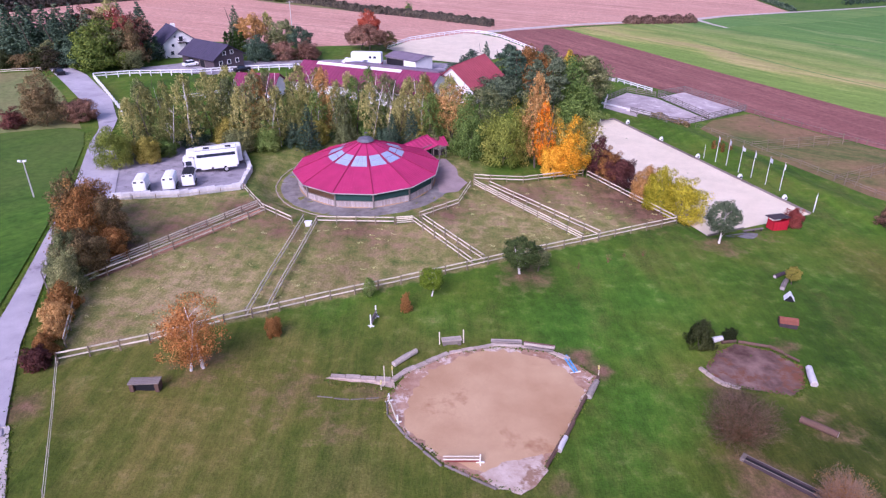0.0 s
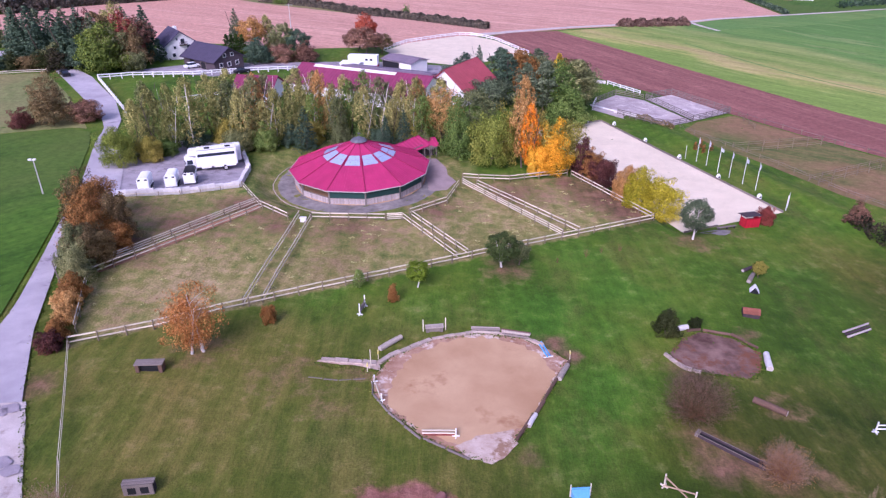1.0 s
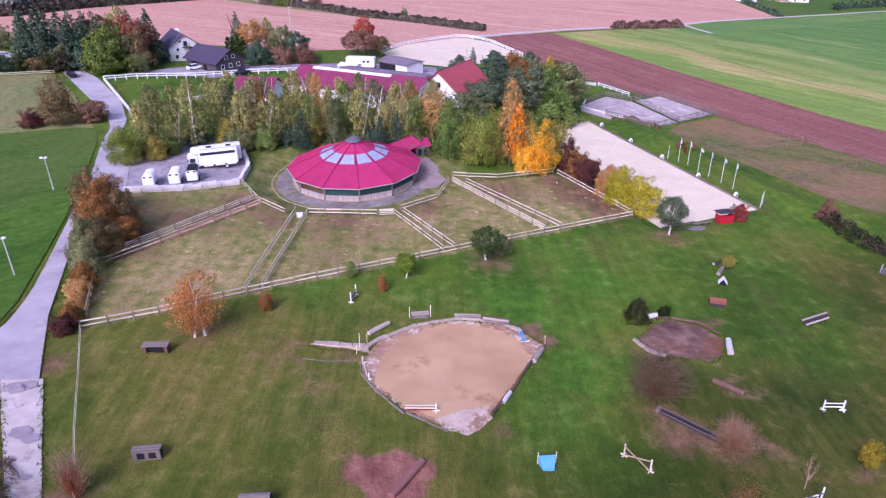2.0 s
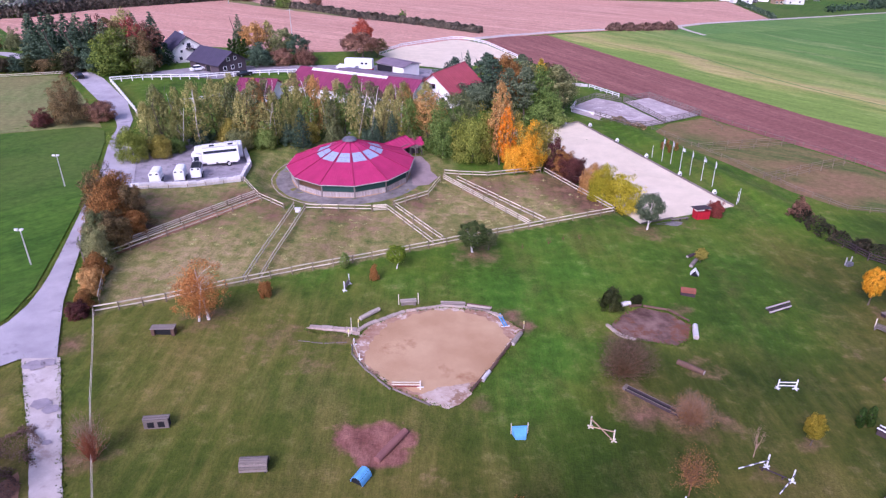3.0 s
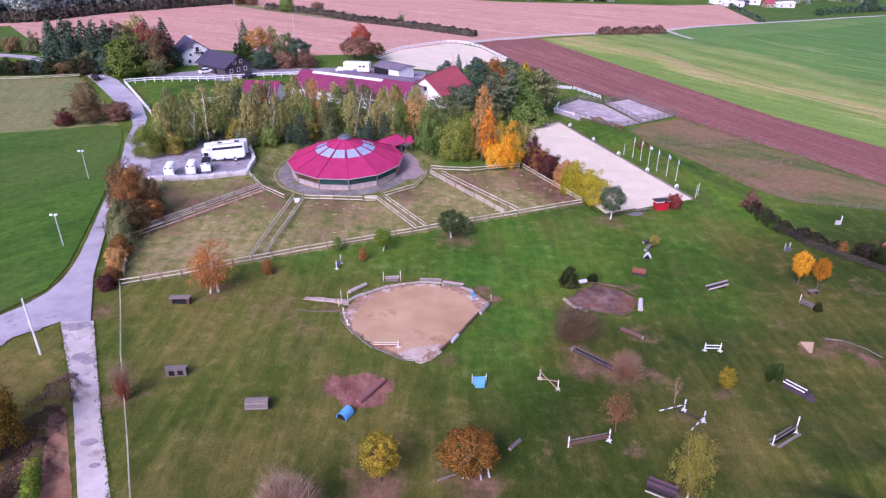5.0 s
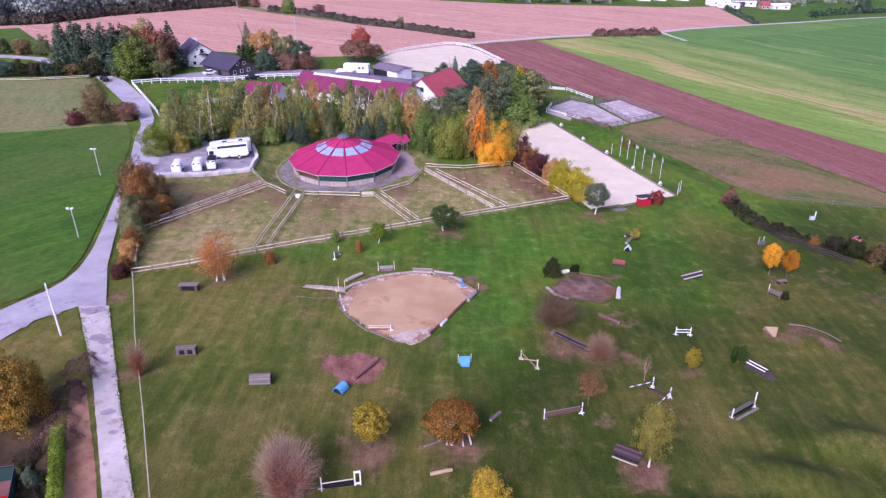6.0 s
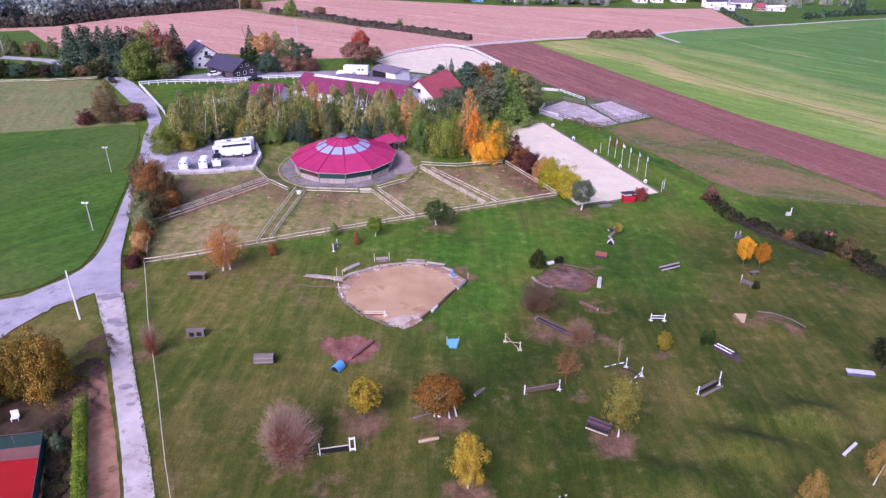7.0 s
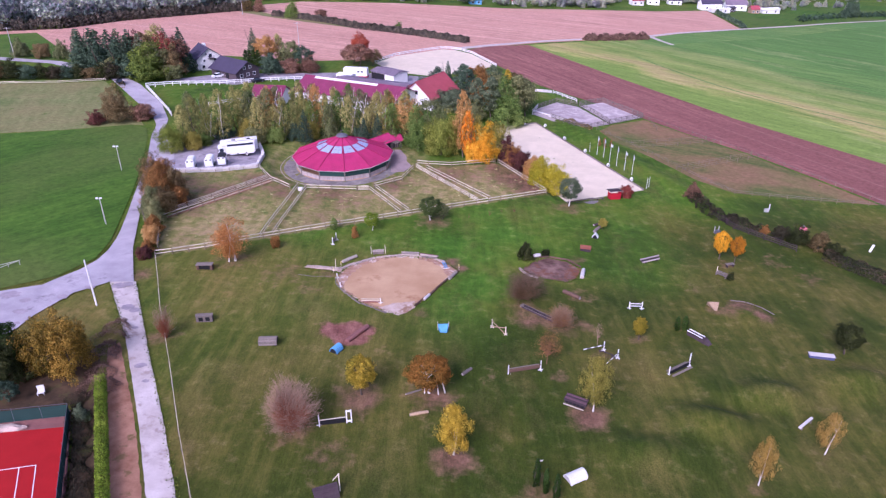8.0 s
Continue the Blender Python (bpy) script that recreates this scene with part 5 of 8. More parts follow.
twig_shrub("twig_shrub", -4.75, 12.2, 6.5, 3.2, M_TWIG, "large leafless shrub of reddish shoots with pale tips", 760, 1, tip=M_TWIGTIP)
twig_shrub("willow_shrub", 25.5, 45.7, 4.3, 3.2, M_TWIG2, "broad brown half-bare willow shrub", 620, 2, L_HAZEL, 15000, tip=M_TWIGGREY)
twig_shrub("willow_shrub", 30.4, 37.8, 3.5, 2.1, M_TWIG2, "reddish brown half-bare shrub", 560, 3, L_RUST, 5000, tip=M_TWIGTIP)
twig_shrub("bare_tree", 27.1, 27.8, 4.9, 1.7, M_TWIG2, "young bare tree with few brown leaves", 60, 4, L_RUST, 1500, stem=1.5)
twig_shrub("bare_tree", 35.1, 33.2, 3.8, 0.8, M_TWIGTIP, "thin bare young tree in the turf", 13, 5, L_BROWN, 50, stem=1.2)
twig_shrub("twig_shrub", -25.9, 29.2, 5.0, 1.7, M_TWIG, "thin reddish half-bare shrub at the wire fence", 120, 6, L_MAUVE, 500, tip=M_TWIGTIP)
plant("dark_bush", "bush", L_OAK, 27.0, 60.0, 3.3, "dark evergreen bush at the small mud pool", "shrub", variant=0, width=0.8)
plant("dark_bush", "bush", L_OAK, 30.9, 61.6, 1.7, "low evergreen bush at the small mud pool", "shrub", variant=1, width=0.8)
plant("small_tree", "round", L_LIME, 43.9, 74.9, 2.6, "small yellow-green tree beside a jump", "tree", variant=2, width=1.0)
for x, y, s in [(21.5, 78.9, 1.0), (26.7, 81.2, 1.0), (17.2, 76.7, .8), (24.0, 80.5, .7)]:
    twig_shrub("young_tree", x, y, 1.5 * s, 0.45 * s, M_TWIG2, "newly planted young tree with a few leaves", 26, int(x), L_BROWN, 60)
plant("dark_bush", "bush", L_OAK, 62.8, 56.2, 1.5, "round dark bush beside a jump", "shrub", variant=2, width=0.8)
# south-west corner by the tennis court
plant("linden", "bush", L_LINDEN, -34.3, 20.6, 9.0, "full tree turning orange beside the lane", "tree", variant=0, width=0.62)
plant("linden", "bush", L_LINDEN, -37.4, 20.6, 8.8, "full tree turning gold and green beside the lane", "tree", variant=1, width=0.62)
plant("dark_shrub", "bush", L_OAK, -41.3, 17.5, 6.2, "dark evergreen shrub behind the court", "shrub", variant=2, width=0.9)
plant("dark_shrub", "bush", L_THUJA, -43.8, 22.5, 5.6, "dark green shrub behind the court", "shrub", variant=0, width=0.9)
plant("dark_shrub", "wide", L_DARK, -38.8, 14.0, 3.2, "low evergreen shrub behind the court", "shrub", variant=1, width=0.9)
plant("court_bush", "bush", L_SPRUCE, -28.9, 11.5, 2.2, "grey-green bush at the court corner", "shrub", variant=0, width=0.8)
hedge("clipped_hedge", [(-29.9, 18.6), (-25.5, 9.2), (-21.2, 0.0), (-15, -13)], 1.05, 1.4, L_HEDGE, "clipped bright yellow-green hedge beside the track", 420, 0.09, 3, 0.12)
hedge("undergrowth", [(-33.6, 33), (-32.8, 27.5), (-31.6, 22.5), (-29.2, 16.0)], 3.6, 1.1, L_BRUSH, "tangled leafless undergrowth beside the track", 520, 0.065, 4, 0.6, "undergrowth", True)
hedge("court_undergrowth", [(-31.5, 15.5), (-26.8, 6.5), (-22.8, -2)], 2.4, 0.9, L_HEDGEMIX, "dark brown undergrowth between hedge and court", 420, 0.07, 5, 0.5, "undergrowth", True)
# hedge and bushes along the east
hedge("east_hedge", [(68.0, 95.5), (69.2, 86), (72.5, 81.0), (76.5, 77.5)], 2.8, 2.2, L_HEDGEMIX, "dark leafless brown hedge along the course", 170, 0.16, 6, 0.4, "hedge", True)
hedge("east_hedge", [(84.6, 66.8), (88, 62.5), (94, 55.5), (104, 44)], 2.2, 1.8, L_HEDGEMIX, "dark clipped hedge along the course", 190, 0.15, 7, 0.2, "hedge")
for x, y, h, leaf, v in [(68.2, 94.6, 3.5, L_MAUVE, 0), (79.8, 75.4, 3.2, L_HEDGEMIX, 1), (82.4, 73.4, 4.0, L_OAK, 2), (85.5, 71.0, 3.8, L_BROWN, 0), (86.5, 67.8, 3.4, L_OAK, 1), (77.5, 77.6, 1.8, L_RUST, 2), (72.6, 82.6, 2.4, L_HEDGEMIX, 1)]:
    plant("hedge_bush", "bush", leaf, x, y, h, "overgrown bush in the course hedge", "shrub", variant=v, width=0.95, group="bushes in the east hedge")
hedge("arena_shrubs", [(47.5, 152.5), (51.5, 149.5), (54.5, 146.8)], 2.2, 1.0, L_BROWN, "low dark shrubs between the arena and the pens", 90, 0.18, 8, 0.4, "shrubs", True)
for x, y in [(53.6, 129.6), (55.1, 130.6), (56.4, 128.4), (54.6, 127.6)]:
    plant("bank_shrub", "column", L_RUST, x, y, 1.9, "small rust-red columnar shrub on the bank", "shrub", variant=1, width=1.4, group="shrubs on the bank")
# far hedges and woods
hedge("far_hedge", [(-82.4, 331.5), (-66.5, 327.5), (-50.4, 320.6), (-32.8, 306.7), (-17, 302.2), (0.6, 294.1), (20.7, 283.7)], 4.5, 2.9, L_HEDGEFAR, "dark hedge between the far bare fields", 200, 0.36, 9, 0.2, "hedge", True)
hedge("track_bushes", [(80, 312.5), (96, 318.5), (117, 329)], 5, 2.4, L_BRUSH, "cluster of dark bushes beside the field track", 200, 0.36, 10, 0.75, "bushes", True)
hedge("wood_edge", [(-216, 203), (-179, 244), (-158, 260.5), (-145.5, 289), (-129.5, 311), (-109.5, 338), (-101, 347)], 5, 4.0, L_HEDGEFAR, "dark shrubs along the edge of the far woods", 110, 0.45, 15, 0.35, "hedge", True)
hedge("village_hedge", [(194, 394), (198, 430), (202, 469)], 3, 2.2, L_DARK, "dark hedge at the edge of the village", 40, 0.5, 12, 0.4, "hedge", True)
hedge("meadow_hedge", [(252, 447), (262, 460), (300, 487), (345, 515), (430, 560)], 5, 3.0, L_DARK, "dark bushes along the far meadow", 14, 0.6, 13, 0.7, "hedge", True)

for x, y, h, leaf, v in [(-71.2, 327.5, 8.0, L_GREEN, 0), (-56.3, 329, 6.5, L_MAUVE, 1), (-13.3, 303, 5.0, L_GREEN, 2), (-92.7, 344, 6.5, L_MAUVE, 0), (-99, 344, 7.0, L_BROWN, 1), (-26, 305.5, 4.2, L_HEDGEMIX, 1), (312.6, 498, 13, L_DARK, 2)]:
    plant("hedgerow_tree", "bush", leaf, x, y, h, "rounded hedgerow tree between the far fields", "tree", variant=v, width=0.9, group="hedgerow trees")


def far_wood(name, line, depth, n, height, label, seed):
    rng = np.random.RandomState(seed)
    pts, face = [], []
    seg = np.array(line, float)
    for i in range(n):
        t = rng.uniform(0, len(seg) - 1.001)
        a, b = seg[int(t)], seg[int(t) + 1]
        p = a + (b - a) * (t - int(t))
        d = np.array([-(b - a)[1], (b - a)[0]]) / np.linalg.norm(b - a) * rng.uniform(0, depth)
        x, y = p + d
        h = height * rng.uniform(0.6, 1.1)
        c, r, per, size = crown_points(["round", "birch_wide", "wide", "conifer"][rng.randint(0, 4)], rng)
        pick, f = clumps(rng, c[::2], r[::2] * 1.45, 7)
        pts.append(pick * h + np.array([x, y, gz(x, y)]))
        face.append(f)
    # the leaf colour carries the haze of the distance
    return tagged(new(name, leaf_mesh(name, np.concatenate(pts), 0.62, L_HAZYWOOD, rng, out=np.concatenate(face))), label, "woods", kind="stuff")


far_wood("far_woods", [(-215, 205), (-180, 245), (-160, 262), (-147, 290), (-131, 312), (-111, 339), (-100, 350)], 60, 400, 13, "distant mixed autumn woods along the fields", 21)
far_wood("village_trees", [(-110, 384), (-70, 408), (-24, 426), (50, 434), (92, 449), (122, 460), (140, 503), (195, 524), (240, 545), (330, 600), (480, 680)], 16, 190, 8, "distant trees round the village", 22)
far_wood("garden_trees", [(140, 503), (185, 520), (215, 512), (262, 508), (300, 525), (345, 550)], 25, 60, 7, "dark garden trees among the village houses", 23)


def pale_tufts():
    """Pale rank tufts left standing on the grazed paddocks."""
    rng = np.random.RandomState(33)
    x, y = rng.uniform(-42, 36, 420), rng.uniform(53, 112, 420)
    keep = inside(x, y, PADDOCKS)
    c = np.stack([x[keep], y[keep], ground_z(x[keep], y[keep]) + 0.05], 1)
    pts = np.concatenate([c + rng.normal(0, 1, c.shape) * np.array([0.22, 0.14, 0.05]) for _ in range(26)])
    tagged(new("rank_tufts", leaf_mesh("rank_tufts", pts, 0.09, L_TUFT, rng, lie=0.6)), "pale rank grass tufts on the grazed paddocks", "grass", kind="stuff")


pale_tufts()


# ---- fences ----
def fence(name, line, label, post_mat=None, rail_mat=None, heights=(0.5, 1.08), spacing=3.0, post_h=1.25, post_w=0.16, rail=(0.06, 0.15), round_posts=True, group="paddock fences", category="fence", seed=1):
    """Posts at even steps with straight rails from post to post."""
    x0, y0 = line[0]
    ob = thing(name, x0, y0, z=0.0, label=label, category=category, group=group)
    ob.matrix_basis = Matrix.Translation((x0, y0, gz(x0, y0)))
    base = Vector((x0, y0, gz(x0, y0)))
    rnd = random.Random(seed + round(x0 * 10))
    tops = []
    for (xa, ya), (xb, yb) in zip(line[:-1], line[1:]):
        l = math.hypot(xb - xa, yb - ya)
        k = max(1, round(l / spacing))
        for i in range(k + (1 if (xb, yb) == line[-1] else 0)):
            t = i / k
            x, y = xa + (xb - xa) * t, ya + (yb - ya) * t
            tops.append(Vector((x, y, gz(x, y))) - base)
    for p in tops:
        lean = Matrix.Rotation(rnd.uniform(-0.04, 0.04), 4, "X") @ Matrix.Rotation(rnd.uniform(-0.04, 0.04), 4, "Y")
        put("post", unit_box(post_mat or M_POST, "round" if round_posts else "bar"), ob,
            Matrix.Translation((p.x, p.y, p.z + post_h / 2 - 0.1)) @ lean @ Matrix.Diagonal((post_w, post_w, post_h + 0.2, 1)))
    for a, b in zip(tops[:-1], tops[1:]):
        for h in heights:
            j1, j2 = rnd.uniform(-0.03, 0.03), rnd.uniform(-0.03, 0.03)
            side = Vector((-(b - a).y, (b - a).x, 0)).normalized() * (post_w * 0.5 + rail[0] * 0.5)
            bar("rail", ob, rail_mat or M_RAIL, a + side + Vector((0, 0, h + j1)), b + side + Vector((0, 0, h + j2)), rail[0], rail[1])
    return ob


WOOD = "weathered two-rail wooden paddock fence"
fence("paddock_fence", [(-36.5, 53), (-29.3, 56.7), (-23.1, 60.8), (-2.5, 72.3), (8.4, 78.4), (34.8, 92.7)], WOOD + " along the course")
fence("paddock_fence", [(-37.0, 55.6), (-41, 67.6)], WOOD + " at the lane end")
fence("paddock_fence", [(-41.5, 69.2), (-35.2, 79.2), (-26.9, 92.1)], WOOD + " along the sandy passage", heights=(0.5, 0.85, 1.15), post_h=1.25)
fence("paddock_fence", [(-40.9, 67.7), (-34.1, 77.6), (-25.5, 90.4)], WOOD + " along the sandy passage", heights=(0.5, 1.05))
fence("paddock_fence", [(-30.6, 98.5), (-26.2, 91.2), (-21.0, 86.9)], WOOD + " near the yard")
fence("paddock_fence", [(-19.6, 88), (-21.2, 62.3)], WOOD + " along a grass passage")
fence("paddock_fence", [(-17.7, 87), (-19.2, 63.2)], WOOD + " along a grass passage")
fence("paddock_fence", [(-17.6, 87.4), (-6.8, 88.1)], WOOD + " before the round hall")
fence("paddock_gate", [(-6.6, 88.1), (-4.2, 88.8)], "closed weathered wooden gate before the round hall", heights=(0.3, 0.6, 0.9, 1.15), spacing=2.5, category="gate")
fence("paddock_fence", [(-4.4, 88.9), (3.6, 76.2)], WOOD + " along a narrow passage")
fence("paddock_fence", [(-3.0, 89.8), (5.2, 77.3)], WOOD + " along a narrow passage")
fence("paddock_fence", [(-3.3, 90.5), (2.5, 96.2), (4.6, 103.6)], WOOD + " beside the gravel path")
fence("paddock_fence", [(5.1, 104.7), (19.3, 85.0)], WOOD + " along a grass passage", heights=(0.4, 0.75, 1.1))
fence("paddock_fence", [(7.6, 104.5), (22.0, 86.4)], WOOD + " along a grass passage")
fence("paddock_fence", [(5.3, 107.2), (13.5, 107.4), (24.4, 112.0)], WOOD + " below the orange trees")
fence("paddock_fence", [(25.0, 111.6), (34.6, 93.2)], WOOD + " beside the arena trees")
fence("wire_fence", [(-36.4, 52.6), (-33.2, 45.3), (-29.4, 36.4), (-22.9, 22.6), (-17.2, 10), (-12.8, 0.9), (-4, -16), (8, -40)], "thin post and wire fence along the track", post_w=0.1, rail=(0.03, 0.07), heights=(0.5, 0.95), spacing=4, post_h=1.05)
fence("white_fence", [(-64.5, 136.5), (-66.3, 139.8), (-83.2, 166), (-76.6, 170.6), (-62.9, 175), (-50.6, 182.6), (-38.4, 188.3)], "white two-rail fence along the lane and farm yard", M_WHITE, M_WHITE, (0.75, 1.3), 2.6, 1.45, 0.2, (0.1, 0.26), False, "white fences")
fence("white_fence", [(-58, 148.5), (-51.5, 155.2), (-46, 157.6)], "white two-rail fence behind the trees", M_WHITE, M_WHITE, (0.6, 1.1), 2.6, 1.2, 0.18, (0.09, 0.2), False, "white fences")
fence("arena_fence", [(-17, 224.5), (-10.4, 241), (-0.5, 253.5), (8.6, 263.2), (13, 263.8), (17, 261.2), (21.8, 255.2), (31, 231)], "white two-rail fence round the far sand arena", M_WHITE, M_WHITE, (0.65, 1.2), 2.6, 1.35, 0.2, (0.1, 0.26), False, "white fences")
fence("course_fence", [(71.6, 78.6), (76.0, 74.0), (80.4, 69.4)], "dark three-rail wooden fence in the hedge line", M_DARKWOOD, M_DARKWOOD, (0.4, 0.8, 1.2), 2.6, 1.35)
fence("course_fence", [(69.4, 85.5), (71.6, 78.6)], "dark three-rail wooden fence in the hedge line", M_DARKWOOD, M_DARKWOOD, (0.4, 0.8, 1.2), 2.6, 1.35)
fence("pen_fence", [(74.2, 164), (84.4, 147.6), (95.7, 131.2), (105.7, 113), (114, 97), (127, 72)], "thin post and rail fence along the ploughed strip", spacing=5, heights=(0.9,), rail=(0.04, 0.07), rail_mat=M_OLDWOOD)
fence("pen_fence", [(56, 147), (62, 135), (68, 123), (74, 108.5), (79.4, 99.4), (95, 97.5), (113, 96.5)], "thin post and rail fence round the pens", spacing=4, heights=(0.6, 1.0), rail=(0.03, 0.05), post_w=0.1, rail_mat=M_OLDWOOD)
for a, b in [((63.3, 134.3), (87.1, 143.4)), ((65.0, 131.0), (88.5, 140.5)), ((70.4, 115.2), (95, 130.2)), ((71.2, 113.2), (96.4, 128.4)), ((75, 161), (74.5, 150))]:
    fence("pen_fence", [a, b], "pale two-rail fence dividing the pens", spacing=4, heights=(0.55, 1.0), rail=(0.04, 0.08), rail_mat=M_POST)
fence("field_fence", [(-98.2, 171.0), (-109.3, 164.5), (-125, 159), (-150, 152)], "low pale fence behind the west paddock", spacing=4, heights=(0.6, 1.0))
# sand pens
sheet("pen_sand", [(38.6, 160.5), (41, 168), (48.4, 177.7), (54.8, 173.2), (61.3, 154.0), (55, 149.5), (49.4, 147.2), (44, 153)], M_PADSAND, 0.08, "pale lilac-grey sand of the open pens", "arena")
sheet("pen_sand", [(55.6, 174.4), (64.5, 181.2), (73.4, 163.8), (61.8, 154.6)], M_PADSAND, 0.09, "pale sand of the fenced pen", "arena")
PALI = "grey-brown three-rail pen fence"
fence("sand_pen_fence", [(55.6, 174.8), (64.5, 181.5), (73.7, 163.6), (61.4, 154.2), (55.4, 174.2)], PALI, M_OLDWOOD, M_OLDWOOD, (0.4, 0.8, 1.2, 1.6), 2.6, 1.8, 0.14, (0.06, 0.14))
fence("sand_pen_fence", [(41, 168), (48.4, 177.9), (54.6, 173.6)], PALI, M_OLDWOOD, M_OLDWOOD, (0.5, 1.0, 1.4), 2.6, 1.6)
fence("sand_pen_fence", [(61.2, 153.9), (55, 149.2), (49.4, 146.9), (46.8, 150.6), (44.0, 157)], PALI, M_OLDWOOD, M_OLDWOOD, (0.5, 1.0, 1.4), 2.6, 1.6)
fence("sand_pen_fence", [(38.6, 160.5), (41, 168)], PALI, M_WHITE, M_WHITE, (0.5, 1.0, 1.4), 2.6, 1.6)
fence("white_fence", [(48.9, 190.5), (55.4, 179.8)], "white two-rail fence beside the sand pens", M_WHITE, M_WHITE, (0.5, 1.0), 2.6, 1.2, 0.16, (0.08, 0.2), False, "white fences")
wallth = thing("block_wall", 45.8, 156.4, label="low white block wall at the sand pens", category="wall", turn=-42)
for i in range(5):
    stand("block", wallth, M_BLOCK, i * 1.25 - 2.5, 0, 0, 1.2, 0.5, 0.7)
wallth = thing("rail_wall", 43.0, 160.6, label="long low white barrier between the sand pens", category="barrier", turn=-48)
for i in range(7):
    stand("block", wallth, M_WHITE, i * 1.7 - 5.1, 0, 0, 1.66, 0.3, 0.5)


# ---- the yard wall: blocks on edge ----
def block_row(name, line, label, mat, size=(1.25, 0.55, 0.6), seed=3):
    x0, y0 = line[0]
    ob = thing(name, x0, y0, label=label, category="wall")
    rnd = random.Random(seed)
    z0 = gz(x0, y0)
    for (xa, ya), (xb, yb) in zip(line[:-1], line[1:]):
        l = math.hypot(xb - xa, yb - ya)
        k = max(1, int(l / size[0]))
        ang = math.degrees(math.atan2(yb - ya, xb - xa))
        for i in range(k):
            t = (i + 0.5) / k
            x, y = xa + (xb - xa) * t, ya + (yb - ya) * t
            stand("block", ob, mat, x - x0, y - y0, gz(x, y) - z0 - 0.1, l / k - 0.03, size[1] * rnd.uniform(0.85, 1.15), size[2] * rnd.uniform(0.85, 1.1) + 0.1, ang + rnd.uniform(-2, 2))
    return ob


block_row("yard_wall", [(-48.3, 93.0), (-39.2, 95.2), (-31.2, 99.2), (-31.7, 107.3), (-36.2, 119.1)], "low wall of white concrete blocks round the yard", M_BLOCK, (1.25, 0.6, 0.95))
block_row("pen_wall", [(42.6, 192.2), (48.6, 191.6)], "low white block wall beyond the sand pens", M_BLOCK, (1.5, 0.5, 0.9), 7)
block_row("yard_edge", [(-52, 117.2), (-46.4, 120.6), (-36.6, 119.8)], "row of pale edging blocks below the trees", M_BLOCK, (1.3, 0.5, 0.4), 5)
fence("yard_fence", [(-48.4, 92.3), (-39.2, 94.5), (-31.0, 98.5)], "thin wooden fence in front of the yard wall", heights=(0.5,), rail=(0.05, 0.08), post_w=0.1, post_h=0.8)


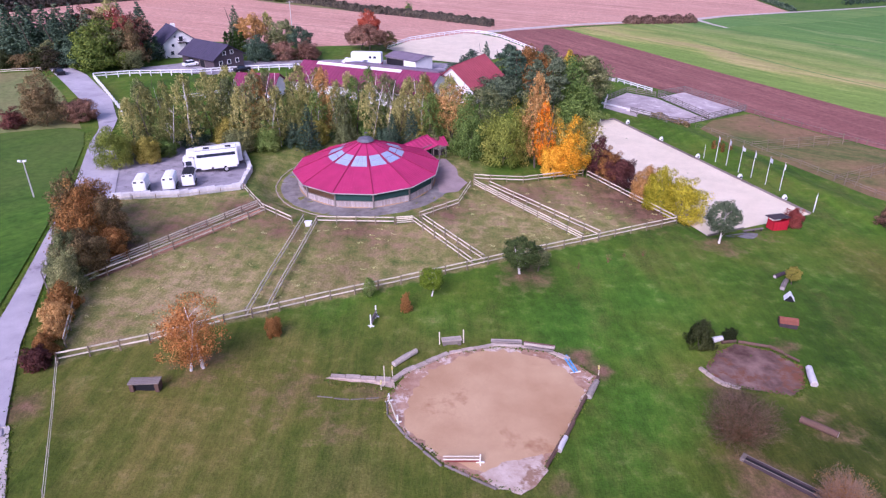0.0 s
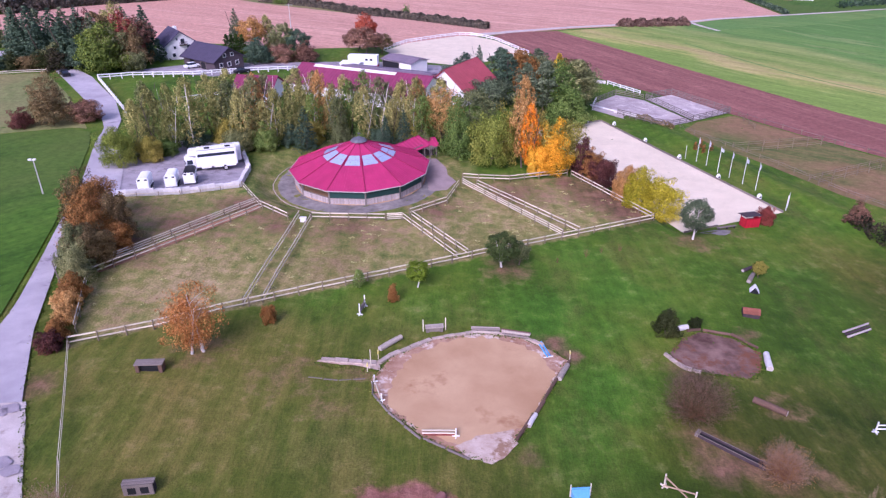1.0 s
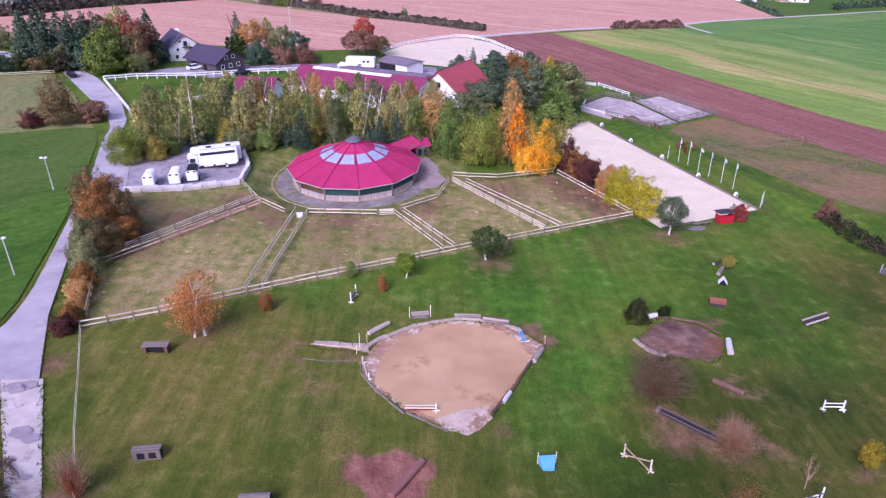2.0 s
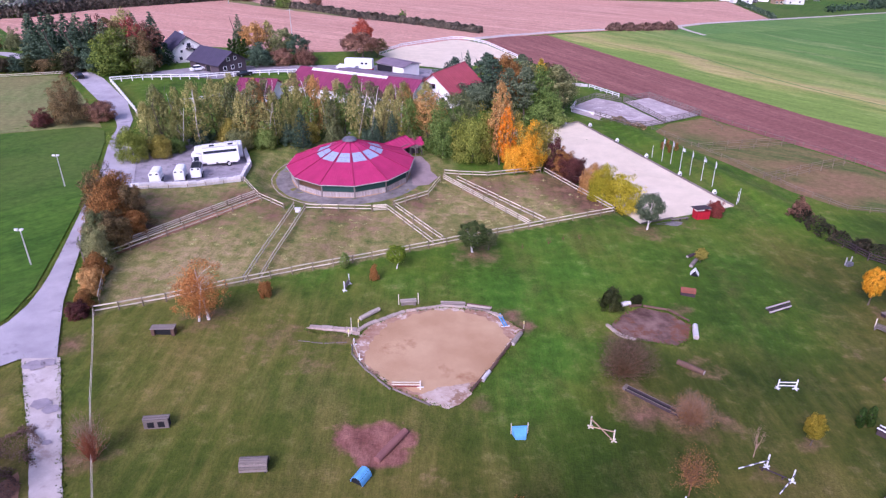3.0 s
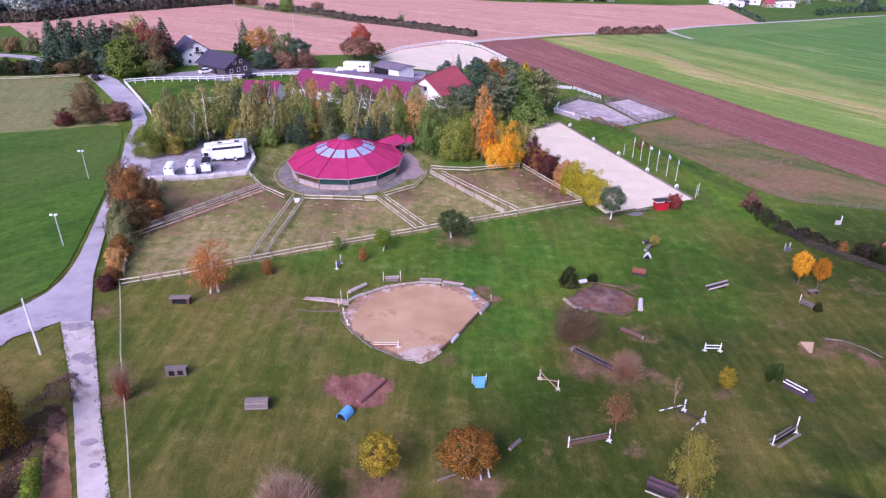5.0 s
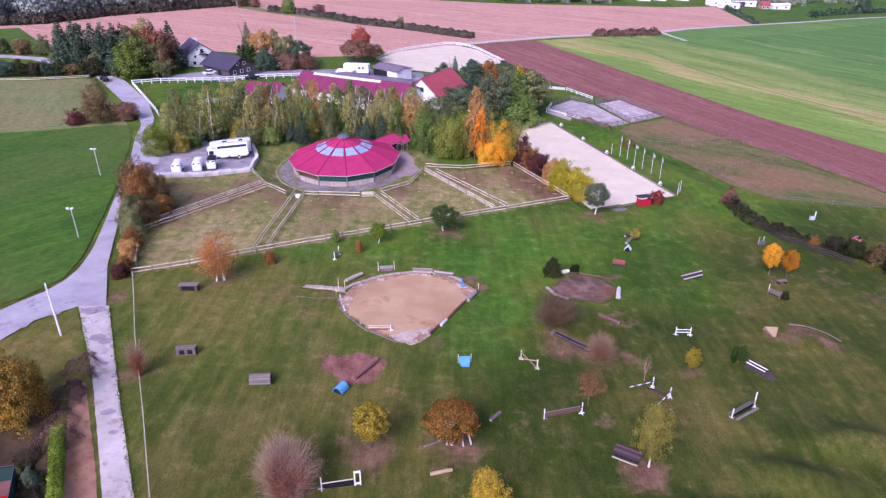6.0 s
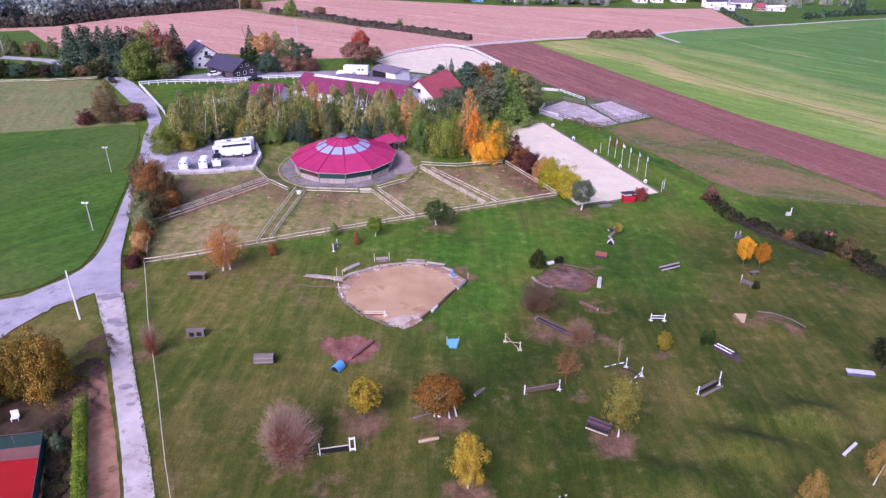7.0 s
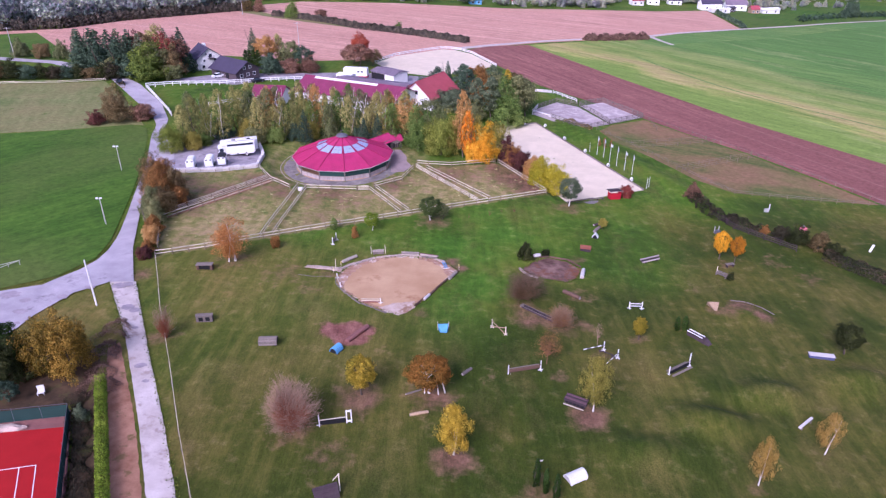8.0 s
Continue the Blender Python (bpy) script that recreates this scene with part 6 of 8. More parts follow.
# ---- the round hall ----
def round_hall():
    hall = thing("round_riding_hall", *HALL, z=HALL_Z, label="open-sided twelve-cornered riding hall with a crimson sheet roof and skylight ring", category="hall")
    R, wall_r, h0, h1 = HALL_R, 11.3, EAVE_Z - HALL_Z, 6.35 - HALL_Z
    phase = radians(9.7 - 90)
    ang = [phase + radians(30) * k for k in range(12)]
    inner = 0.9

    def at(a, r, lift=0.0):
        z = h0 + (h1 - h0) * (R - r) / (R - inner)
        return Vector((r * math.cos(a), r * math.sin(a), z + lift))

    def slab(name, corners, mat, thick, label="", parent=hall):
        bm = B()
        n = (corners[1] - corners[0]).cross(corners[2] - corners[0]).normalized()
        if n.z < 0:
            n = -n
        top = [bm.verts.new(c) for c in corners]
        low = [bm.verts.new(c - n * thick) for c in corners]
        bm.faces.new(top)
        bm.faces.new(low[::-1])
        k = len(corners)
        for i in range(k):
            bm.faces.new((top[i], low[i], low[(i + 1) % k], top[(i + 1) % k]))
        bmesh.ops.recalc_face_normals(bm, faces=bm.faces)
        return part(name, bm, mat, parent, label)

    for k in range(12):
        a, b = ang[k], ang[(k + 1) % 12] if k < 11 else ang[0] + 2 * math.pi
        # lower and upper fields of the roof segment, made of sheet strips with standing ribs
        panel = slab("roof_panel", [at(a, R), at(b, R), at(b, 6.3), at(a, 6.3)], M_ROOF, 0.08, "crimson profiled sheet")
        slab("roof_panel", [at(a, 3.9), at(b, 3.9), at(b, inner), at(a, inner)], M_ROOF, 0.08)
        mid = (a + b) / 2
        side = Vector((-math.sin(mid), math.cos(mid), 0))
        for j in range(-7, 8):
            off = j * 0.42
            r_out = R * math.cos(radians(15))
            r_in = max(6.3 * math.cos(radians(15)), abs(off) / math.tan(radians(15)) + 0.1)
            if r_in < r_out - 0.3:
                def on(r):
                    zz = h0 + (h1 - h0) * (R - r / math.cos(radians(15))) / (R - inner)
                    return Vector((r * math.cos(mid), r * math.sin(mid), zz + 0.02)) + side * off
                bar("rib", panel, M_ROOF, on(r_out), on(r_in), 0.04, 0.03)
        # skylight band: two rows of panes in a white frame
        for r0, r1 in ((6.26, 5.14), (5.06, 3.94)):
            for f0, f1 in ((0.1, 0.36), (0.375, 0.625), (0.64, 0.9)):
                def lerp(r, f):
                    return at(a, r).lerp(at(b, r), f)
                slab("skylight_pane", [lerp(r0, f0), lerp(r0, f1), lerp(r1, f1), lerp(r1, f0)], M_SKYLIGHT, 0.05, "milky skylight pane")
        slab("skylight_frame", [at(a, 6.32, -0.06), at(b, 6.32, -0.06), at(b, 3.88, -0.06), at(a, 3.88, -0.06)], M_ROOF_TRIM, 0.05)
        bm = B()
        rod(bm, at(a, R, 0.03), at(a, inner, 0.03), 0.1, 0.08, 6)
        part("ridge_cap", bm, M_ROOF_TRIM, hall)
        bm = B()
        rod(bm, at(a, R + 0.06, -0.08), at(b, R + 0.06, -0.08), 0.08, 0.08, 6)
        part("gutter", bm, M_GALV, hall)
        # posts, board wall, rail and windbreak
        pa, pb = Vector((wall_r * math.cos(a), wall_r * math.sin(a), 0)), Vector((wall_r * math.cos(b), wall_r * math.sin(b), 0))
        stand("post", hall, M_OLDWOOD, pa.x, pa.y, 0, 0.26, 0.26, h0 - 0.05, math.degrees(a))
        if k != 4:
            n = 22
            for i in range(n):
                p = pa.lerp(pb, (i + 0.5) / n)
                stand("board", hall, M_PLANK, p.x, p.y, 0.04 + 0.04 * ((i * 7) % 3), (pb - pa).length / n - 0.03, 0.04, 0.95 + 0.05 * ((i * 5) % 3), math.degrees(math.atan2((pb - pa).y, (pb - pa).x)))
            bar("wall_rail", hall, M_OLDWOOD, pa + Vector((0, 0, 1.08)), pb + Vector((0, 0, 1.08)), 0.12, 0.1)
            if k not in (9, 10):
                d = (pb - pa).normalized()
                nrm = Vector((d.y, -d.x, 0)) * 0.05
                bar("windbreak", hall, M_NET, pa + nrm + Vector((0, 0, 1.75)), pb + nrm + Vector((0, 0, 1.75)), 0.02, 1.3, label="dark green mesh windbreak")
    bm = B()
    for (z0, r0), (z1, r1) in zip([(h1 - 0.2, 0.85), (h1 + 0.12, 0.85), (h1 + 0.16, 1.45), (h1 + 0.5, 1.1)], [(h1 + 0.12, 0.85), (h1 + 0.16, 1.45), (h1 + 0.5, 1.1), (h1 + 0.85, 0.15)]):
        rod(bm, (0, 0, z0), (0, 0, z1), r0, r1, 12)
    part("cupola", bm, M_GREY, hall, "dark grey ventilation cupola")
    bm = B()
    rod(bm, (0, 0, h1 + 0.8), (0, 0, h1 + 1.7), 0.04, 0.02, 6)
    box(bm, 0.15, 0, h1 + 1.4, 0.5, 0.03, 0.2)
    part("finial", bm, M_GREY, hall)
    bm = B()
    rod(bm, (0, 0, 0.02), (0, 0, 0.06), 11.2, 11.2, 48)
    part("riding_floor", bm, M_PONDSAND, hall)


round_hall()


# ---- gabled buildings ----
def gable_house(name, x, y, turn, length, width, wall_h, ridge_h, wall_mat, roof_mat, label, category="building", over=0.5, openings=(), z=None, sheets=0, ridge_light=False, low_mat=None):
    """Building with its ridge along local x; openings: (side, along, up, w, h, kind)."""
    if z is None:
        z = gz(x, y)
    b = thing(name, x, y, z=z, turn=turn, label=label, category=category)
    L, W = length / 2, width / 2
    bm = B()
    prism(bm, [(-W, -1.0), (W, -1.0), (W, wall_h), (0, ridge_h - 0.12), (-W, wall_h)], -L, L)
    part("wall", bm, wall_mat, b)
    slope = math.atan2(ridge_h - wall_h, W)
    run = (W + over) / math.cos(slope)
    for s in (-1, 1):
        bm = B()
        m = Matrix.Translation((0, s * (W + over) / 2, ridge_h - math.tan(slope) * (W + over) / 2 + 0.05)) @ Matrix.Rotation(-s * slope, 4, "X")
        n = int((length + 2 * over) / 0.9)
        outline = [(-L - over, -0.07)]
        for i in range(n):
            xa = -L - over + i * (length + 2 * over) / n
            outline += [(xa, 0.07), (xa + 0.35, 0.07), (xa + 0.4, 0.13), (xa + 0.5, 0.13), (xa + 0.55, 0.07)]
        outline += [(L + over, 0.07), (L + over, -0.07)]
        prism(bm, outline, -run / 2, run / 2)
        bmesh.ops.transform(bm, matrix=m @ Matrix.Rotation(radians(90), 4, "Z") @ Matrix.Diagonal((1, -1, 1, 1)), verts=bm.verts)
        bmesh.ops.recalc_face_normals(bm, faces=bm.faces)
        roof = part("roof", bm, roof_mat, b)
        if ridge_light:
            bm = B()
            box(bm, 0, 0, 0.12, length * 0.64, 1.0, 0.1, m=Matrix.Translation((-length * 0.075, s * 0.55, ridge_h - 0.55 * math.tan(slope) + 0.06)) @ Matrix.Rotation(-s * slope, 4, "X"))
            part("roof_light", bm, M_WHITE, roof, "white ridge skylight strip")
    bm = B()
    rod(bm, (-L - over, 0, ridge_h + 0.1), (L + over, 0, ridge_h + 0.1), 0.14, 0.14, 6)
    part("ridge_cap", bm, roof_mat, b)
    for side, along, up, w, h, kind in openings:
        if side in ("front", "back"):
            s = -1 if side == "front" else 1
            m = Matrix.Translation((along, s * (W + 0.03), up)) @ Matrix.Rotation(radians(0 if s < 0 else 180), 4, "Z")
        else:
            s = 1 if side == "end" else -1
            m = Matrix.Translation((s * (L + 0.03), along, up)) @ Matrix.Rotation(radians(90 * s), 4, "Z")
        bm = B()
        for cx, cz, sx, sz in ((0, h / 2, w + 0.2, 0.12), (0, -h / 2, w + 0.2, 0.12), (-w / 2, 0, 0.12, h), (w / 2, 0, 0.12, h)):
            box(bm, cx, 0, cz, sx, 0.14, sz)
        win = part("window" if kind == "window" else "door", bm, M_WHITE if kind == "window" else M_OLDWOOD, b, m=m)
        bm = B()
        box(bm, 0, 0.02, 0, w - 0.1, 0.06, h - 0.1)
        # dark kind: a black slab paints the shaded inside of an open doorway
        part("pane" if kind == "window" else "door_leaf", bm, M_PANE if kind == "window" else (M_BLACK if kind == "dark" else M_BROWNWOOD), win)
    return b


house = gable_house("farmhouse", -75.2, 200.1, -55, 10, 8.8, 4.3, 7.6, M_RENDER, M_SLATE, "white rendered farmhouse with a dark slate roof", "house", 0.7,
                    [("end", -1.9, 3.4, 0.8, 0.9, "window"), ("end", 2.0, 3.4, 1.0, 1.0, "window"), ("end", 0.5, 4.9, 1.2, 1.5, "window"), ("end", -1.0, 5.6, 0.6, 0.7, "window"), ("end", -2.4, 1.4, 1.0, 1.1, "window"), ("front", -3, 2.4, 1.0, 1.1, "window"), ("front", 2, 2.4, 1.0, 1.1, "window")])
bm = B()
box(bm, 5.5, 0.5, 4.0, 1.0, 2.2, 0.14)
for i in range(9):
    box(bm, 5.97, -0.55 + i * 0.26, 4.45, 0.05, 0.06, 0.85)
box(bm, 5.97, 0.5, 4.88, 0.1, 2.2, 0.08)
part("balcony", bm, M_DARKWOOD, house, "dark wooden balcony on the gable")
bm = B()
box(bm, -2.6, 0.9, 7.2, 1.5, 0.9, 1.5)
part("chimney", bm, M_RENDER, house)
gable_house("timber_barn", -61.6, 189.2, -38, 14, 9.4, 3.0, 5.8, M_TIMBER, M_SLATE, "dark timber barn with a slate roof and white window frames", "barn", 0.8,
            [("end", -2.6, 1.5, 1.0, 1.1, "window"), ("end", 0, 1.5, 1.0, 1.1, "window"), ("end", 2.6, 1.5, 1.0, 1.1, "window"), ("end", -1.2, 3.9, 0.9, 0.9, "window"), ("end", 1.2, 3.9, 0.9, 0.9, "window"), ("front", -3, 1.2, 2.6, 2.2, "dark"), ("front", 2, 1.2, 2.2, 2.0, "dark")])
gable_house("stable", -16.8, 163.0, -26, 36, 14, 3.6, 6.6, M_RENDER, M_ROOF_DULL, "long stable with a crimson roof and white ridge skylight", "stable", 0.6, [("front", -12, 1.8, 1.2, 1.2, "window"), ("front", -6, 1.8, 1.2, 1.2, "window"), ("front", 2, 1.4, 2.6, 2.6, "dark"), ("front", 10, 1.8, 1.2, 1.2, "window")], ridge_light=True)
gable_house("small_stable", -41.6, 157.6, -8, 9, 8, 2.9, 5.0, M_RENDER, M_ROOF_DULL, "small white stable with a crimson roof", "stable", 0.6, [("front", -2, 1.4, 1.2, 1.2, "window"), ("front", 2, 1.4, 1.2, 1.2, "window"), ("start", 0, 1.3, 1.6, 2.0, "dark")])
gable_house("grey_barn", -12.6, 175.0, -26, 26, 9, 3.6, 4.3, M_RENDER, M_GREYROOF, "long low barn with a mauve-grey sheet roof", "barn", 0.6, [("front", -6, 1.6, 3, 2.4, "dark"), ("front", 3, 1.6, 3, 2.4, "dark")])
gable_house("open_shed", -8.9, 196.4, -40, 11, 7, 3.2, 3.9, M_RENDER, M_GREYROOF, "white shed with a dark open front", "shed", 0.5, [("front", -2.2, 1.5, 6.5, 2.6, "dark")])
van = thing("farm_van", -20.8, 196.6, turn=-8, label="long white horse van with a red lower band in the yard", category="van")
bm = B()
box(bm, 0, 0, 2.35, 8.6, 2.5, 2.9, bevel=0.15)
part("body", bm, M_VEHICLE, van)
bm = B()
box(bm, 2.6, 0, 0.75, 3.4, 2.52, 0.5)
part("skirt", bm, M_REDPAINT, van, "red lower band")
for wx in (-0.4, 0.9):
    bm = B()
    box(bm, wx + 1.6, -1.26, 2.6, 0.8, 0.04, 0.6)
    part("window", bm, M_PANE, van)
for wx in (-3.0, 2.9):
    for sy in (-1, 1):
        bm = B()
        rod(bm, (wx, sy * 1.1 - 0.14, 0.48), (wx, sy * 1.1 + 0.14, 0.48), 0.48, 0.48, 16)
        part("wheel", bm, M_RUBBER, van)
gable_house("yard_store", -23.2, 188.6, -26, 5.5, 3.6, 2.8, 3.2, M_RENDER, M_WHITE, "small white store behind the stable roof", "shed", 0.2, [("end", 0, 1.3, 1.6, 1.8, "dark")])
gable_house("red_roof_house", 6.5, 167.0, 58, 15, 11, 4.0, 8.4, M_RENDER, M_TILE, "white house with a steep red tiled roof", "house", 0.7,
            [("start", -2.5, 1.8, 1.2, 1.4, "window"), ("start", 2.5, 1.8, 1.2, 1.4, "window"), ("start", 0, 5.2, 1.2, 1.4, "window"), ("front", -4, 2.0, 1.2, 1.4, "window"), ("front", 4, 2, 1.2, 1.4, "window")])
gable_house("hall_annex", -4.9, 117.0, 53, 6.6, 4.2, 2.2, 3.3, M_TIMBER, M_ROOF, "crimson-roofed passage joined to the round hall", "annex", 0.5, [("end", 0, 1.2, 2.4, 2.2, "dark"), ("front", 1, 1.3, 2.4, 2.2, "dark")], z=HALL_Z)
gable_house("hall_annex", -1.6, 121.0, 25, 3.4, 3.2, 2.1, 2.9, M_TIMBER, M_ROOF, "crimson-roofed shed beyond the round hall", "annex", 0.5, z=HALL_Z - 0.6)
porch = thing("porch_frame", -0.4, 117.4, z=HALL_Z, turn=50, scale=0.72, label="pale timber porch frame with a flat top", category="porch")
for px, py in ((-1.3, -0.9), (1.3, -0.9), (-1.3, 0.9), (1.3, 0.9)):
    stand("post", porch, M_OLDWOOD, px, py, 0, 0.16, 0.16, 2.4)
bar("beam", porch, M_OLDWOOD, (-1.5, -0.9, 2.48), (1.5, -0.9, 2.48), 0.16, 0.18)
bar("beam", porch, M_OLDWOOD, (-1.5, 0.9, 2.48), (1.5, 0.9, 2.48), 0.16, 0.18)
for i in range(5):
    bar("slat", porch, M_OLDWOOD, (-1.3 + i * 0.65, -1.1, 2.62), (-1.3 + i * 0.65, 1.1, 2.62), 0.12, 0.1)
# village far off
for i, (x, y, turn, l, w, wh, rh, wm, rm, lab) in enumerate([
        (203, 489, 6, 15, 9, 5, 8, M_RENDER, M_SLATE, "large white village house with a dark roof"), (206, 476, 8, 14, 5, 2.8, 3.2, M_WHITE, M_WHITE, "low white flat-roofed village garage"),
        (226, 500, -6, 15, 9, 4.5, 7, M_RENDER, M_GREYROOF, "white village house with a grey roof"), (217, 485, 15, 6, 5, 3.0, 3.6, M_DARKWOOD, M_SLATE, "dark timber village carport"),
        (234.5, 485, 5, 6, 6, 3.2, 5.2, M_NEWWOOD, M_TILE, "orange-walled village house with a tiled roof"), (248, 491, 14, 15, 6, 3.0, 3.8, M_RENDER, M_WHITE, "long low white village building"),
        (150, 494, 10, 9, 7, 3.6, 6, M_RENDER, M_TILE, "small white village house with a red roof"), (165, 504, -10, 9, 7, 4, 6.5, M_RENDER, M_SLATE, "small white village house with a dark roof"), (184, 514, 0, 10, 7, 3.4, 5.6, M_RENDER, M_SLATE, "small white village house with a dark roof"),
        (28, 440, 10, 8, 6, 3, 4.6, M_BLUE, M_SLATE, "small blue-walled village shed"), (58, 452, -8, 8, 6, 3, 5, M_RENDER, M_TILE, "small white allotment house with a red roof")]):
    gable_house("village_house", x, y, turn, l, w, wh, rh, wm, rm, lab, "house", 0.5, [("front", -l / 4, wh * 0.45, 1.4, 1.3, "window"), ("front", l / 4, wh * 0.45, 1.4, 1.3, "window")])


# ---- vehicles ----
def wheel(parent, x, y, r, w=0.28, name="wheel"):
    bm = B()
    rod(bm, (x, y - w / 2, r), (x, y + w / 2, r), r, r, 18)
    wh = part(name, bm, M_RUBBER, parent)
    bm = B()
    rod(bm, (x, y - w / 2 - 0.02, r), (x, y + w / 2 + 0.02, r), r * 0.55, r * 0.55, 14)
    part("rim", bm, M_GALV, wh)


def horse_lorry():
    v = thing("horse_lorry", -37.1, 107.0, turn=18, label="large white horse lorry with a dark window band", category="lorry")
    bm = B()
    box(bm, 0.25, 0, 2.45, 6.7, 2.5, 2.9, bevel=0.15)
    part("body", bm, M_VEHICLE, v)
    bm = B()
    box(bm, -3.6, 0, 3.45, 1.4, 2.4, 0.9, bevel=0.2)
    part("overcab", bm, M_VEHICLE, v)
    bm = B()
    prism(bm, [(-1.15, 0.6), (1.15, 0.6), (1.15, 2.9), (-1.15, 2.9)], -5.0, -3.1)
    bmesh.ops.bevel(bm, geom=bm.edges[:], offset=0.22, segments=2, affect="EDGES")
    part("cab", bm, M_VEHICLE, v)
    bm = B()
    box(bm, -4.98, 0, 2.1, 0.06, 2.0, 0.85)
    part("windscreen", bm, M_PANE, v)
    for s in (-1, 1):
        bm = B()
        box(bm, -4.15, s * 1.15, 2.1, 0.9, 0.06, 0.75)
        part("side_window", bm, M_PANE, v)
        bm = B()
        box(bm, 0.2, s * 1.255, 3.1, 6.0, 0.04, 0.5)
        part("window_band", bm, M_PANE, v, "long dark tinted window band")
        for x in (-4.1, 1.5):
            wheel(v, x, s * 1.05, 0.5)
        for x in (-1.6, 0.4, 2.4):
            bm = B()
            box(bm, x, s * 1.262, 1.4, 1.6, 0.02, 1.2)
            part("locker", bm, M_VEHICLE, v)
    for x in (-1.2, 2.2):
        bm = B()
        box(bm, x, 0, 3.97, 0.9, 0.7, 0.14, bevel=0.04)
        part("roof_hatch", bm, M_BLACK, v)
    bm = B()
    box(bm, -5.02, 0, 0.8, 0.2, 2.3, 0.45, bevel=0.05)
    part("bumper", bm, M_GREY, v)
    for s in (-1, 1):
        bm = B()
        box(bm, -5.04, s * 0.85, 1.15, 0.08, 0.4, 0.22)
        part("headlight", bm, M_PANE, v)
        bm = B()
        box(bm, -4.9, s * 1.38, 2.2, 0.12, 0.22, 0.5)
        part("mirror", bm, M_BLACK, v)
    for s in (-1, 1):
        bm = B()
        box(bm, 0.2, s * 1.12, 3.95, 6.3, 0.12, 0.1)
        part("roof_rail", bm, M_GALV, v)


def box_trailer(x, y, turn, label):
    t = thing("box_trailer", x, y, turn=turn, label=label, category="trailer")
    bm = B()
    box(bm, 0, 0, 1.95, 3.4, 1.9, 2.8, bevel=0.14)
    part("body", bm, M_VEHICLE, t)
    bm = B()
    box(bm, -1.71, 0, 1.8, 0.04, 1.6, 2.1)
    part("ramp", bm, M_WHITE, t)
    bm = B()
    rod(bm, (1.6, 0.3, 0.5), (2.5, 0, 0.5), 0.06)
    rod(bm, (1.6, -0.3, 0.5), (2.5, 0, 0.5), 0.06)
    part("drawbar", bm, M_GALV, t)
    for sy in (-1, 1):
        for wx in (-0.4, 0.45):
            wheel(t, wx, sy * 1.0, 0.36, 0.22)


horse_lorry()
box_trailer(-35.6, 110.9, 18, "tall white box trailer parked behind the lorry")


def horse_trailer(x, y, turn, roof_mat, label, body_mat=None):
    t = thing("horse_trailer", x, y, turn=turn, label=label, category="trailer", group="parked horse trailers")
    body_mat = body_mat or M_VEHICLE
    bm = B()
    prism(bm, [(-0.9, 0.45), (0.9, 0.45), (0.9, 2.0), (0.7, 2.25), (-0.7, 2.25), (-0.9, 2.0)], -1.4, 1.5)
    part("body", bm, body_mat, t)
    bm = B()
    prism(bm, [(-0.93, 1.98), (0.93, 1.98), (0.72, 2.3), (0.35, 2.42), (-0.35, 2.42), (-0.72, 2.3)], -1.35, 1.75)
    part("roof", bm, roof_mat, t)
    bm = B()
    prism(bm, [(-0.85, 0.5), (0.85, 0.5), (0.8, 1.9), (-0.8, 1.9)], 1.5, 1.9)
    part("nose", bm, body_mat, t)
    bm = B()
    box(bm, -1.43, 0, 1.2, 0.05, 1.6, 1.4)
    part("ramp", bm, M_VEHICLE, t)
    bm = B()
    box(bm, 1.91, 0, 1.5, 0.04, 1.1, 0.35)
    part("window", bm, M_PANE, t)
    for wy in (-0.5, 0.5):
        bm = B()
        box(bm, -1.42, wy, 1.98, 0.06, 0.42, 0.34)
        part("rear_opening", bm, M_BLACK, t)
    for sy in (-1, 1):
        bm = B()
        box(bm, 0.1, sy * 0.915, 1.15, 2.5, 0.03, 0.1)
        part("side_trim", bm, M_GALV, t)
    bm = B()
    rod(bm, (1.5, 0.35, 0.45), (2.9, 0, 0.45), 0.05)
    rod(bm, (1.5, -0.35, 0.45), (2.9, 0, 0.45), 0.05)
    part("drawbar", bm, M_GALV, t)
    for s in (-1, 1):
        for wx in (-0.35, 0.4):
            wheel(t, wx, s * 0.95, 0.32, 0.2)
        bm = B()
        box(bm, 0, s * 0.98, 0.7, 1.7, 0.26, 0.08)
        part("mudguard", bm, M_BLACK, t)


horse_trailer(-45.2, 96.4, 100, M_VEHICLE, "white horse trailer with a rounded roof")
horse_trailer(-41.6, 98.2, 100, M_VEHICLE, "plain white horse trailer")
horse_trailer(-39.3, 100.0, 102, M_BLACK, "white horse trailer with a black roof")


def car(x, y, turn, mat, label):
    c = thing("car", x, y, turn=turn, label=label, category="car", z=gz(x, y) + 0.1)
    bm = B()
    prism(bm, [(-0.85, 0.3), (0.85, 0.3), (0.87, 0.8), (0.8, 0.95), (-0.8, 0.95), (-0.87, 0.8)], -2.1, 2.1)
    part("body", bm, mat, c)
    bm = B()
    r = bmesh.ops.create_cube(bm, size=1, matrix=Matrix.Translation((-0.2, 0, 1.2)) @ Matrix.Diagonal((2.4, 1.5, 0.55, 1)))
    for vtx in r["verts"]:
        if vtx.co.z > 1.2:
            vtx.co.x = -0.2 + (vtx.co.x + 0.2) * 0.65
            vtx.co.y *= 0.82
    part("cabin", bm, M_PANE, c)
    bm = B()
    box(bm, -0.2, 0, 1.49, 1.6, 1.25, 0.05)
    part("roof", bm, mat, c)
    for wx in (-1.3, 1.3):
        for s in (-1, 1):
            wheel(c, wx, s * 0.8, 0.31, 0.2)


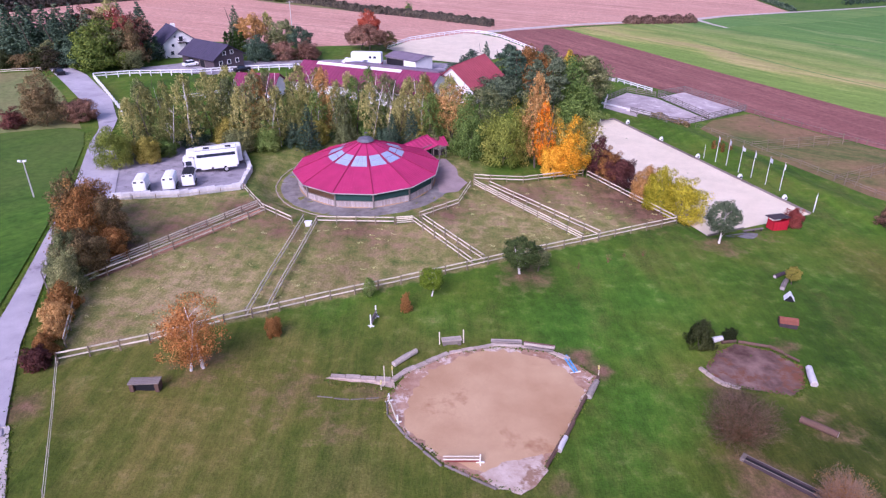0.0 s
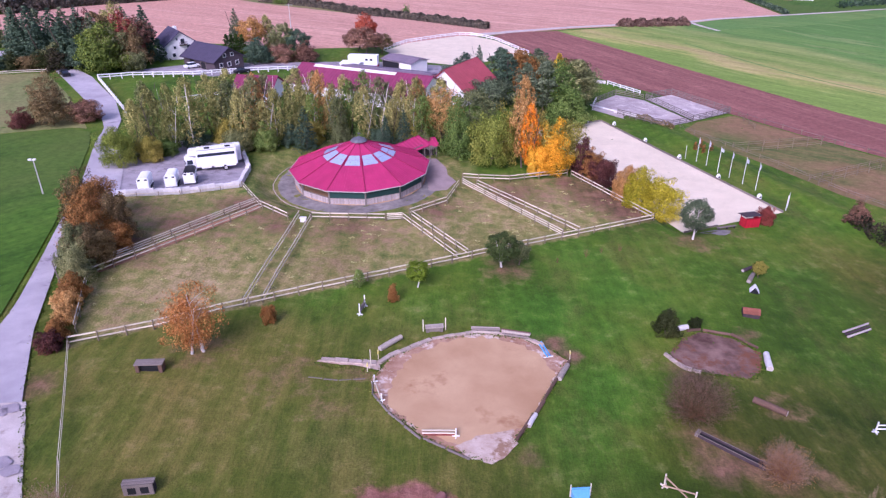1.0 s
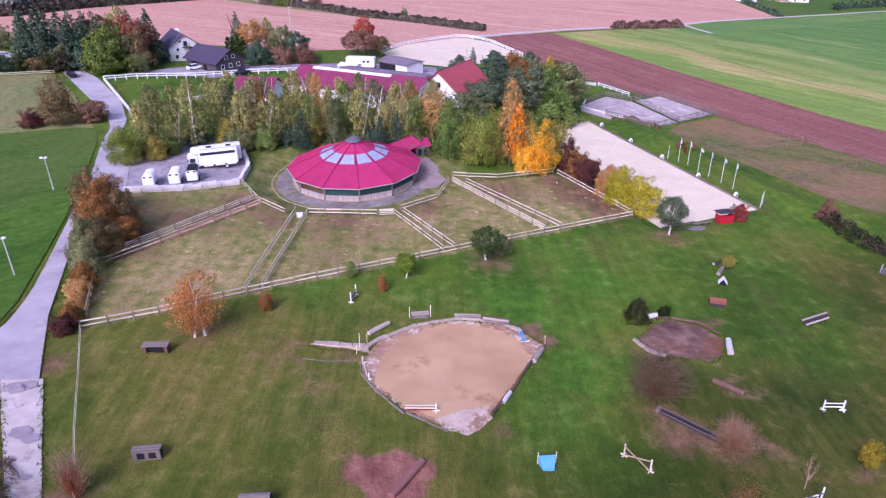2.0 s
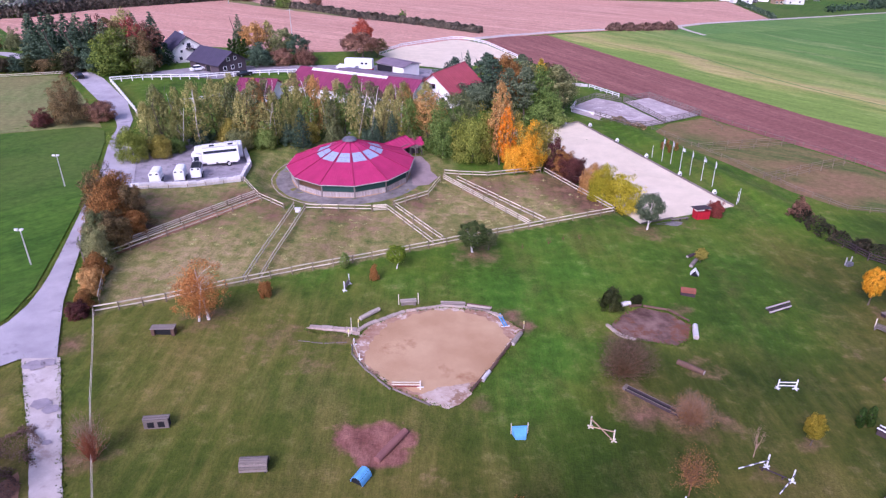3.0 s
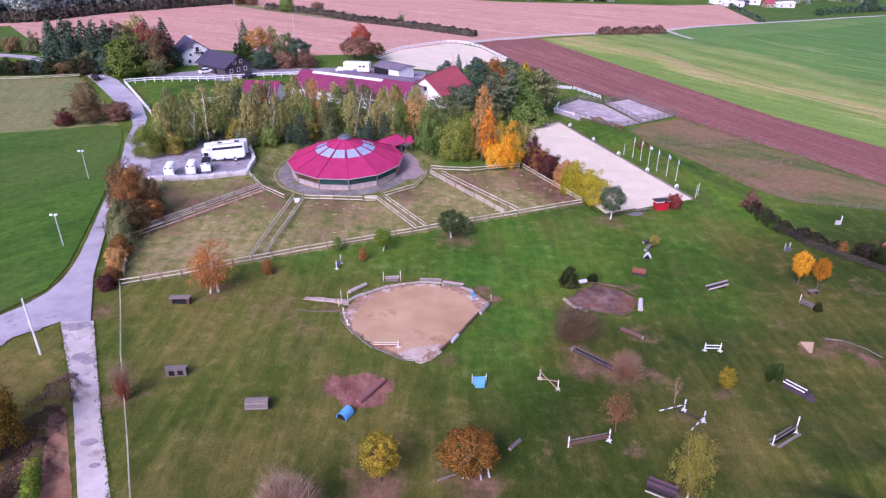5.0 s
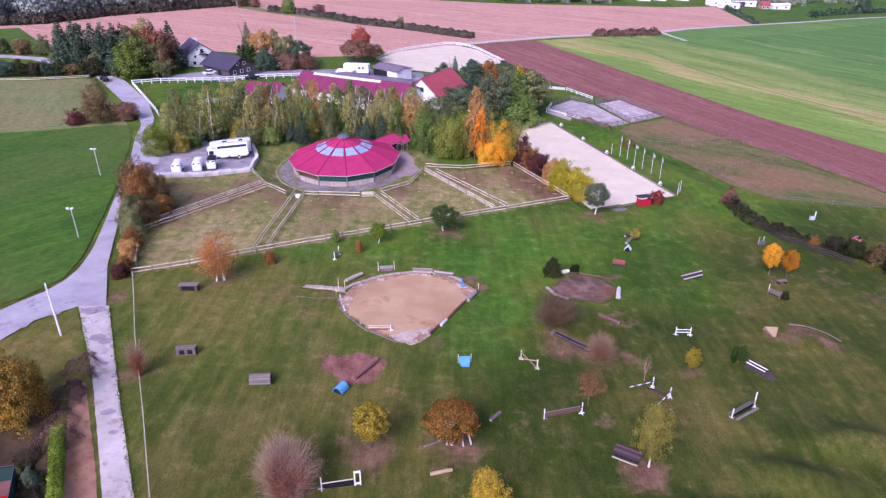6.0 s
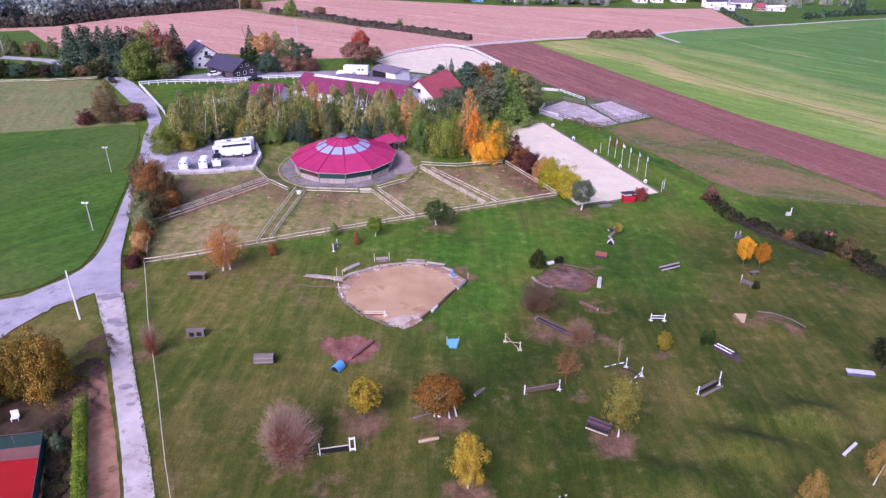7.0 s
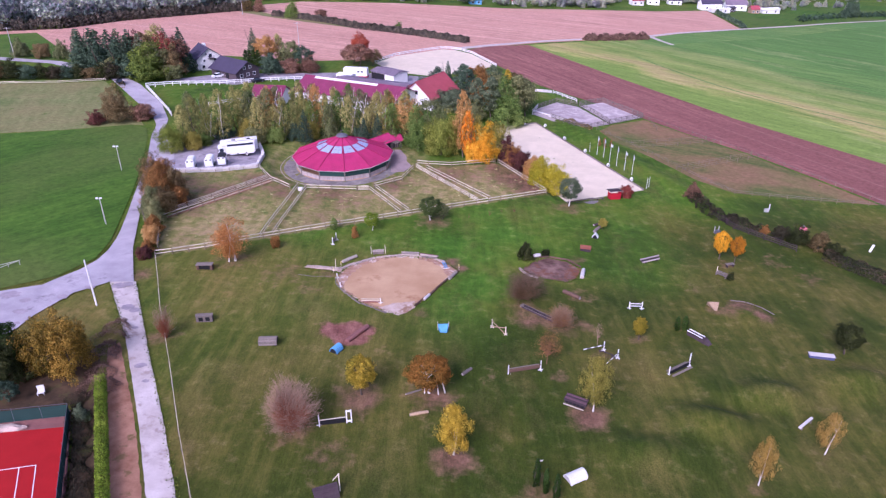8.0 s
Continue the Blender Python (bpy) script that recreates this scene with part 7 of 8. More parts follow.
car(-92.6, 168.6, 128, M_BLACK, "dark car driving place on the far lane")
car(-66.3, 185.0, 40, M_VEHICLE, "white car parked under the house roof")
car(-52.0, 181.5, 40, M_BLACK, "dark car parked beside the barn")
for x, y, turn in ((0.5, 181.5, 20), (3.2, 182.5, 25)):
    car(x, y, turn, M_VEHICLE, "white car parked in the farm yard")


# ---- poles ----
def lamp_post(x, y, h, label):
    p = thing("floodlight_pole", x, y, label=label, category="lamp post")
    bm = B()
    rod(bm, (0, 0, -0.1), (0, 0, h), 0.11, 0.07, 8)
    part("pole", bm, M_GALV, p)
    bar("crossarm", p, M_GALV, (-0.55, 0, h - 0.15), (0.3, 0, h - 0.05), 0.08, 0.08)
    for dx in (-0.5, 0.2):
        stand("lamp_head", p, M_WHITE, dx, 0, h - 0.05, 0.42, 0.3, 0.22)


lamp_post(-50.0, 64.3, 5.3, "pale metal floodlight pole in the meadow")
lamp_post(-59.2, 92.3, 5.6, "pale metal floodlight pole in the meadow")
pole = thing("white_pole", -38.9, 36.6, label="plain white wooden pole at the fork", category="pole")
bm = B()
rod(bm, (0, 0, -0.2), (0, 0, 7.7), 0.14, 0.09, 8)
part("shaft", bm, M_WHITE, pole)
pole = thing("wooden_pole", -41.6, 62.7, label="leaning grey wooden pole beside the lane", category="pole")
bm = B()
rod(bm, (0, 0, -0.2), (-0.5, 0.3, 4.4), 0.09, 0.06, 8)
part("shaft", bm, M_OLDWOOD, pole)
for x, y, h in ((-142.6, 197.6, 10.5), (-98, 330, 11), (-52, 250, 10)):
    pole = thing("power_pole", x, y, label="tall pale power pole with a crossarm", category="pole")
    bm = B()
    rod(bm, (0, 0, -0.2), (0, 0, h), 0.17, 0.1, 8)
    part("shaft", bm, M_GALV, pole)
    bar("crossarm", pole, M_GALV, (-1.3, 0, h - 0.4), (1.3, 0, h - 0.4), 0.14, 0.14)
    for dx in (-1.1, 0, 1.1):
        stand("insulator", pole, M_BLACK, dx, 0, h - 0.33, 0.1, 0.1, 0.25)
goal = thing("barrier_frame", -57.5, 46.4, label="low pale metal frame in the meadow by the fork", category="barrier", turn=35)
for dx in (-1.6, 0, 1.6):
    stand("post", goal, M_GALV, dx, 0, 0, 0.08, 0.08, 0.9)
bar("rail", goal, M_GALV, (-1.8, 0, 0.85), (1.8, 0, 0.85), 0.06, 0.08)
bar("rail", goal, M_GALV, (-1.8, 0, 0.3), (1.8, 0, 0.85), 0.06, 0.08)


# ---- riding arena ----
def arena_point(u, v):
    p = ARENA_SE + ARENA_ALONG * u + ARENA_ACROSS * v
    return p.x, p.y


ARENA_TURN = math.degrees(math.atan2(ARENA_ALONG.y, ARENA_ALONG.x))
bm = B()
bm.faces.new([bm.verts.new((*arena_point(u, v), ARENA_Z + 0.02)) for u, v in ((0, 0), (ARENA_L, 0), (ARENA_L, ARENA_W), (0, ARENA_W))])
for f in bm.faces:
    if f.normal.z < 0:
        f.normal_flip()
tagged(new("arena_sand", mesh_of("arena_sand", bm, M_ARENA)), "pale raked sand of the riding arena", "arena", kind="structure")
kerb = thing("arena_kerb", *arena_point(0, 0), z=ARENA_Z, turn=ARENA_TURN, label="low weathered timber kerb round the sand arena", category="kerb")
for i in range(18):
    a = i * ARENA_L / 18
    bar("plank", kerb, M_OLDWOOD, (a + 0.02, -0.1, 0.14), (a + ARENA_L / 18 - 0.02, -0.1, 0.14), 0.12, 0.4)
for i in range(6):
    a = i * ARENA_W / 6
    bar("plank", kerb, M_OLDWOOD, (ARENA_L + 0.1, a + 0.02, 0.14), (ARENA_L + 0.1, a + ARENA_W / 6 - 0.02, 0.14), 0.12, 0.4)
    if i > 3:
        bar("plank", kerb, M_OLDWOOD, (-0.1, a + 0.02, 0.1), (-0.1, a + ARENA_W / 6 - 0.02, 0.1), 0.12, 0.3)
for k, (x, y) in enumerate([(29.1, 144.6), (35.0, 148.9), (40.9, 147.0), (44.9, 135.3), (48.9, 124.9), (52.9, 114.3), (56.6, 104.8)]):
    o = thing("letter_marker", x, y, z=ARENA_Z + 0.02, label="round white marker block on the arena edge", category="marker", group="arena markers")
    bm = B()
    rod(bm, (0, 0, 0), (0, 0, 0.35), 0.42, 0.42, 14)
    rod(bm, (0, 0, 0.35), (0, 0, 0.75), 0.42, 0.2, 14)
    part("block", bm, M_WHITE, o)
    bm = B()
    box(bm, 0, -0.41, 0.3, 0.3, 0.04, 0.3)
    part("letter_panel", bm, M_BLACK, o)


def flagpole(x, y, h, turn, droop, label, small=False):
    p = thing("flagpole", x, y, label=label, category="flagpole", group="row of flagpoles")
    bm = B()
    rod(bm, (0, 0, -0.1), (0, 0, h), 0.055, 0.035, 8)
    part("pole", bm, M_WHITE, p)
    bm = B()
    rod(bm, (0, 0, h), (0, 0, h + 0.12), 0.07, 0.05, 8)
    part("cap", bm, M_GALV, p)
    if small:
        return
    bm = B()
    n, rows = 8, 5
    grid = []
    a = radians(turn)
    for i in range(n + 1):
        for j in range(rows + 1):
            s = i / n * (0.7 - 0.52 * droop)
            fold = 0.09 * math.sin(i * 1.5 + j * 0.5)
            grid.append(bm.verts.new((math.cos(a) * s - math.sin(a) * fold, math.sin(a) * s + math.cos(a) * fold, h - 0.1 - j / rows * (0.5 + 0.45 * droop) - s * 0.9 * droop - 0.25 * s)))
    for i in range(n):
        for j in range(rows):
            bm.faces.new((grid[i * (rows + 1) + j], grid[(i + 1) * (rows + 1) + j], grid[(i + 1) * (rows + 1) + j + 1], grid[i * (rows + 1) + j + 1]))
    bmesh.ops.solidify(bm, geom=bm.faces[:], thickness=0.012)
    part("flag", bm, M_FLAG, p, "limp pale flag")


for (x, y), droop in zip([(50.9, 123.0), (52.2, 121.0), (53.0, 117.2), (54.2, 114.5), (55.5, 111.4), (56.7, 108.5)], (0.9, 0.8, 0.3, 0.95, 0.5, 0.9)):
    flagpole(x + 0.9, y + 0.3, 5.0, -25, droop, "white flagpole with a limp flag on the arena bank")
for x, y in ((50.1, 124.9), (58.9, 99.6), (59.8, 101.0)):
    flagpole(x, y, 2.6, 0, 0, "short bare white pole by the arena", True)


def red_hut():
    h = thing("judge_hut", 49.9, 92.6, z=gz(49.9, 92.6) + 0.02, turn=12, label="small red wooden judge hut with a dark roof", category="hut", scale=0.86)
    for i in range(11):
        stand("board", h, M_REDPAINT, -1.25 + i * 0.25, -0.9, 0.1, 0.23, 0.06, 1.7)
        stand("board", h, M_REDPAINT, -1.25 + i * 0.25, 0.9, 0.1, 0.23, 0.06, 1.0)
    for s in (-1, 1):
        for i in range(7):
            stand("board", h, M_REDPAINT, s * 1.38, -0.78 + i * 0.26, 0.1, 0.06, 0.24, 1.7)
    for px, py in ((-1.35, -0.87), (1.35, -0.87), (-1.35, 0.87), (1.35, 0.87)):
        stand("post", h, M_REDPAINT, px, py, 0, 0.12, 0.12, 2.15)
    bm = B()
    box(bm, 0, 0, 2.25, 3.3, 2.5, 0.12, bevel=0.03, m=Matrix.Rotation(radians(-7), 4, "X"))
    part("roof", bm, M_DARKWOOD, h, "dark mossy sheet roof")
    bm = B()
    box(bm, 0, 0, 0.05, 2.7, 1.8, 0.1)
    part("floor", bm, M_BROWNWOOD, h)


red_hut()
bench = thing("arena_bench", 46.0, 91.5, turn=15, label="low dark timber bench beside the arena", category="bench")
bar("seat", bench, M_OLDWOOD, (-1.8, 0, 0.42), (1.6, 0, 0.42), 0.4, 0.08)
for dx in (-1.4, 0, 1.3):
    stand("leg", bench, M_DARKWOOD, dx, 0, 0, 0.12, 0.34, 0.4)
sheet("sand_spill", ragged([(41.5, 88.6), (44.6, 88.2), (46.0, 90.0), (43.5, 91.4), (40.8, 90.6)], 0.8, 0.2, 8), M_APRON, 0.1, "pale gravel spilled at the arena corner")


# ---- sand pools ----
POND = [(-5.4, 49.2), (-3.7, 53.5), (0.6, 56.8), (5.5, 58.4), (10.2, 57.9), (13.3, 55.6), (15.0, 53.9), (12.4, 49.0), (10.2, 44.8), (8.0, 41.0), (6.2, 38.6), (4.2, 38.9), (0.0, 41.2), (-3.3, 44.6), (-5.0, 47.2)]
sheet("pool_sand", ragged(POND, 0.8, 0.12, 6), M_BEACH, 0.06, "pale trampled sand round the edge of the drained pool", "sand")
sheet("pool_bed", ragged([(-3.4, 49.6), (-1.6, 54.0), (2.6, 57.0), (6.0, 57.7), (9.4, 57.1), (11.9, 54.9), (13.3, 51.8), (11.6, 47.8), (9.4, 43.7), (6.6, 40.8), (2.6, 40.6), (-1.6, 43.3), (-3.7, 46.4)], 0.6, 0.35, 7), M_PONDSAND, 0.09, "smooth tan sand bed of the large pool", "sand")
sheet("pool_ramp", ragged([(-11.0, 52.3), (-4.8, 52.3), (-4.6, 50.9), (-7.0, 51.5), (-11.2, 52.0)], 0.6, 0.1, 9), M_PALESAND, 0.07, "narrow sandy ramp into the pool", "sand")
sheet("pool_exit", ragged([(2.7, 40.3), (4.6, 41.6), (7.9, 42.8), (8.2, 41.0), (7.2, 39.3), (5.8, 38.3), (4.2, 38.8)], 0.5, 0.16, 10), M_PALESAND, 0.1, "pale trampled sand at the pool exit", "sand")
sheet("mud_pool", ragged([(26.0, 55.6), (28.8, 59.2), (31.2, 60.6), (34.5, 59.7), (36.6, 56.9), (35.3, 53.2), (33.2, 51.8), (29.6, 52.6), (27.0, 53.6)], 0.8, 0.15, 11), M_MUD, 0.06, "dark mud of the small drained pool", "mud")


def edge_pieces(name, line, mat, label, length=1.1, w=0.4, h=0.35, seed=1, category="edging", kind="bar", piece="stone"):
    """Stones or timbers laid end to end, a little uneven."""
    x0, y0 = line[0]
    z0 = gz(x0, y0)
    ob = thing(name, x0, y0, label=label, category=category)
    rnd = random.Random(seed)
    for (xa, ya), (xb, yb) in zip(line[:-1], line[1:]):
        l = math.hypot(xb - xa, yb - ya)
        k = max(1, round(l / length))
        for i in range(k):
            ta, tb = (i + 0.04) / k, (i + 0.96) / k
            a = Vector((xa + (xb - xa) * ta - x0, ya + (yb - ya) * ta - y0, 0))
            b = Vector((xa + (xb - xa) * tb - x0, ya + (yb - ya) * tb - y0, 0))
            hh = h * rnd.uniform(0.8, 1.25)
            a.z, b.z = gz(a.x + x0, a.y + y0) - z0 + hh / 2 - 0.03, gz(b.x + x0, b.y + y0) - z0 + hh / 2 - 0.03
            j = Vector((rnd.uniform(-0.08, 0.08), rnd.uniform(-0.08, 0.08), 0))
            bar(piece, ob, mat, a + j, b + j, w * rnd.uniform(0.8, 1.2), hh, kind)
    return ob


edge_pieces("stone_edging", [(-10.9, 52.3), (-5.0, 52.0), (-3.9, 53.4), (0.4, 56.9)], M_STONE, "broad pale stone edging on the pool bank", 1.5, 0.62, 0.28, 1)
edge_pieces("stone_edging", [(0.4, 56.9), (5.5, 58.7), (10.2, 58.2), (12.6, 56.4)], M_STONE, "pale stone edging on the pool bank", 1.3, 0.34, 0.26, 2)
edge_pieces("timber_edging", [(15.0, 53.8), (12.4, 49.0), (10.2, 44.8), (8.2, 41.2)], M_BROWNWOOD, "brown timber edging of the pool", 2.1, 0.34, 0.4, 3, kind="log", piece="timber")
edge_pieces("timber_edging", [(-5.2, 49.0), (-5.0, 47.0), (-3.4, 44.5), (-0.2, 41.1), (4.0, 38.7)], M_OLDWOOD, "grey timber edging of the pool", 2.0, 0.22, 0.24, 4, kind="log", piece="timber")
edge_pieces("stone_edging", [(29.6, 60.6), (31.4, 61.0), (34.6, 60.2), (36.8, 57.6)], M_BROWNWOOD, "brown timber edging of the small mud pool", 2.2, 0.28, 0.35, 5, kind="log", piece="timber")
edge_pieces("stone_edging", [(25.6, 55.8), (27.0, 53.4), (28.6, 52.6)], M_STONE, "pale stone edging of the small mud pool", 0.9, 0.35, 0.3, 6)


edge_pieces("stone_edging", [(-11.6, 49.4), (-8.6, 49.2), (-6.0, 49.6)], M_OLDWOOD, "low sunken timber edging beside the ramp", 1.4, 0.2, 0.08, 7, kind="log", piece="timber")


edge_pieces("hall_kerb", [(HALL[0] + 14.9 * math.cos(radians(a)), HALL[1] + 14.9 * math.sin(radians(a))) for a in range(150, 262, 8)], M_STONE, "thin stone kerb round the hall's gravel ring", 1.0, 0.14, 0.14, 12)


def log(x, y, turn, l, r, mat, label, z=None, name="log_jump"):
    o = thing(name, x, y, turn=turn, label=label, category="log")
    bm = B()
    rod(bm, (-l / 2, 0, r * 0.95), (0, 0.03, r * 0.97), r, r * 1.04, 14)
    rod(bm, (0, 0.03, r * 0.97), (l / 2, 0, r * 0.92), r * 1.04, r * 0.9, 14)
    part("trunk", bm, mat, o)
    for s in (-1, 1):
        bm = B()
        rod(bm, (s * (l / 2 - 0.01), 0, r * 0.93), (s * (l / 2 + 0.01), 0, r * 0.93), r * 0.84, r * 0.84, 14)
        part("cut_end", bm, M_PLANK if mat is not M_RED_EARTH else mat, o)
    return o


def box_jump(x, y, turn, l, w, h, mat, label, holes=0, top=None, back=None):
    """Table-like jump: planked top on solid ends, black boards painted as shaded openings between."""
    o = thing("table_jump", x, y, turn=turn, label=label, category="jump")
    n = 4
    for i in range(n):
        bar("plank", o, top or mat, (-l / 2 - 0.08, -w / 2 + (i + 0.5) * w / n, h), (l / 2 + 0.08, -w / 2 + (i + 0.5) * w / n, h), w / n - 0.02, 0.1)
    k = max(2, holes + 1)
    for i in range(k):
        stand("side", o, mat, -l / 2 + 0.18 + i * (l - 0.36) / (k - 1), 0, 0, 0.36, w * 0.92, h - 0.05)
    stand("back_board", o, back or M_BLACK, 0, -w * 0.2, 0, l - 0.3, 0.06, h - 0.06, label="" if back else "black board standing in for the shaded inside")
    if holes:
        stand("front_board", o, top or mat, 0, -w / 2 - 0.12, 0, l, 0.1, h + 0.02, label="front board with black plates as square openings")
        for i in range(holes):
            # no real hole: a black plate on the board paints its shade
            stand("opening", o, M_BLACK, (i - (holes - 1) / 2) * l * 0.42, -w / 2 - 0.18, 0.18, l * 0.27, 0.03, h * 0.6)
    return o


def roof_jump(x, y, turn, l, w, h, mat, label, roof_mat=None, base=0.25):
    """Little house-shaped jump: gabled boards on a low base."""
    o = thing("roof_jump", x, y, turn=turn, label=label, category="jump")
    bm = B()
    prism(bm, [(-w / 2, 0), (w / 2, 0), (w / 2, base), (0, h - 0.03), (-w / 2, base)], -l / 2 + 0.06, l / 2 - 0.06)
    part("body", bm, mat, o)
    sl = math.atan2(h - base, w / 2)
    run = math.hypot(h - base, w / 2) + 0.14
    for s in (-1, 1):
        for i in range(4):
            c = (i + 0.5) / 4 * run
            m = Matrix.Translation((0, s * math.cos(sl) * c, h - math.sin(sl) * c + 0.03)) @ Matrix.Rotation(-s * sl, 4, "X")
            bm = B()
            box(bm, 0, 0, 0, l, run / 4 - 0.015, 0.05, m=m)
            part("roof_board", bm, roof_mat or mat, o)
    return o


def barrel_jump(x, y, turn, l, w, h, mat, label, core, base=0.12):
    """Half-round jump: slats laid over a curved core on two low skids."""
    o = thing("barrel_jump", x, y, turn=turn, label=label, category="jump")
    bm = B()
    prism(bm, [((w / 2 - 0.06) * math.cos(math.pi * i / 12), base + (h - base - 0.06) * math.sin(math.pi * i / 12)) for i in range(13)], -l / 2 + 0.08, l / 2 - 0.08)
    # where core is black, it paints the shade inside and below the slats
    part("core", bm, core, o)
    n = 11
    for i in range(n):
        a0, a1 = math.pi * (i + 0.06) / n, math.pi * (i + 0.94) / n
        ring = [(r * w / 2 * math.cos(a), base + r * (h - base) * math.sin(a)) for a, r in ((a0, 1.0), (a1, 1.0), (a1, 0.91), (a0, 0.91))]
        bm = B()
        prism(bm, ring, -l / 2 - 0.01 * (i % 3), l / 2 + 0.012 * (i % 2))
        part("slat", bm, mat, o)
    for sx in (-1, 1):
        stand("skid", o, core, sx * (l / 2 - 0.2), 0, 0, 0.14, w, base + 0.03)
    return o


def wing(parent, x, y, h, mat=None, spread=0.34, turn=0):
    """Upright of a show jump with a cross foot."""
    mat = mat or M_WHITE
    stand("upright", parent, mat, x, y, 0, 0.11, 0.11, h)
    c, s = math.cos(radians(turn)), math.sin(radians(turn))
    bar("foot", parent, mat, (x - spread * s, y - spread * c, 0.07), (x + spread * s, y + spread * c, 0.07), 0.1, 0.12)
    bar("foot", parent, mat, (x - spread * c, y + spread * s, 0.07), (x + spread * c, y - spread * s, 0.07), 0.1, 0.12)


def rail_jump(x, y, turn, l, label, rails=((0.5, 0.5),), h=1.4, rail_mat=None, wing_mat=None, panel=None, striped=False, wings=(True, True), second_h=None):
    """Show jump: two uprights and poles between; rails: heights at both ends."""
    o = thing("pole_jump", x, y, turn=turn, label=label, category="jump")
    if wings[0]:
        wing(o, -l / 2, 0, h, wing_mat)
    if wings[1]:
        wing(o, l / 2, 0, second_h or h, wing_mat)
    for k, (za, zb) in enumerate(rails):
        yy = -0.1 + 0.05 * k
        if striped:
            n = 6
            for i in range(n):
                t0, t1 = i / n, (i + 1) / n
                bar("pole_band", o, M_WHITE if i % 2 == 0 else M_GREY, (-l / 2 + l * t0, yy, za + (zb - za) * t0), (-l / 2 + l * t1, yy, za + (zb - za) * t1), 0.12, 0.12, "log")
        else:
            bar("pole", o, rail_mat or M_RAIL, (-l / 2, yy, za), (l / 2, yy, zb), 0.13, 0.13, "log")
    if panel:
        bar("panel", o, panel[0], (-l / 2 + 0.1, 0, panel[1]), (l / 2 - 0.1, 0, panel[1]), 0.06, panel[2])
    return o


# jumps on the pool banks
log(-3.9, 55.6, 46, 3.1, 0.3, M_BARREL, "grey log jump on the pool bank")
j = box_jump(0.75, 58.7, 8, 1.9, 0.75, 0.62, M_OLDWOOD, "silvery plank jump between two posts on the bank", 0, M_BARREL, M_OLDWOOD)
for s in (-1, 1):
    stand("wing_post", j, M_RAIL, s * 1.25, 0, 0, 0.1, 0.1, 1.6)
for i, (x, y, t) in enumerate([(6.5, 58.9, -5), (9.8, 58.4, -16)]):
    o = thing("log_pile", x, y, turn=t, label="row of weathered logs on the pool bank", category="logs")
    for k in range(4):
        bar("log", o, (M_BARREL, M_OLDWOOD, M_BARREL, M_BROWNWOOD)[(k + i) % 4], (-1.5 - 0.08 * (k % 3), -0.4 + 0.27 * k, 0.2 + 0.22 * (k in (1, 2))), (1.5 + 0.07 * (k % 2), -0.37 + 0.27 * k, 0.22 + 0.22 * (k in (1, 2))), 0.32, 0.32, "log")
o = thing("blue_plank_pair", 12.6, 55.7, turn=-76, label="two narrow blue planks lying on the sand", category="planks")
bar("plank", o, M_BLUE, (-1.4, -0.2, 0.2), (1.4, -0.2, 0.22), 0.16, 0.1)
bar("plank", o, M_BLUE, (-1.4, 0.14, 0.22), (1.3, 0.14, 0.2), 0.14, 0.1)
bar("trestle", o, M_WHITE, (1.3, -0.6, 0.1), (1.3, 0.5, 0.1), 0.1, 0.1)
log(14.0, 51.6, 62, 2.6, 0.3, M_BARREL, "thick grey log on the pool edge")
log(9.9, 44.0, 62, 1.8, 0.24, M_BLOCK, "pale log on the pool edge")
for x, y in ((15.1, 54.2), (-5.0, 52.9), (-5.9, 50.6)):
    o = thing("marker_flag", x, y, label="small yellow-white flag marker at the pool", category="marker", group="pool markers")
    stand("stick", o, M_RAIL, 0, 0, 0, 0.06, 0.06, 1.1)
    stand("panel", o, M_YELLOW, 0.0, 0.12, 0.7, 0.12, 0.3, 0.3)
rail_jump(1.3, 41.6, -1, 3.0, "low pole jump with a white foot on the pool sand", ((0.45, 0.45), (0.75, 0.75)), 0.9, M_RAIL, panel=(M_PINKROOF, 0.25, 0.3), wings=(False, True))
rail_jump(-4.6, 47.6, -72, 3.0, "low rail with white feet beside the pool", ((0.7, 0.5),), 0.9, M_RAIL)
o = thing("gate_post", -5.6, 51.2, label="bent pale pole at the pool ramp", category="pole")
bar("stick", o, M_RAIL, (0, 0, 0), (0.0, 0.1, 2.3), 0.08, 0.08)
# jumps across the course
box_jump(-27.0, 49.6, 2, 2.6, 1.0, 0.95, M_BROWNWOOD, "brown planked table jump with an opening", 0, M_OLDWOOD)
box_jump(-22.0, 34.1, 6, 2.3, 0.55, 1.05, M_DARKWOOD, "grey planked jump with two square openings", 2, M_OLDWOOD)
barrel_jump(-11.6, 29.2, 3, 2.5, 1.5, 1.1, M_OLDWOOD, "grey slatted half-round jump with base shadow painted as black skids", M_BLACK)
barrel_jump(-2.0, 28.2, 62, 1.5, 1.3, 0.95, M_BLUE, "blue half-round jump on the bare earth", M_BLACK)
log(0.4, 32.4, 58, 4.6, 0.36, M_RED_EARTH, "long reddish earth bank behind the blue jump", name="earth_bank")
o = thing("blue_jump", 12.7, 34.6, turn=4, scale=0.78, label="sky-blue wedge-shaped brush jump with two posts", category="jump")
bm = B()
v = [bm.verts.new(p) for p in ((-0.95, 0.5, 0), (0.95, 0.5, 0), (0.65, -0.7, 0), (-0.65, -0.7, 0), (-0.95, 0.5, 1.0), (0.95, 0.5, 1.0), (0.65, -0.7, 0.45), (-0.65, -0.7, 0.45))]
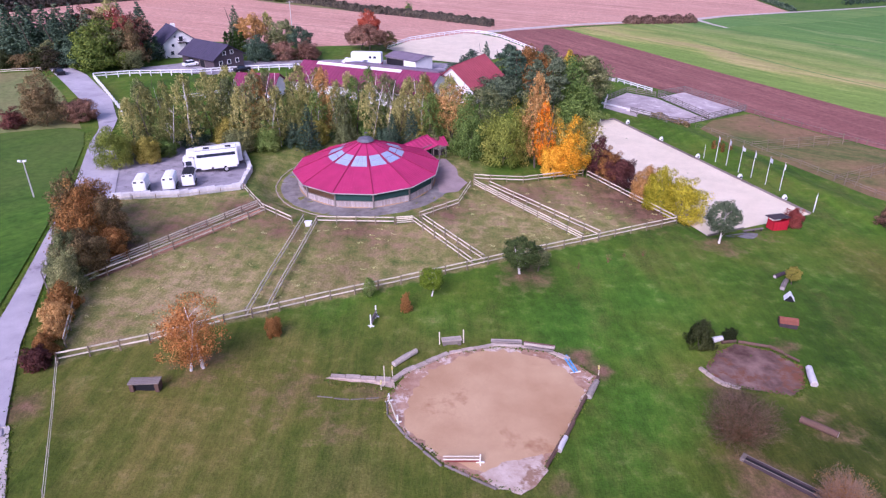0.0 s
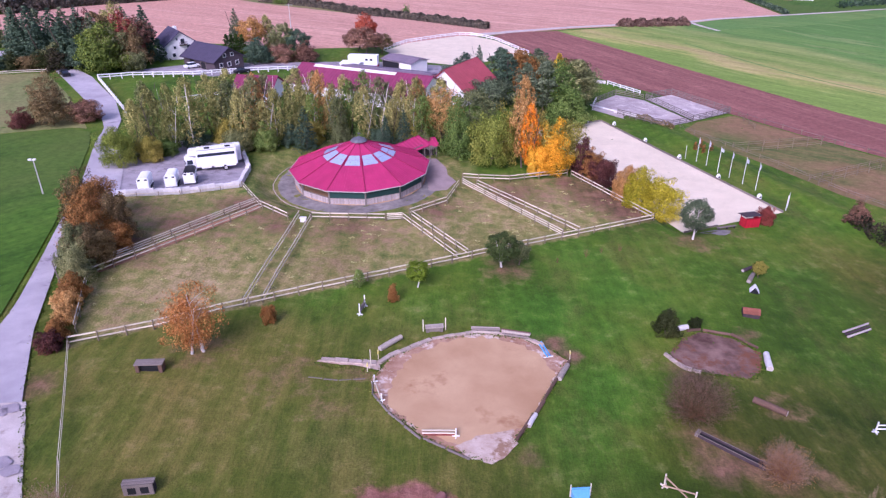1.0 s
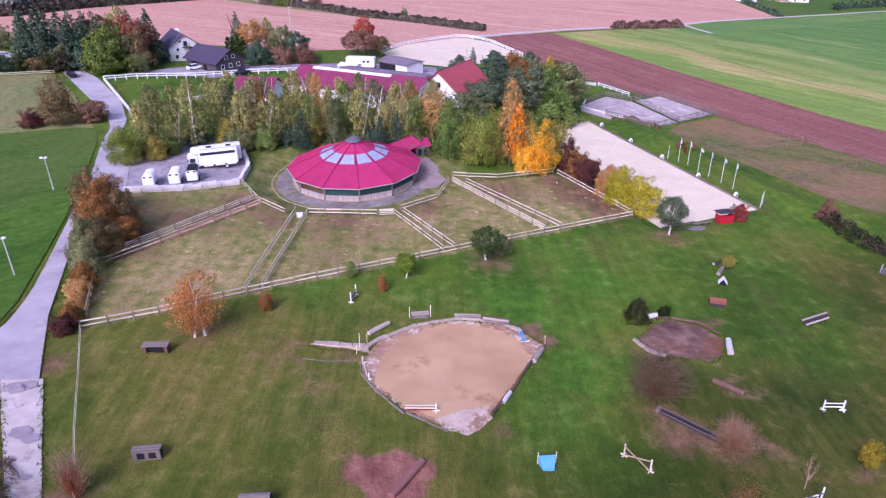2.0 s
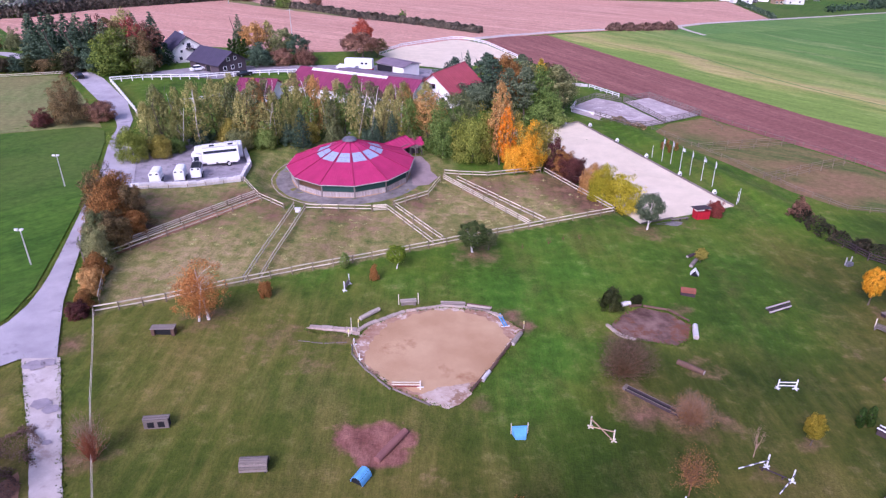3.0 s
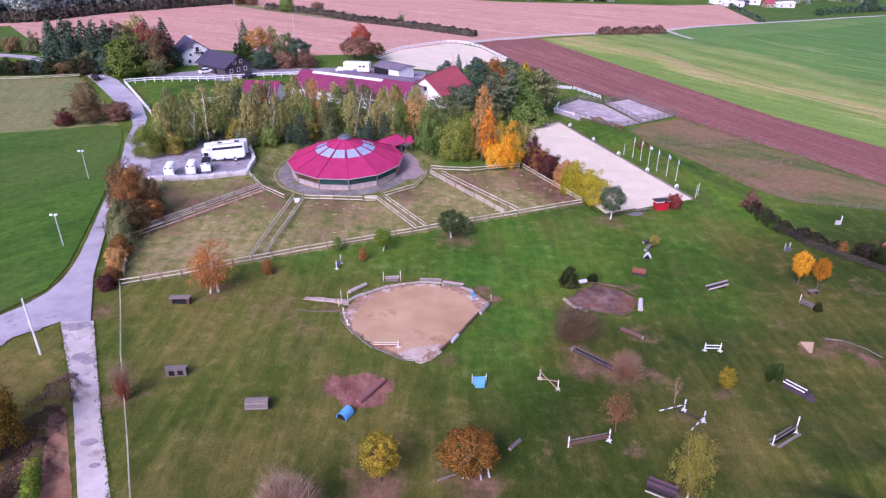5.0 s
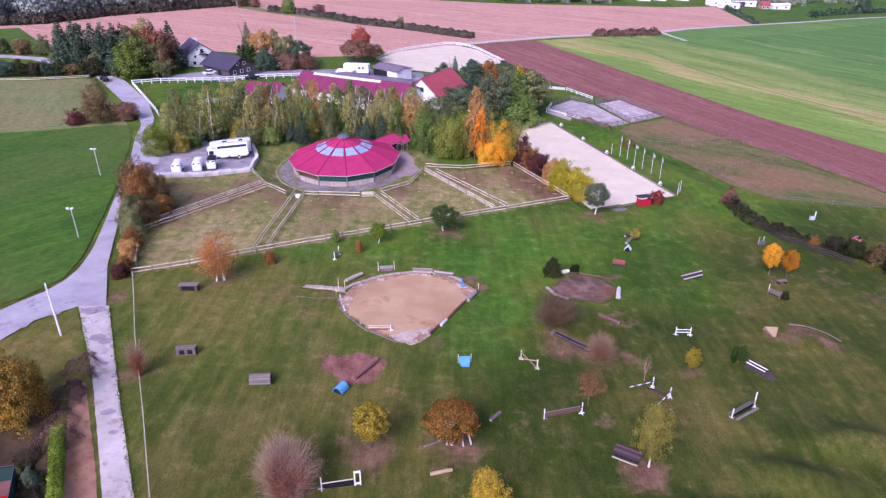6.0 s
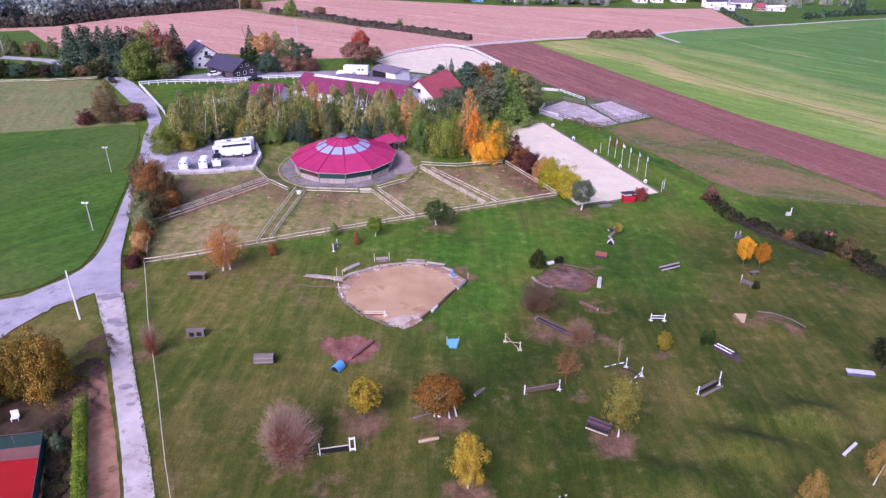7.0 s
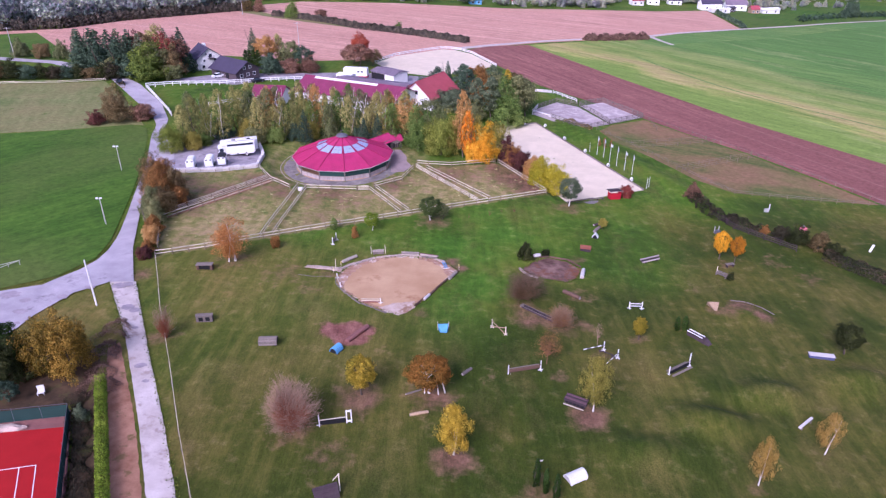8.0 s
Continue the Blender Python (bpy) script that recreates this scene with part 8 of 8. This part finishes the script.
for f in ((3, 2, 1, 0), (4, 5, 6, 7), (0, 1, 5, 4), (1, 2, 6, 5), (2, 3, 7, 6), (3, 0, 4, 7)):
    bm.faces.new([v[i] for i in f])
part("body", bm, M_BLUE, o)
for s in (-1, 1):
    stand("post", o, M_RAIL, s * 1.05, 0.5, 0, 0.1, 0.1, 1.7)
bar("back_rail", o, M_BLUE, (-1.0, 0.55, 1.1), (1.0, 0.55, 1.1), 0.1, 0.14)
o = rail_jump(20.9, 35.5, -46, 2.7, "crossed pale poles between two uprights", ((1.2, 0.15), (0.15, 1.2)), 1.4, M_NEWWOOD, M_RAIL)
rail_jump(43.3, 44.3, -2, 2.0, "white two-pole show jump", ((0.55, 0.55), (0.95, 0.95)), 1.3, M_WHITE)
o = thing("wedge_jump", 56.2, 45.6, turn=-10, label="pale wooden wedge jump with a pointed face", category="jump")
bm = B()
v = [bm.verts.new(p) for p in ((-0.9, 0.4, 0.9), (0.9, 0.5, 0.95), (0.55, -0.7, 0.0), (0.2, -0.75, 0.0), (-0.9, 1.0, 0), (0.9, 1.0, 0))]
for f in ((0, 3, 2, 1), (0, 1, 5, 4), (0, 4, 3), (1, 2, 5), (2, 3, 4, 5)):
    bm.faces.new([v[i] for i in f])
bmesh.ops.recalc_face_normals(bm, faces=bm.faces)
part("body", bm, M_NEWWOOD, o)
edge_pieces("log_border", [(60.0, 48.6), (62.5, 48.0), (64.6, 46.4), (65.8, 44.4)], M_OLDWOOD, "curved border of thin logs round a mound", 1.6, 0.2, 0.2, 8, kind="log", piece="log")
o = thing("log_pile", 50.0, 61.7, turn=24, label="stack of grey logs on low trestles", category="logs")
for k in range(3):
    bar("log", o, M_PLANK if k != 1 else M_DARKWOOD, (-1.9, -0.35 + 0.35 * k, 0.36 + 0.12 * k), (1.9 + 0.2 * k, -0.35 + 0.35 * k, 0.36 + 0.12 * k), 0.26, 0.26, "log")
for dx in (-1.2, 1.3):
    stand("trestle", o, M_DARKWOOD, dx, 0, 0, 0.16, 1.0, 0.3)
roof_jump(38.8, 64.9, -16, 2.0, 1.3, 1.0, M_DARKWOOD, "low jump with a faded red-brown board roof", M_REDBROWN, 0.65)
roof_jump(41.7, 70.8, 70, 1.0, 1.0, 0.95, M_BLACK, "small white roof-shaped jump with a dark front", M_WHITE)
log(42.7, 74.3, 55, 2.6, 0.3, M_OLDWOOD, "grey log beside the small tree")
log(43.4, 77.0, 30, 2.2, 0.25, M_DARKWOOD, "dark log beside the small tree")
o = thing("grey_jump", 67.4, 76.4, turn=20, label="small grey jump with upright pale posts", category="jump")
stand("box", o, M_GREY, 0, 0, 0, 1.1, 0.7, 0.6)
for s in (-1, 1):
    stand("post", o, M_GALV, s * 0.5, 0.2, 0, 0.16, 0.12, 1.4)
o = thing("brush_box", 61.6, 57.2, turn=-50, label="pale slatted box jump beside a round bush", category="jump")
for i in range(4):
    bar("slat", o, M_OLDWOOD, (-1.0, -0.3 + 0.2 * i, 0.5 + 0.1 * i), (1.0, -0.3 + 0.2 * i, 0.5 + 0.1 * i), 0.14, 0.08)
for s in (-1, 1):
    stand("leg", o, M_OLDWOOD, s * 0.9, 0, 0, 0.12, 0.6, 0.55)
stand("post", o, M_RAIL, -1.1, 0.3, 0, 0.1, 0.1, 1.5)
o = thing("small_table", 64.6, 61.4, turn=15, label="low grey slatted table below the maples", category="table")
for i in range(4):
    bar("slat", o, M_OLDWOOD, (-0.8, -0.3 + 0.2 * i, 0.55), (0.8, -0.3 + 0.2 * i, 0.55), 0.15, 0.06)
for s in (-1, 1):
    stand("leg", o, M_DARKWOOD, s * 0.6, 0, 0, 0.1, 0.6, 0.52)


def ramp_jump():
    o = thing("bank_jump", 50.8, 36.3, turn=-52, scale=0.88, label="dark planked box jump with two white rails on top", category="jump")
    stand("box", o, M_DARKWOOD, -0.2, 0, 0, 3.4, 1.0, 0.7)
    for i in range(4):
        bar("deck_plank", o, M_DARKWOOD, (-1.95, -0.42 + 0.28 * i, 0.74), (1.55, -0.42 + 0.28 * i, 0.74), 0.25, 0.06)
    for yy in (-0.36, 0.36):
        bar("edge_rail", o, M_WHITE, (-2.0, yy, 0.86), (1.0, yy, 0.86), 0.13, 0.12)
    bm = B()
    v = [bm.verts.new(p) for p in ((1.5, -0.5, 0), (1.5, 0.5, 0), (1.5, 0.5, 0.7), (1.5, -0.5, 0.7), (2.4, -0.5, 0), (2.4, 0.5, 0), (2.4, 0.5, 0.1), (2.4, -0.5, 0.1))]
    for f in ((0, 1, 2, 3), (4, 7, 6, 5), (3, 2, 6, 7), (0, 3, 7, 4), (1, 5, 6, 2), (0, 4, 5, 1)):
        bm.faces.new([v[i] for i in f])
    bmesh.ops.recalc_face_normals(bm, faces=bm.faces)
    part("ramp", bm, M_DARKWOOD, o)


ramp_jump()
o = rail_jump(45.5, 27.9, 32, 4.0, "grey brush jump with one white and one tall grey upright", ((0.9, 1.0),), 1.5, M_OLDWOOD, panel=(M_BLACK, 0.5, 0.7), second_h=2.2)
bar("side_plank", o, M_OLDWOOD, (-1.9, -0.6, 0.25), (1.9, -0.6, 0.3), 0.3, 0.14)
bar("side_plank", o, M_OLDWOOD, (-1.9, 0.5, 0.4), (1.9, 0.5, 0.45), 0.2, 0.12)
o = rail_jump(23.8, 25.5, 14, 4.6, "long brown plank jump with two pale uprights", ((0.9, 1.0),), 1.6, M_BROWNWOOD, panel=(M_BROWNWOOD, 0.6, 0.4))
bar("back_pole", o, M_OLDWOOD, (-2.2, 0.35, 0.75), (2.2, 0.35, 0.8), 0.14, 0.14, "log")


def coop():
    o = thing("coop_jump", 29.8, 19.4, turn=-30, scale=0.82, label="dark purple-brown hutch jump with a pale front log", category="jump")
    stand("body", o, M_DARKWOOD, 0, 0, 0, 3.3, 1.1, 0.75)
    for i in range(4):
        bar("roof_board", o, M_MAUVEWOOD if i % 2 else M_DARKWOOD, (-1.75, -0.6 + 0.4 * i, 0.82 + 0.05 * i), (1.75, -0.6 + 0.4 * i, 0.82 + 0.05 * i), 0.38, 0.07)
    # black plates on the front stand in for shaded openings
    for i in range(5):
        stand("opening", o, M_BLACK, -1.3 + i * 0.65, -0.56, 0.15, 0.42, 0.03, 0.38)
    bar("front_log", o, M_BARREL, (-1.7, -0.95, 0.13), (1.6, -0.95, 0.13), 0.22, 0.22, "log")


coop()
o = rail_jump(34.2, 31.4, 14, 3.2, "striped white pole on one upright", ((0.75, 1.0),), 1.6, striped=True, wings=(False, True))
o = rail_jump(36.4, 29.2, 40, 2.6, "striped white pole leaning on one upright", ((0.4, 1.0),), 1.5, striped=True, wings=(False, True))
o = thing("ground_pole", 36.0, 31.0, turn=-35, label="dark pole on low feet between two striped poles", category="pole")
bar("pole", o, M_DARKWOOD, (-1.2, 0, 0.26), (1.2, 0, 0.26), 0.16, 0.16, "log")
for s in (-1, 1):
    stand("foot", o, M_DARKWOOD, s * 0.9, 0, 0, 0.16, 0.36, 0.2)
o = rail_jump(-0.1, 13.2, 10, 3.2, "pole jump with a white frame wing and a dark panel", ((0.9, 1.0),), 1.6, M_RAIL, panel=(M_BLACK, 0.45, 0.7), wings=(True, False))
for dx in (1.65, 2.2):
    stand("frame_upright", o, M_WHITE, dx, 0, 0, 0.14, 0.12, 1.9)
for z in (0.25, 1.75):
    bar("frame_rail", o, M_WHITE, (1.6, 0, z), (2.25, 0, z), 0.12, 0.2)
o = thing("marker_post", 23.6, 6.6, turn=12, label="pale green post with a crossbar beside the thujas", category="post")
stand("shaft", o, M_POST, 0, 0, 0, 0.1, 0.1, 2.1)
bar("crossbar", o, M_RAIL, (-0.42, 0, 2.1), (0.42, 0, 2.16), 0.12, 0.1)
log(10.0, 15.8, 16, 2.3, 0.2, M_NEWWOOD, "pale brown log in the bare earth")
log(9.2, 20.0, 25, 2.4, 0.12, M_OLDWOOD, "thin grey log below the orange tree")
log(16.0, 24.7, 48, 1.8, 0.22, M_OLDWOOD, "short grey log in the grass")
o = thing("white_plank", 58.4, 17.6, turn=38, label="white plank bench jump on a grassy mound", category="jump")
bar("top_plank", o, M_BLOCK, (-1.5, 0, 0.5), (1.5, 0, 0.55), 0.32, 0.14)
for s in (-1, 1):
    stand("leg", o, M_OLDWOOD, s * 1.1, 0, 0, 0.2, 0.4, 0.5)
o = thing("white_box_jump", 67.8, 33.0, turn=-10, label="long white-topped box jump with blue-grey sides", category="jump")
stand("box", o, M_BLUEGREY, 0, 0, 0, 3.4, 0.8, 0.5)
bar("lid", o, M_BLOCK, (-1.75, 0, 0.54), (1.75, 0, 0.54), 0.9, 0.08)
barrel_jump(27.7, 6.4, 28, 2.3, 1.5, 0.95, M_WHITE, "white slatted half-round barrel jump", M_BLOCK)
log(33.5, 47.2, -42, 3.2, 0.33, M_BROWNWOOD, "thick brown log below the mud pool")
o = thing("trough_jump", 27.3, 41.0, turn=-43, label="long dark water trough with pale rim planks", category="trough")
stand("side", o, M_DARKWOOD, 0, -0.32, 0, 6.2, 0.07, 0.38)
stand("side", o, M_DARKWOOD, 0, 0.32, 0, 6.2, 0.07, 0.38)
stand("end", o, M_OLDWOOD, -3.1, 0, 0, 0.3, 0.74, 0.45)
stand("end", o, M_DARKWOOD, 3.1, 0, 0, 0.1, 0.7, 0.38)
bar("rim", o, M_OLDWOOD, (-3.0, -0.32, 0.4), (3.0, -0.32, 0.4), 0.08, 0.04)
bar("rim", o, M_OLDWOOD, (-3.0, 0.32, 0.4), (3.0, 0.32, 0.4), 0.08, 0.04)
stand("water_bed", o, M_BLACK, 0, 0, 0.02, 6.1, 0.56, 0.12)
o = rail_jump(-7.6, 62.4, 78, 1.9, "narrow weathered jump with white uprights", ((0.5, 0.5), (0.9, 0.9)), 1.5, M_OLDWOOD, panel=(M_OLDWOOD, 0.4, 0.5))
o = roof_jump(0.9, 2.2, 22, 2.6, 1.7, 1.4, M_DARKWOOD, "dark brown steep roof-shaped jump with a pale post", M_DARKWOOD)
stand("wing_post", o, M_RAIL, 1.5, 0, 0, 0.12, 0.12, 2.5)
bar("brace", o, M_RAIL, (1.45, 0, 2.4), (0.9, 0.3, 1.45), 0.09, 0.09)
log(36.6, 54.9, 75, 2.8, 0.35, M_BLOCK, "pale barked log beside the mud pool")
log(29.3, 61.0, 20, 1.3, 0.32, M_BLOCK, "pale log between the evergreen bushes")
o = thing("white_post_jump", 83.0, 89.5, label="white post with a pale panel in the far meadow", category="jump")
stand("post", o, M_WHITE, 0.3, 0, 0, 0.14, 0.14, 1.8)
stand("panel", o, M_GALV, -0.2, 0, 0, 1.0, 0.3, 0.8)
o = thing("pink_cover", 85.8, 78.6, label="rounded pink and white cover behind the hedge bushes", category="cover")
bm = B()
bmesh.ops.create_icosphere(bm, subdivisions=3, radius=1, matrix=Matrix.Translation((0, 0, 0.8)) @ Matrix.Diagonal((0.85, 0.75, 0.85, 1)))
for v in bm.verts:
    v.co.z = max(v.co.z, -0.05)
part("cover", bm, M_PINK, o, smoothed=True)
bm = B()
rod(bm, (0, 0, 1.55), (0, 0, 1.72), 0.3, 0.12, 12)
part("cap", bm, M_WHITE, o)
o = thing("white_board", 96.2, 71.5, label="white leaning board in the far meadow", category="board", turn=30)
bar("board", o, M_WHITE, (-0.5, 0, 0.05), (0.3, 0, 1.4), 0.4, 0.12)
o = thing("feed_box", -18.7, 86.6, label="white feed box on the passage corner", category="box")
stand("box", o, M_WHITE, 0, 0, 0, 0.8, 0.55, 0.6)
stand("lid", o, M_WHITE, 0, 0, 0.6, 1.0, 0.7, 0.06)
sheet("passage_sand", [(-41.2, 69.0), (-35.2, 78.9), (-26.6, 91.6), (-25.9, 90.6), (-34.2, 77.8), (-40.9, 67.9)], M_BARK_MULCH, 0.04, "trodden sandy passage between the fences", "path")
sheet("verge_soil", ragged([(-31.5, 27.5), (-23.3, 12.5), (-17.6, 0.6), (-11.5, -12), (-15, -13), (-20.6, -0.4), (-25.0, 9.2), (-29.3, 18.6), (-32.5, 26)], 0.7, 0.08, 14), M_BARK_MULCH, 0.05, "bare brown verge between hedge and track")
sheet("grove_floor", ragged([(-62, 5), (-46, 7.5), (-33, 12.2), (-30.2, 15.5), (-32.6, 24), (-36, 26), (-44, 27), (-62, 20)], 1.0, 0.4, 16), M_GROVE, 0.05, "dark leaf-littered soil below the court trees")
sheet("court_surround", [(-60, 6), (-33, 13.5), (-31, 13.2), (-24.6, -1.0), (-18, -14), (-60, -30)], M_RED_EARTH, 0.04, "brown bare ground round the court")
sheet("court_litter", ragged([(-31.6, 15.2), (-29.9, 18.2), (-25.9, 9.0), (-21.6, 0.0), (-15.4, -13.2), (-17.8, -14), (-24.4, -1), (-30.2, 12.2)], 0.7, 0.1, 19), M_GROVE, 0.07, "dark leaf litter between the hedge and the court")
for i, (x, y, r) in enumerate([(-52.3, 38.0, 1.5), (-49.4, 36.6, 0.9), (-48.4, 33.6, 1.1), (-44.6, 38.2, 0.9), (-50.6, 29.0, 1.3), (-47.2, 30.6, 0.5), (-42.2, 41.4, 0.8), (-56.5, 35.0, 1.2), (-34.2, 36.3, 1.1), (-32.8, 35.6, 0.9), (-38.0, 42.4, 1.2), (-36.9, 43.0, 0.9), (-26.6, 22.4, 0.8), (-24.7, 19.2, 0.5), (-30.9, 31.0, 0.5)]):
    rndp = random.Random(40 + i)
    ring = [(x + r * rndp.uniform(0.7, 1.15) * math.cos(2 * math.pi * k / 18), y + 0.75 * r * rndp.uniform(0.7, 1.15) * math.sin(2 * math.pi * k / 18)) for k in range(18)]
    sheet("road_patch", ring, M_PATCH, 0.2, "darker mended pothole in the lane", "road patch",
          zfun=lambda px, py: max(gz(px, py) - 0.06, -0.059 * px - 0.0257 * (py - 80)))


# ---- tennis court ----
def tennis():
    sheet("tennis_clay", [(-62, 3.0), (-30.2, 10.3), (-18.5, -17), (-50, -26)], M_CLAY, 0.09, "bright red clay surface of the tennis court", "court")
    lines = thing("court_lines", -33.3, 2.7, label="white painted line on the clay court", category="marking")
    z0 = gz(-33.3, 2.7)
    for (xa, ya), (xb, yb), w in [((-39.5, 1.4), (-30.3, 4.2), 0.1), ((-30.3, 4.2), (-25.5, -6.5), 0.1), ((-31.8, 3.7), (-27.0, -7.0), 0.1)]:
        a = Vector((xa + 33.3, ya - 2.7, gz(xa, ya) - z0 + 0.1))
        b = Vector((xb + 33.3, yb - 2.7, gz(xb, yb) - z0 + 0.1))
        bar("line", lines, M_WHITE, a, b, w, 0.012)
    f = fence("court_fence", [(-46, 8.2), (-36.2, 10.7), (-30.6, 12.2), (-25.2, -0.6), (-18.8, -15)], "dark green windbreak fence round the tennis court", M_GREY, M_GREY, (0.1, 1.9), 2.4, 2.0, 0.07, (0.04, 0.05), True, "court fence")
    posts = [(-46, 8.2), (-36.2, 10.7), (-30.6, 12.2), (-25.2, -0.6), (-18.8, -15)]
    base = Vector((posts[0][0], posts[0][1], gz(*posts[0])))
    for (xa, ya), (xb, yb) in zip(posts[:-1], posts[1:]):
        a = Vector((xa, ya, gz(xa, ya))) - base + Vector((0, 0, 0.95))
        b = Vector((xb, yb, gz(xb, yb))) - base + Vector((0, 0, 0.95))
        bar("windbreak", f, M_NET, a, b, 0.03, 1.6, label="dark green windbreak mesh")
    o = thing("white_heap", -36.6, 9.5, turn=8, label="pile of pale tarpaulin behind the court fence", category="heap")
    bm = B()
    bmesh.ops.create_icosphere(bm, subdivisions=3, radius=1, matrix=Matrix.Diagonal((2.4, 0.6, 0.5, 1)))
    for v in bm.verts:
        v.co += Vector((noise.noise(v.co * 2), noise.noise(v.co * 2 + Vector((5, 0, 0))), noise.noise(v.co * 2 + Vector((0, 5, 0))))) * 0.25
    part("tarpaulin", bm, M_STONE, o)
    o = thing("garden_chair", -35.9, 15.8, turn=20, label="white garden chair under the trees", category="chair")
    stand("seat", o, M_WHITE, 0, 0, 0.4, 0.8, 0.7, 0.08)
    stand("backrest", o, M_WHITE, 0, 0.34, 0.45, 0.8, 0.08, 0.7)
    for px in (-0.34, 0.34):
        for py in (-0.3, 0.3):
            stand("leg", o, M_WHITE, px, py, 0, 0.06, 0.06, 0.4)


tennis()


def edge_tufts(lines, spread, per, seed):
    """Grass that straggles over the edges of sand, earth and lanes."""
    rng = np.random.RandomState(seed)
    pts = []
    for line in lines:
        for (xa, ya), (xb, yb) in zip(line[:-1], line[1:]):
            l = math.hypot(xb - xa, yb - ya)
            k = int(l * per)
            t = rng.uniform(0, 1, k)
            lump = np.sin(t * l * 2.1 + xa) * 0.5 + np.sin(t * l * 5.3 + ya) * 0.3
            s = rng.normal(0, spread, k) + lump * spread * 0.8
            x, y = xa + (xb - xa) * t - (yb - ya) / l * s, ya + (yb - ya) * t + (xb - xa) / l * s
            pts.append(np.stack([x, y, ground_z(x, y) + rng.uniform(0.04, 0.16, k)], 1))
    tagged(new("edge_grass", leaf_mesh("edge_grass", np.concatenate(pts), 0.1, L_GRASS, rng, lie=0.5)), "straggling grass on the edges of sand and lanes", "grass", kind="stuff")


edge_tufts([POND[5:10], POND[10:] + POND[:1], POND[:5], [(26.0, 55.6), (28.8, 59.2), (31.2, 60.6), (34.5, 59.7), (36.6, 56.9), (35.3, 53.2), (33.2, 51.8), (29.6, 52.6), (27.0, 53.6), (26.0, 55.6)], [(-11.4, 51.5), (-5.2, 50.6)], [(-11.0, 52.6), (-5.4, 52.8)],
            [(-41.4, 55.5), (-37.2, 45.7)], [(-36.2, 44.2), (-27.1, 26.1), (-19.6, 11.8), (-14.2, 0.8)], [(-45.6, 58.4), (-48.3, 69.4), (-51.4, 80.7), (-55.4, 95.8)], [(-48.3, 93.7), (-50.5, 86), (-46, 69.7), (-41.4, 55.5)], [(-54.5, 38.9), (-48.4, 43.5), (-45.2, 50.4), (-45.6, 58.4)], [(-40.3, 44.0), (-31.1, 28.4)]], 0.2, 22, 51)
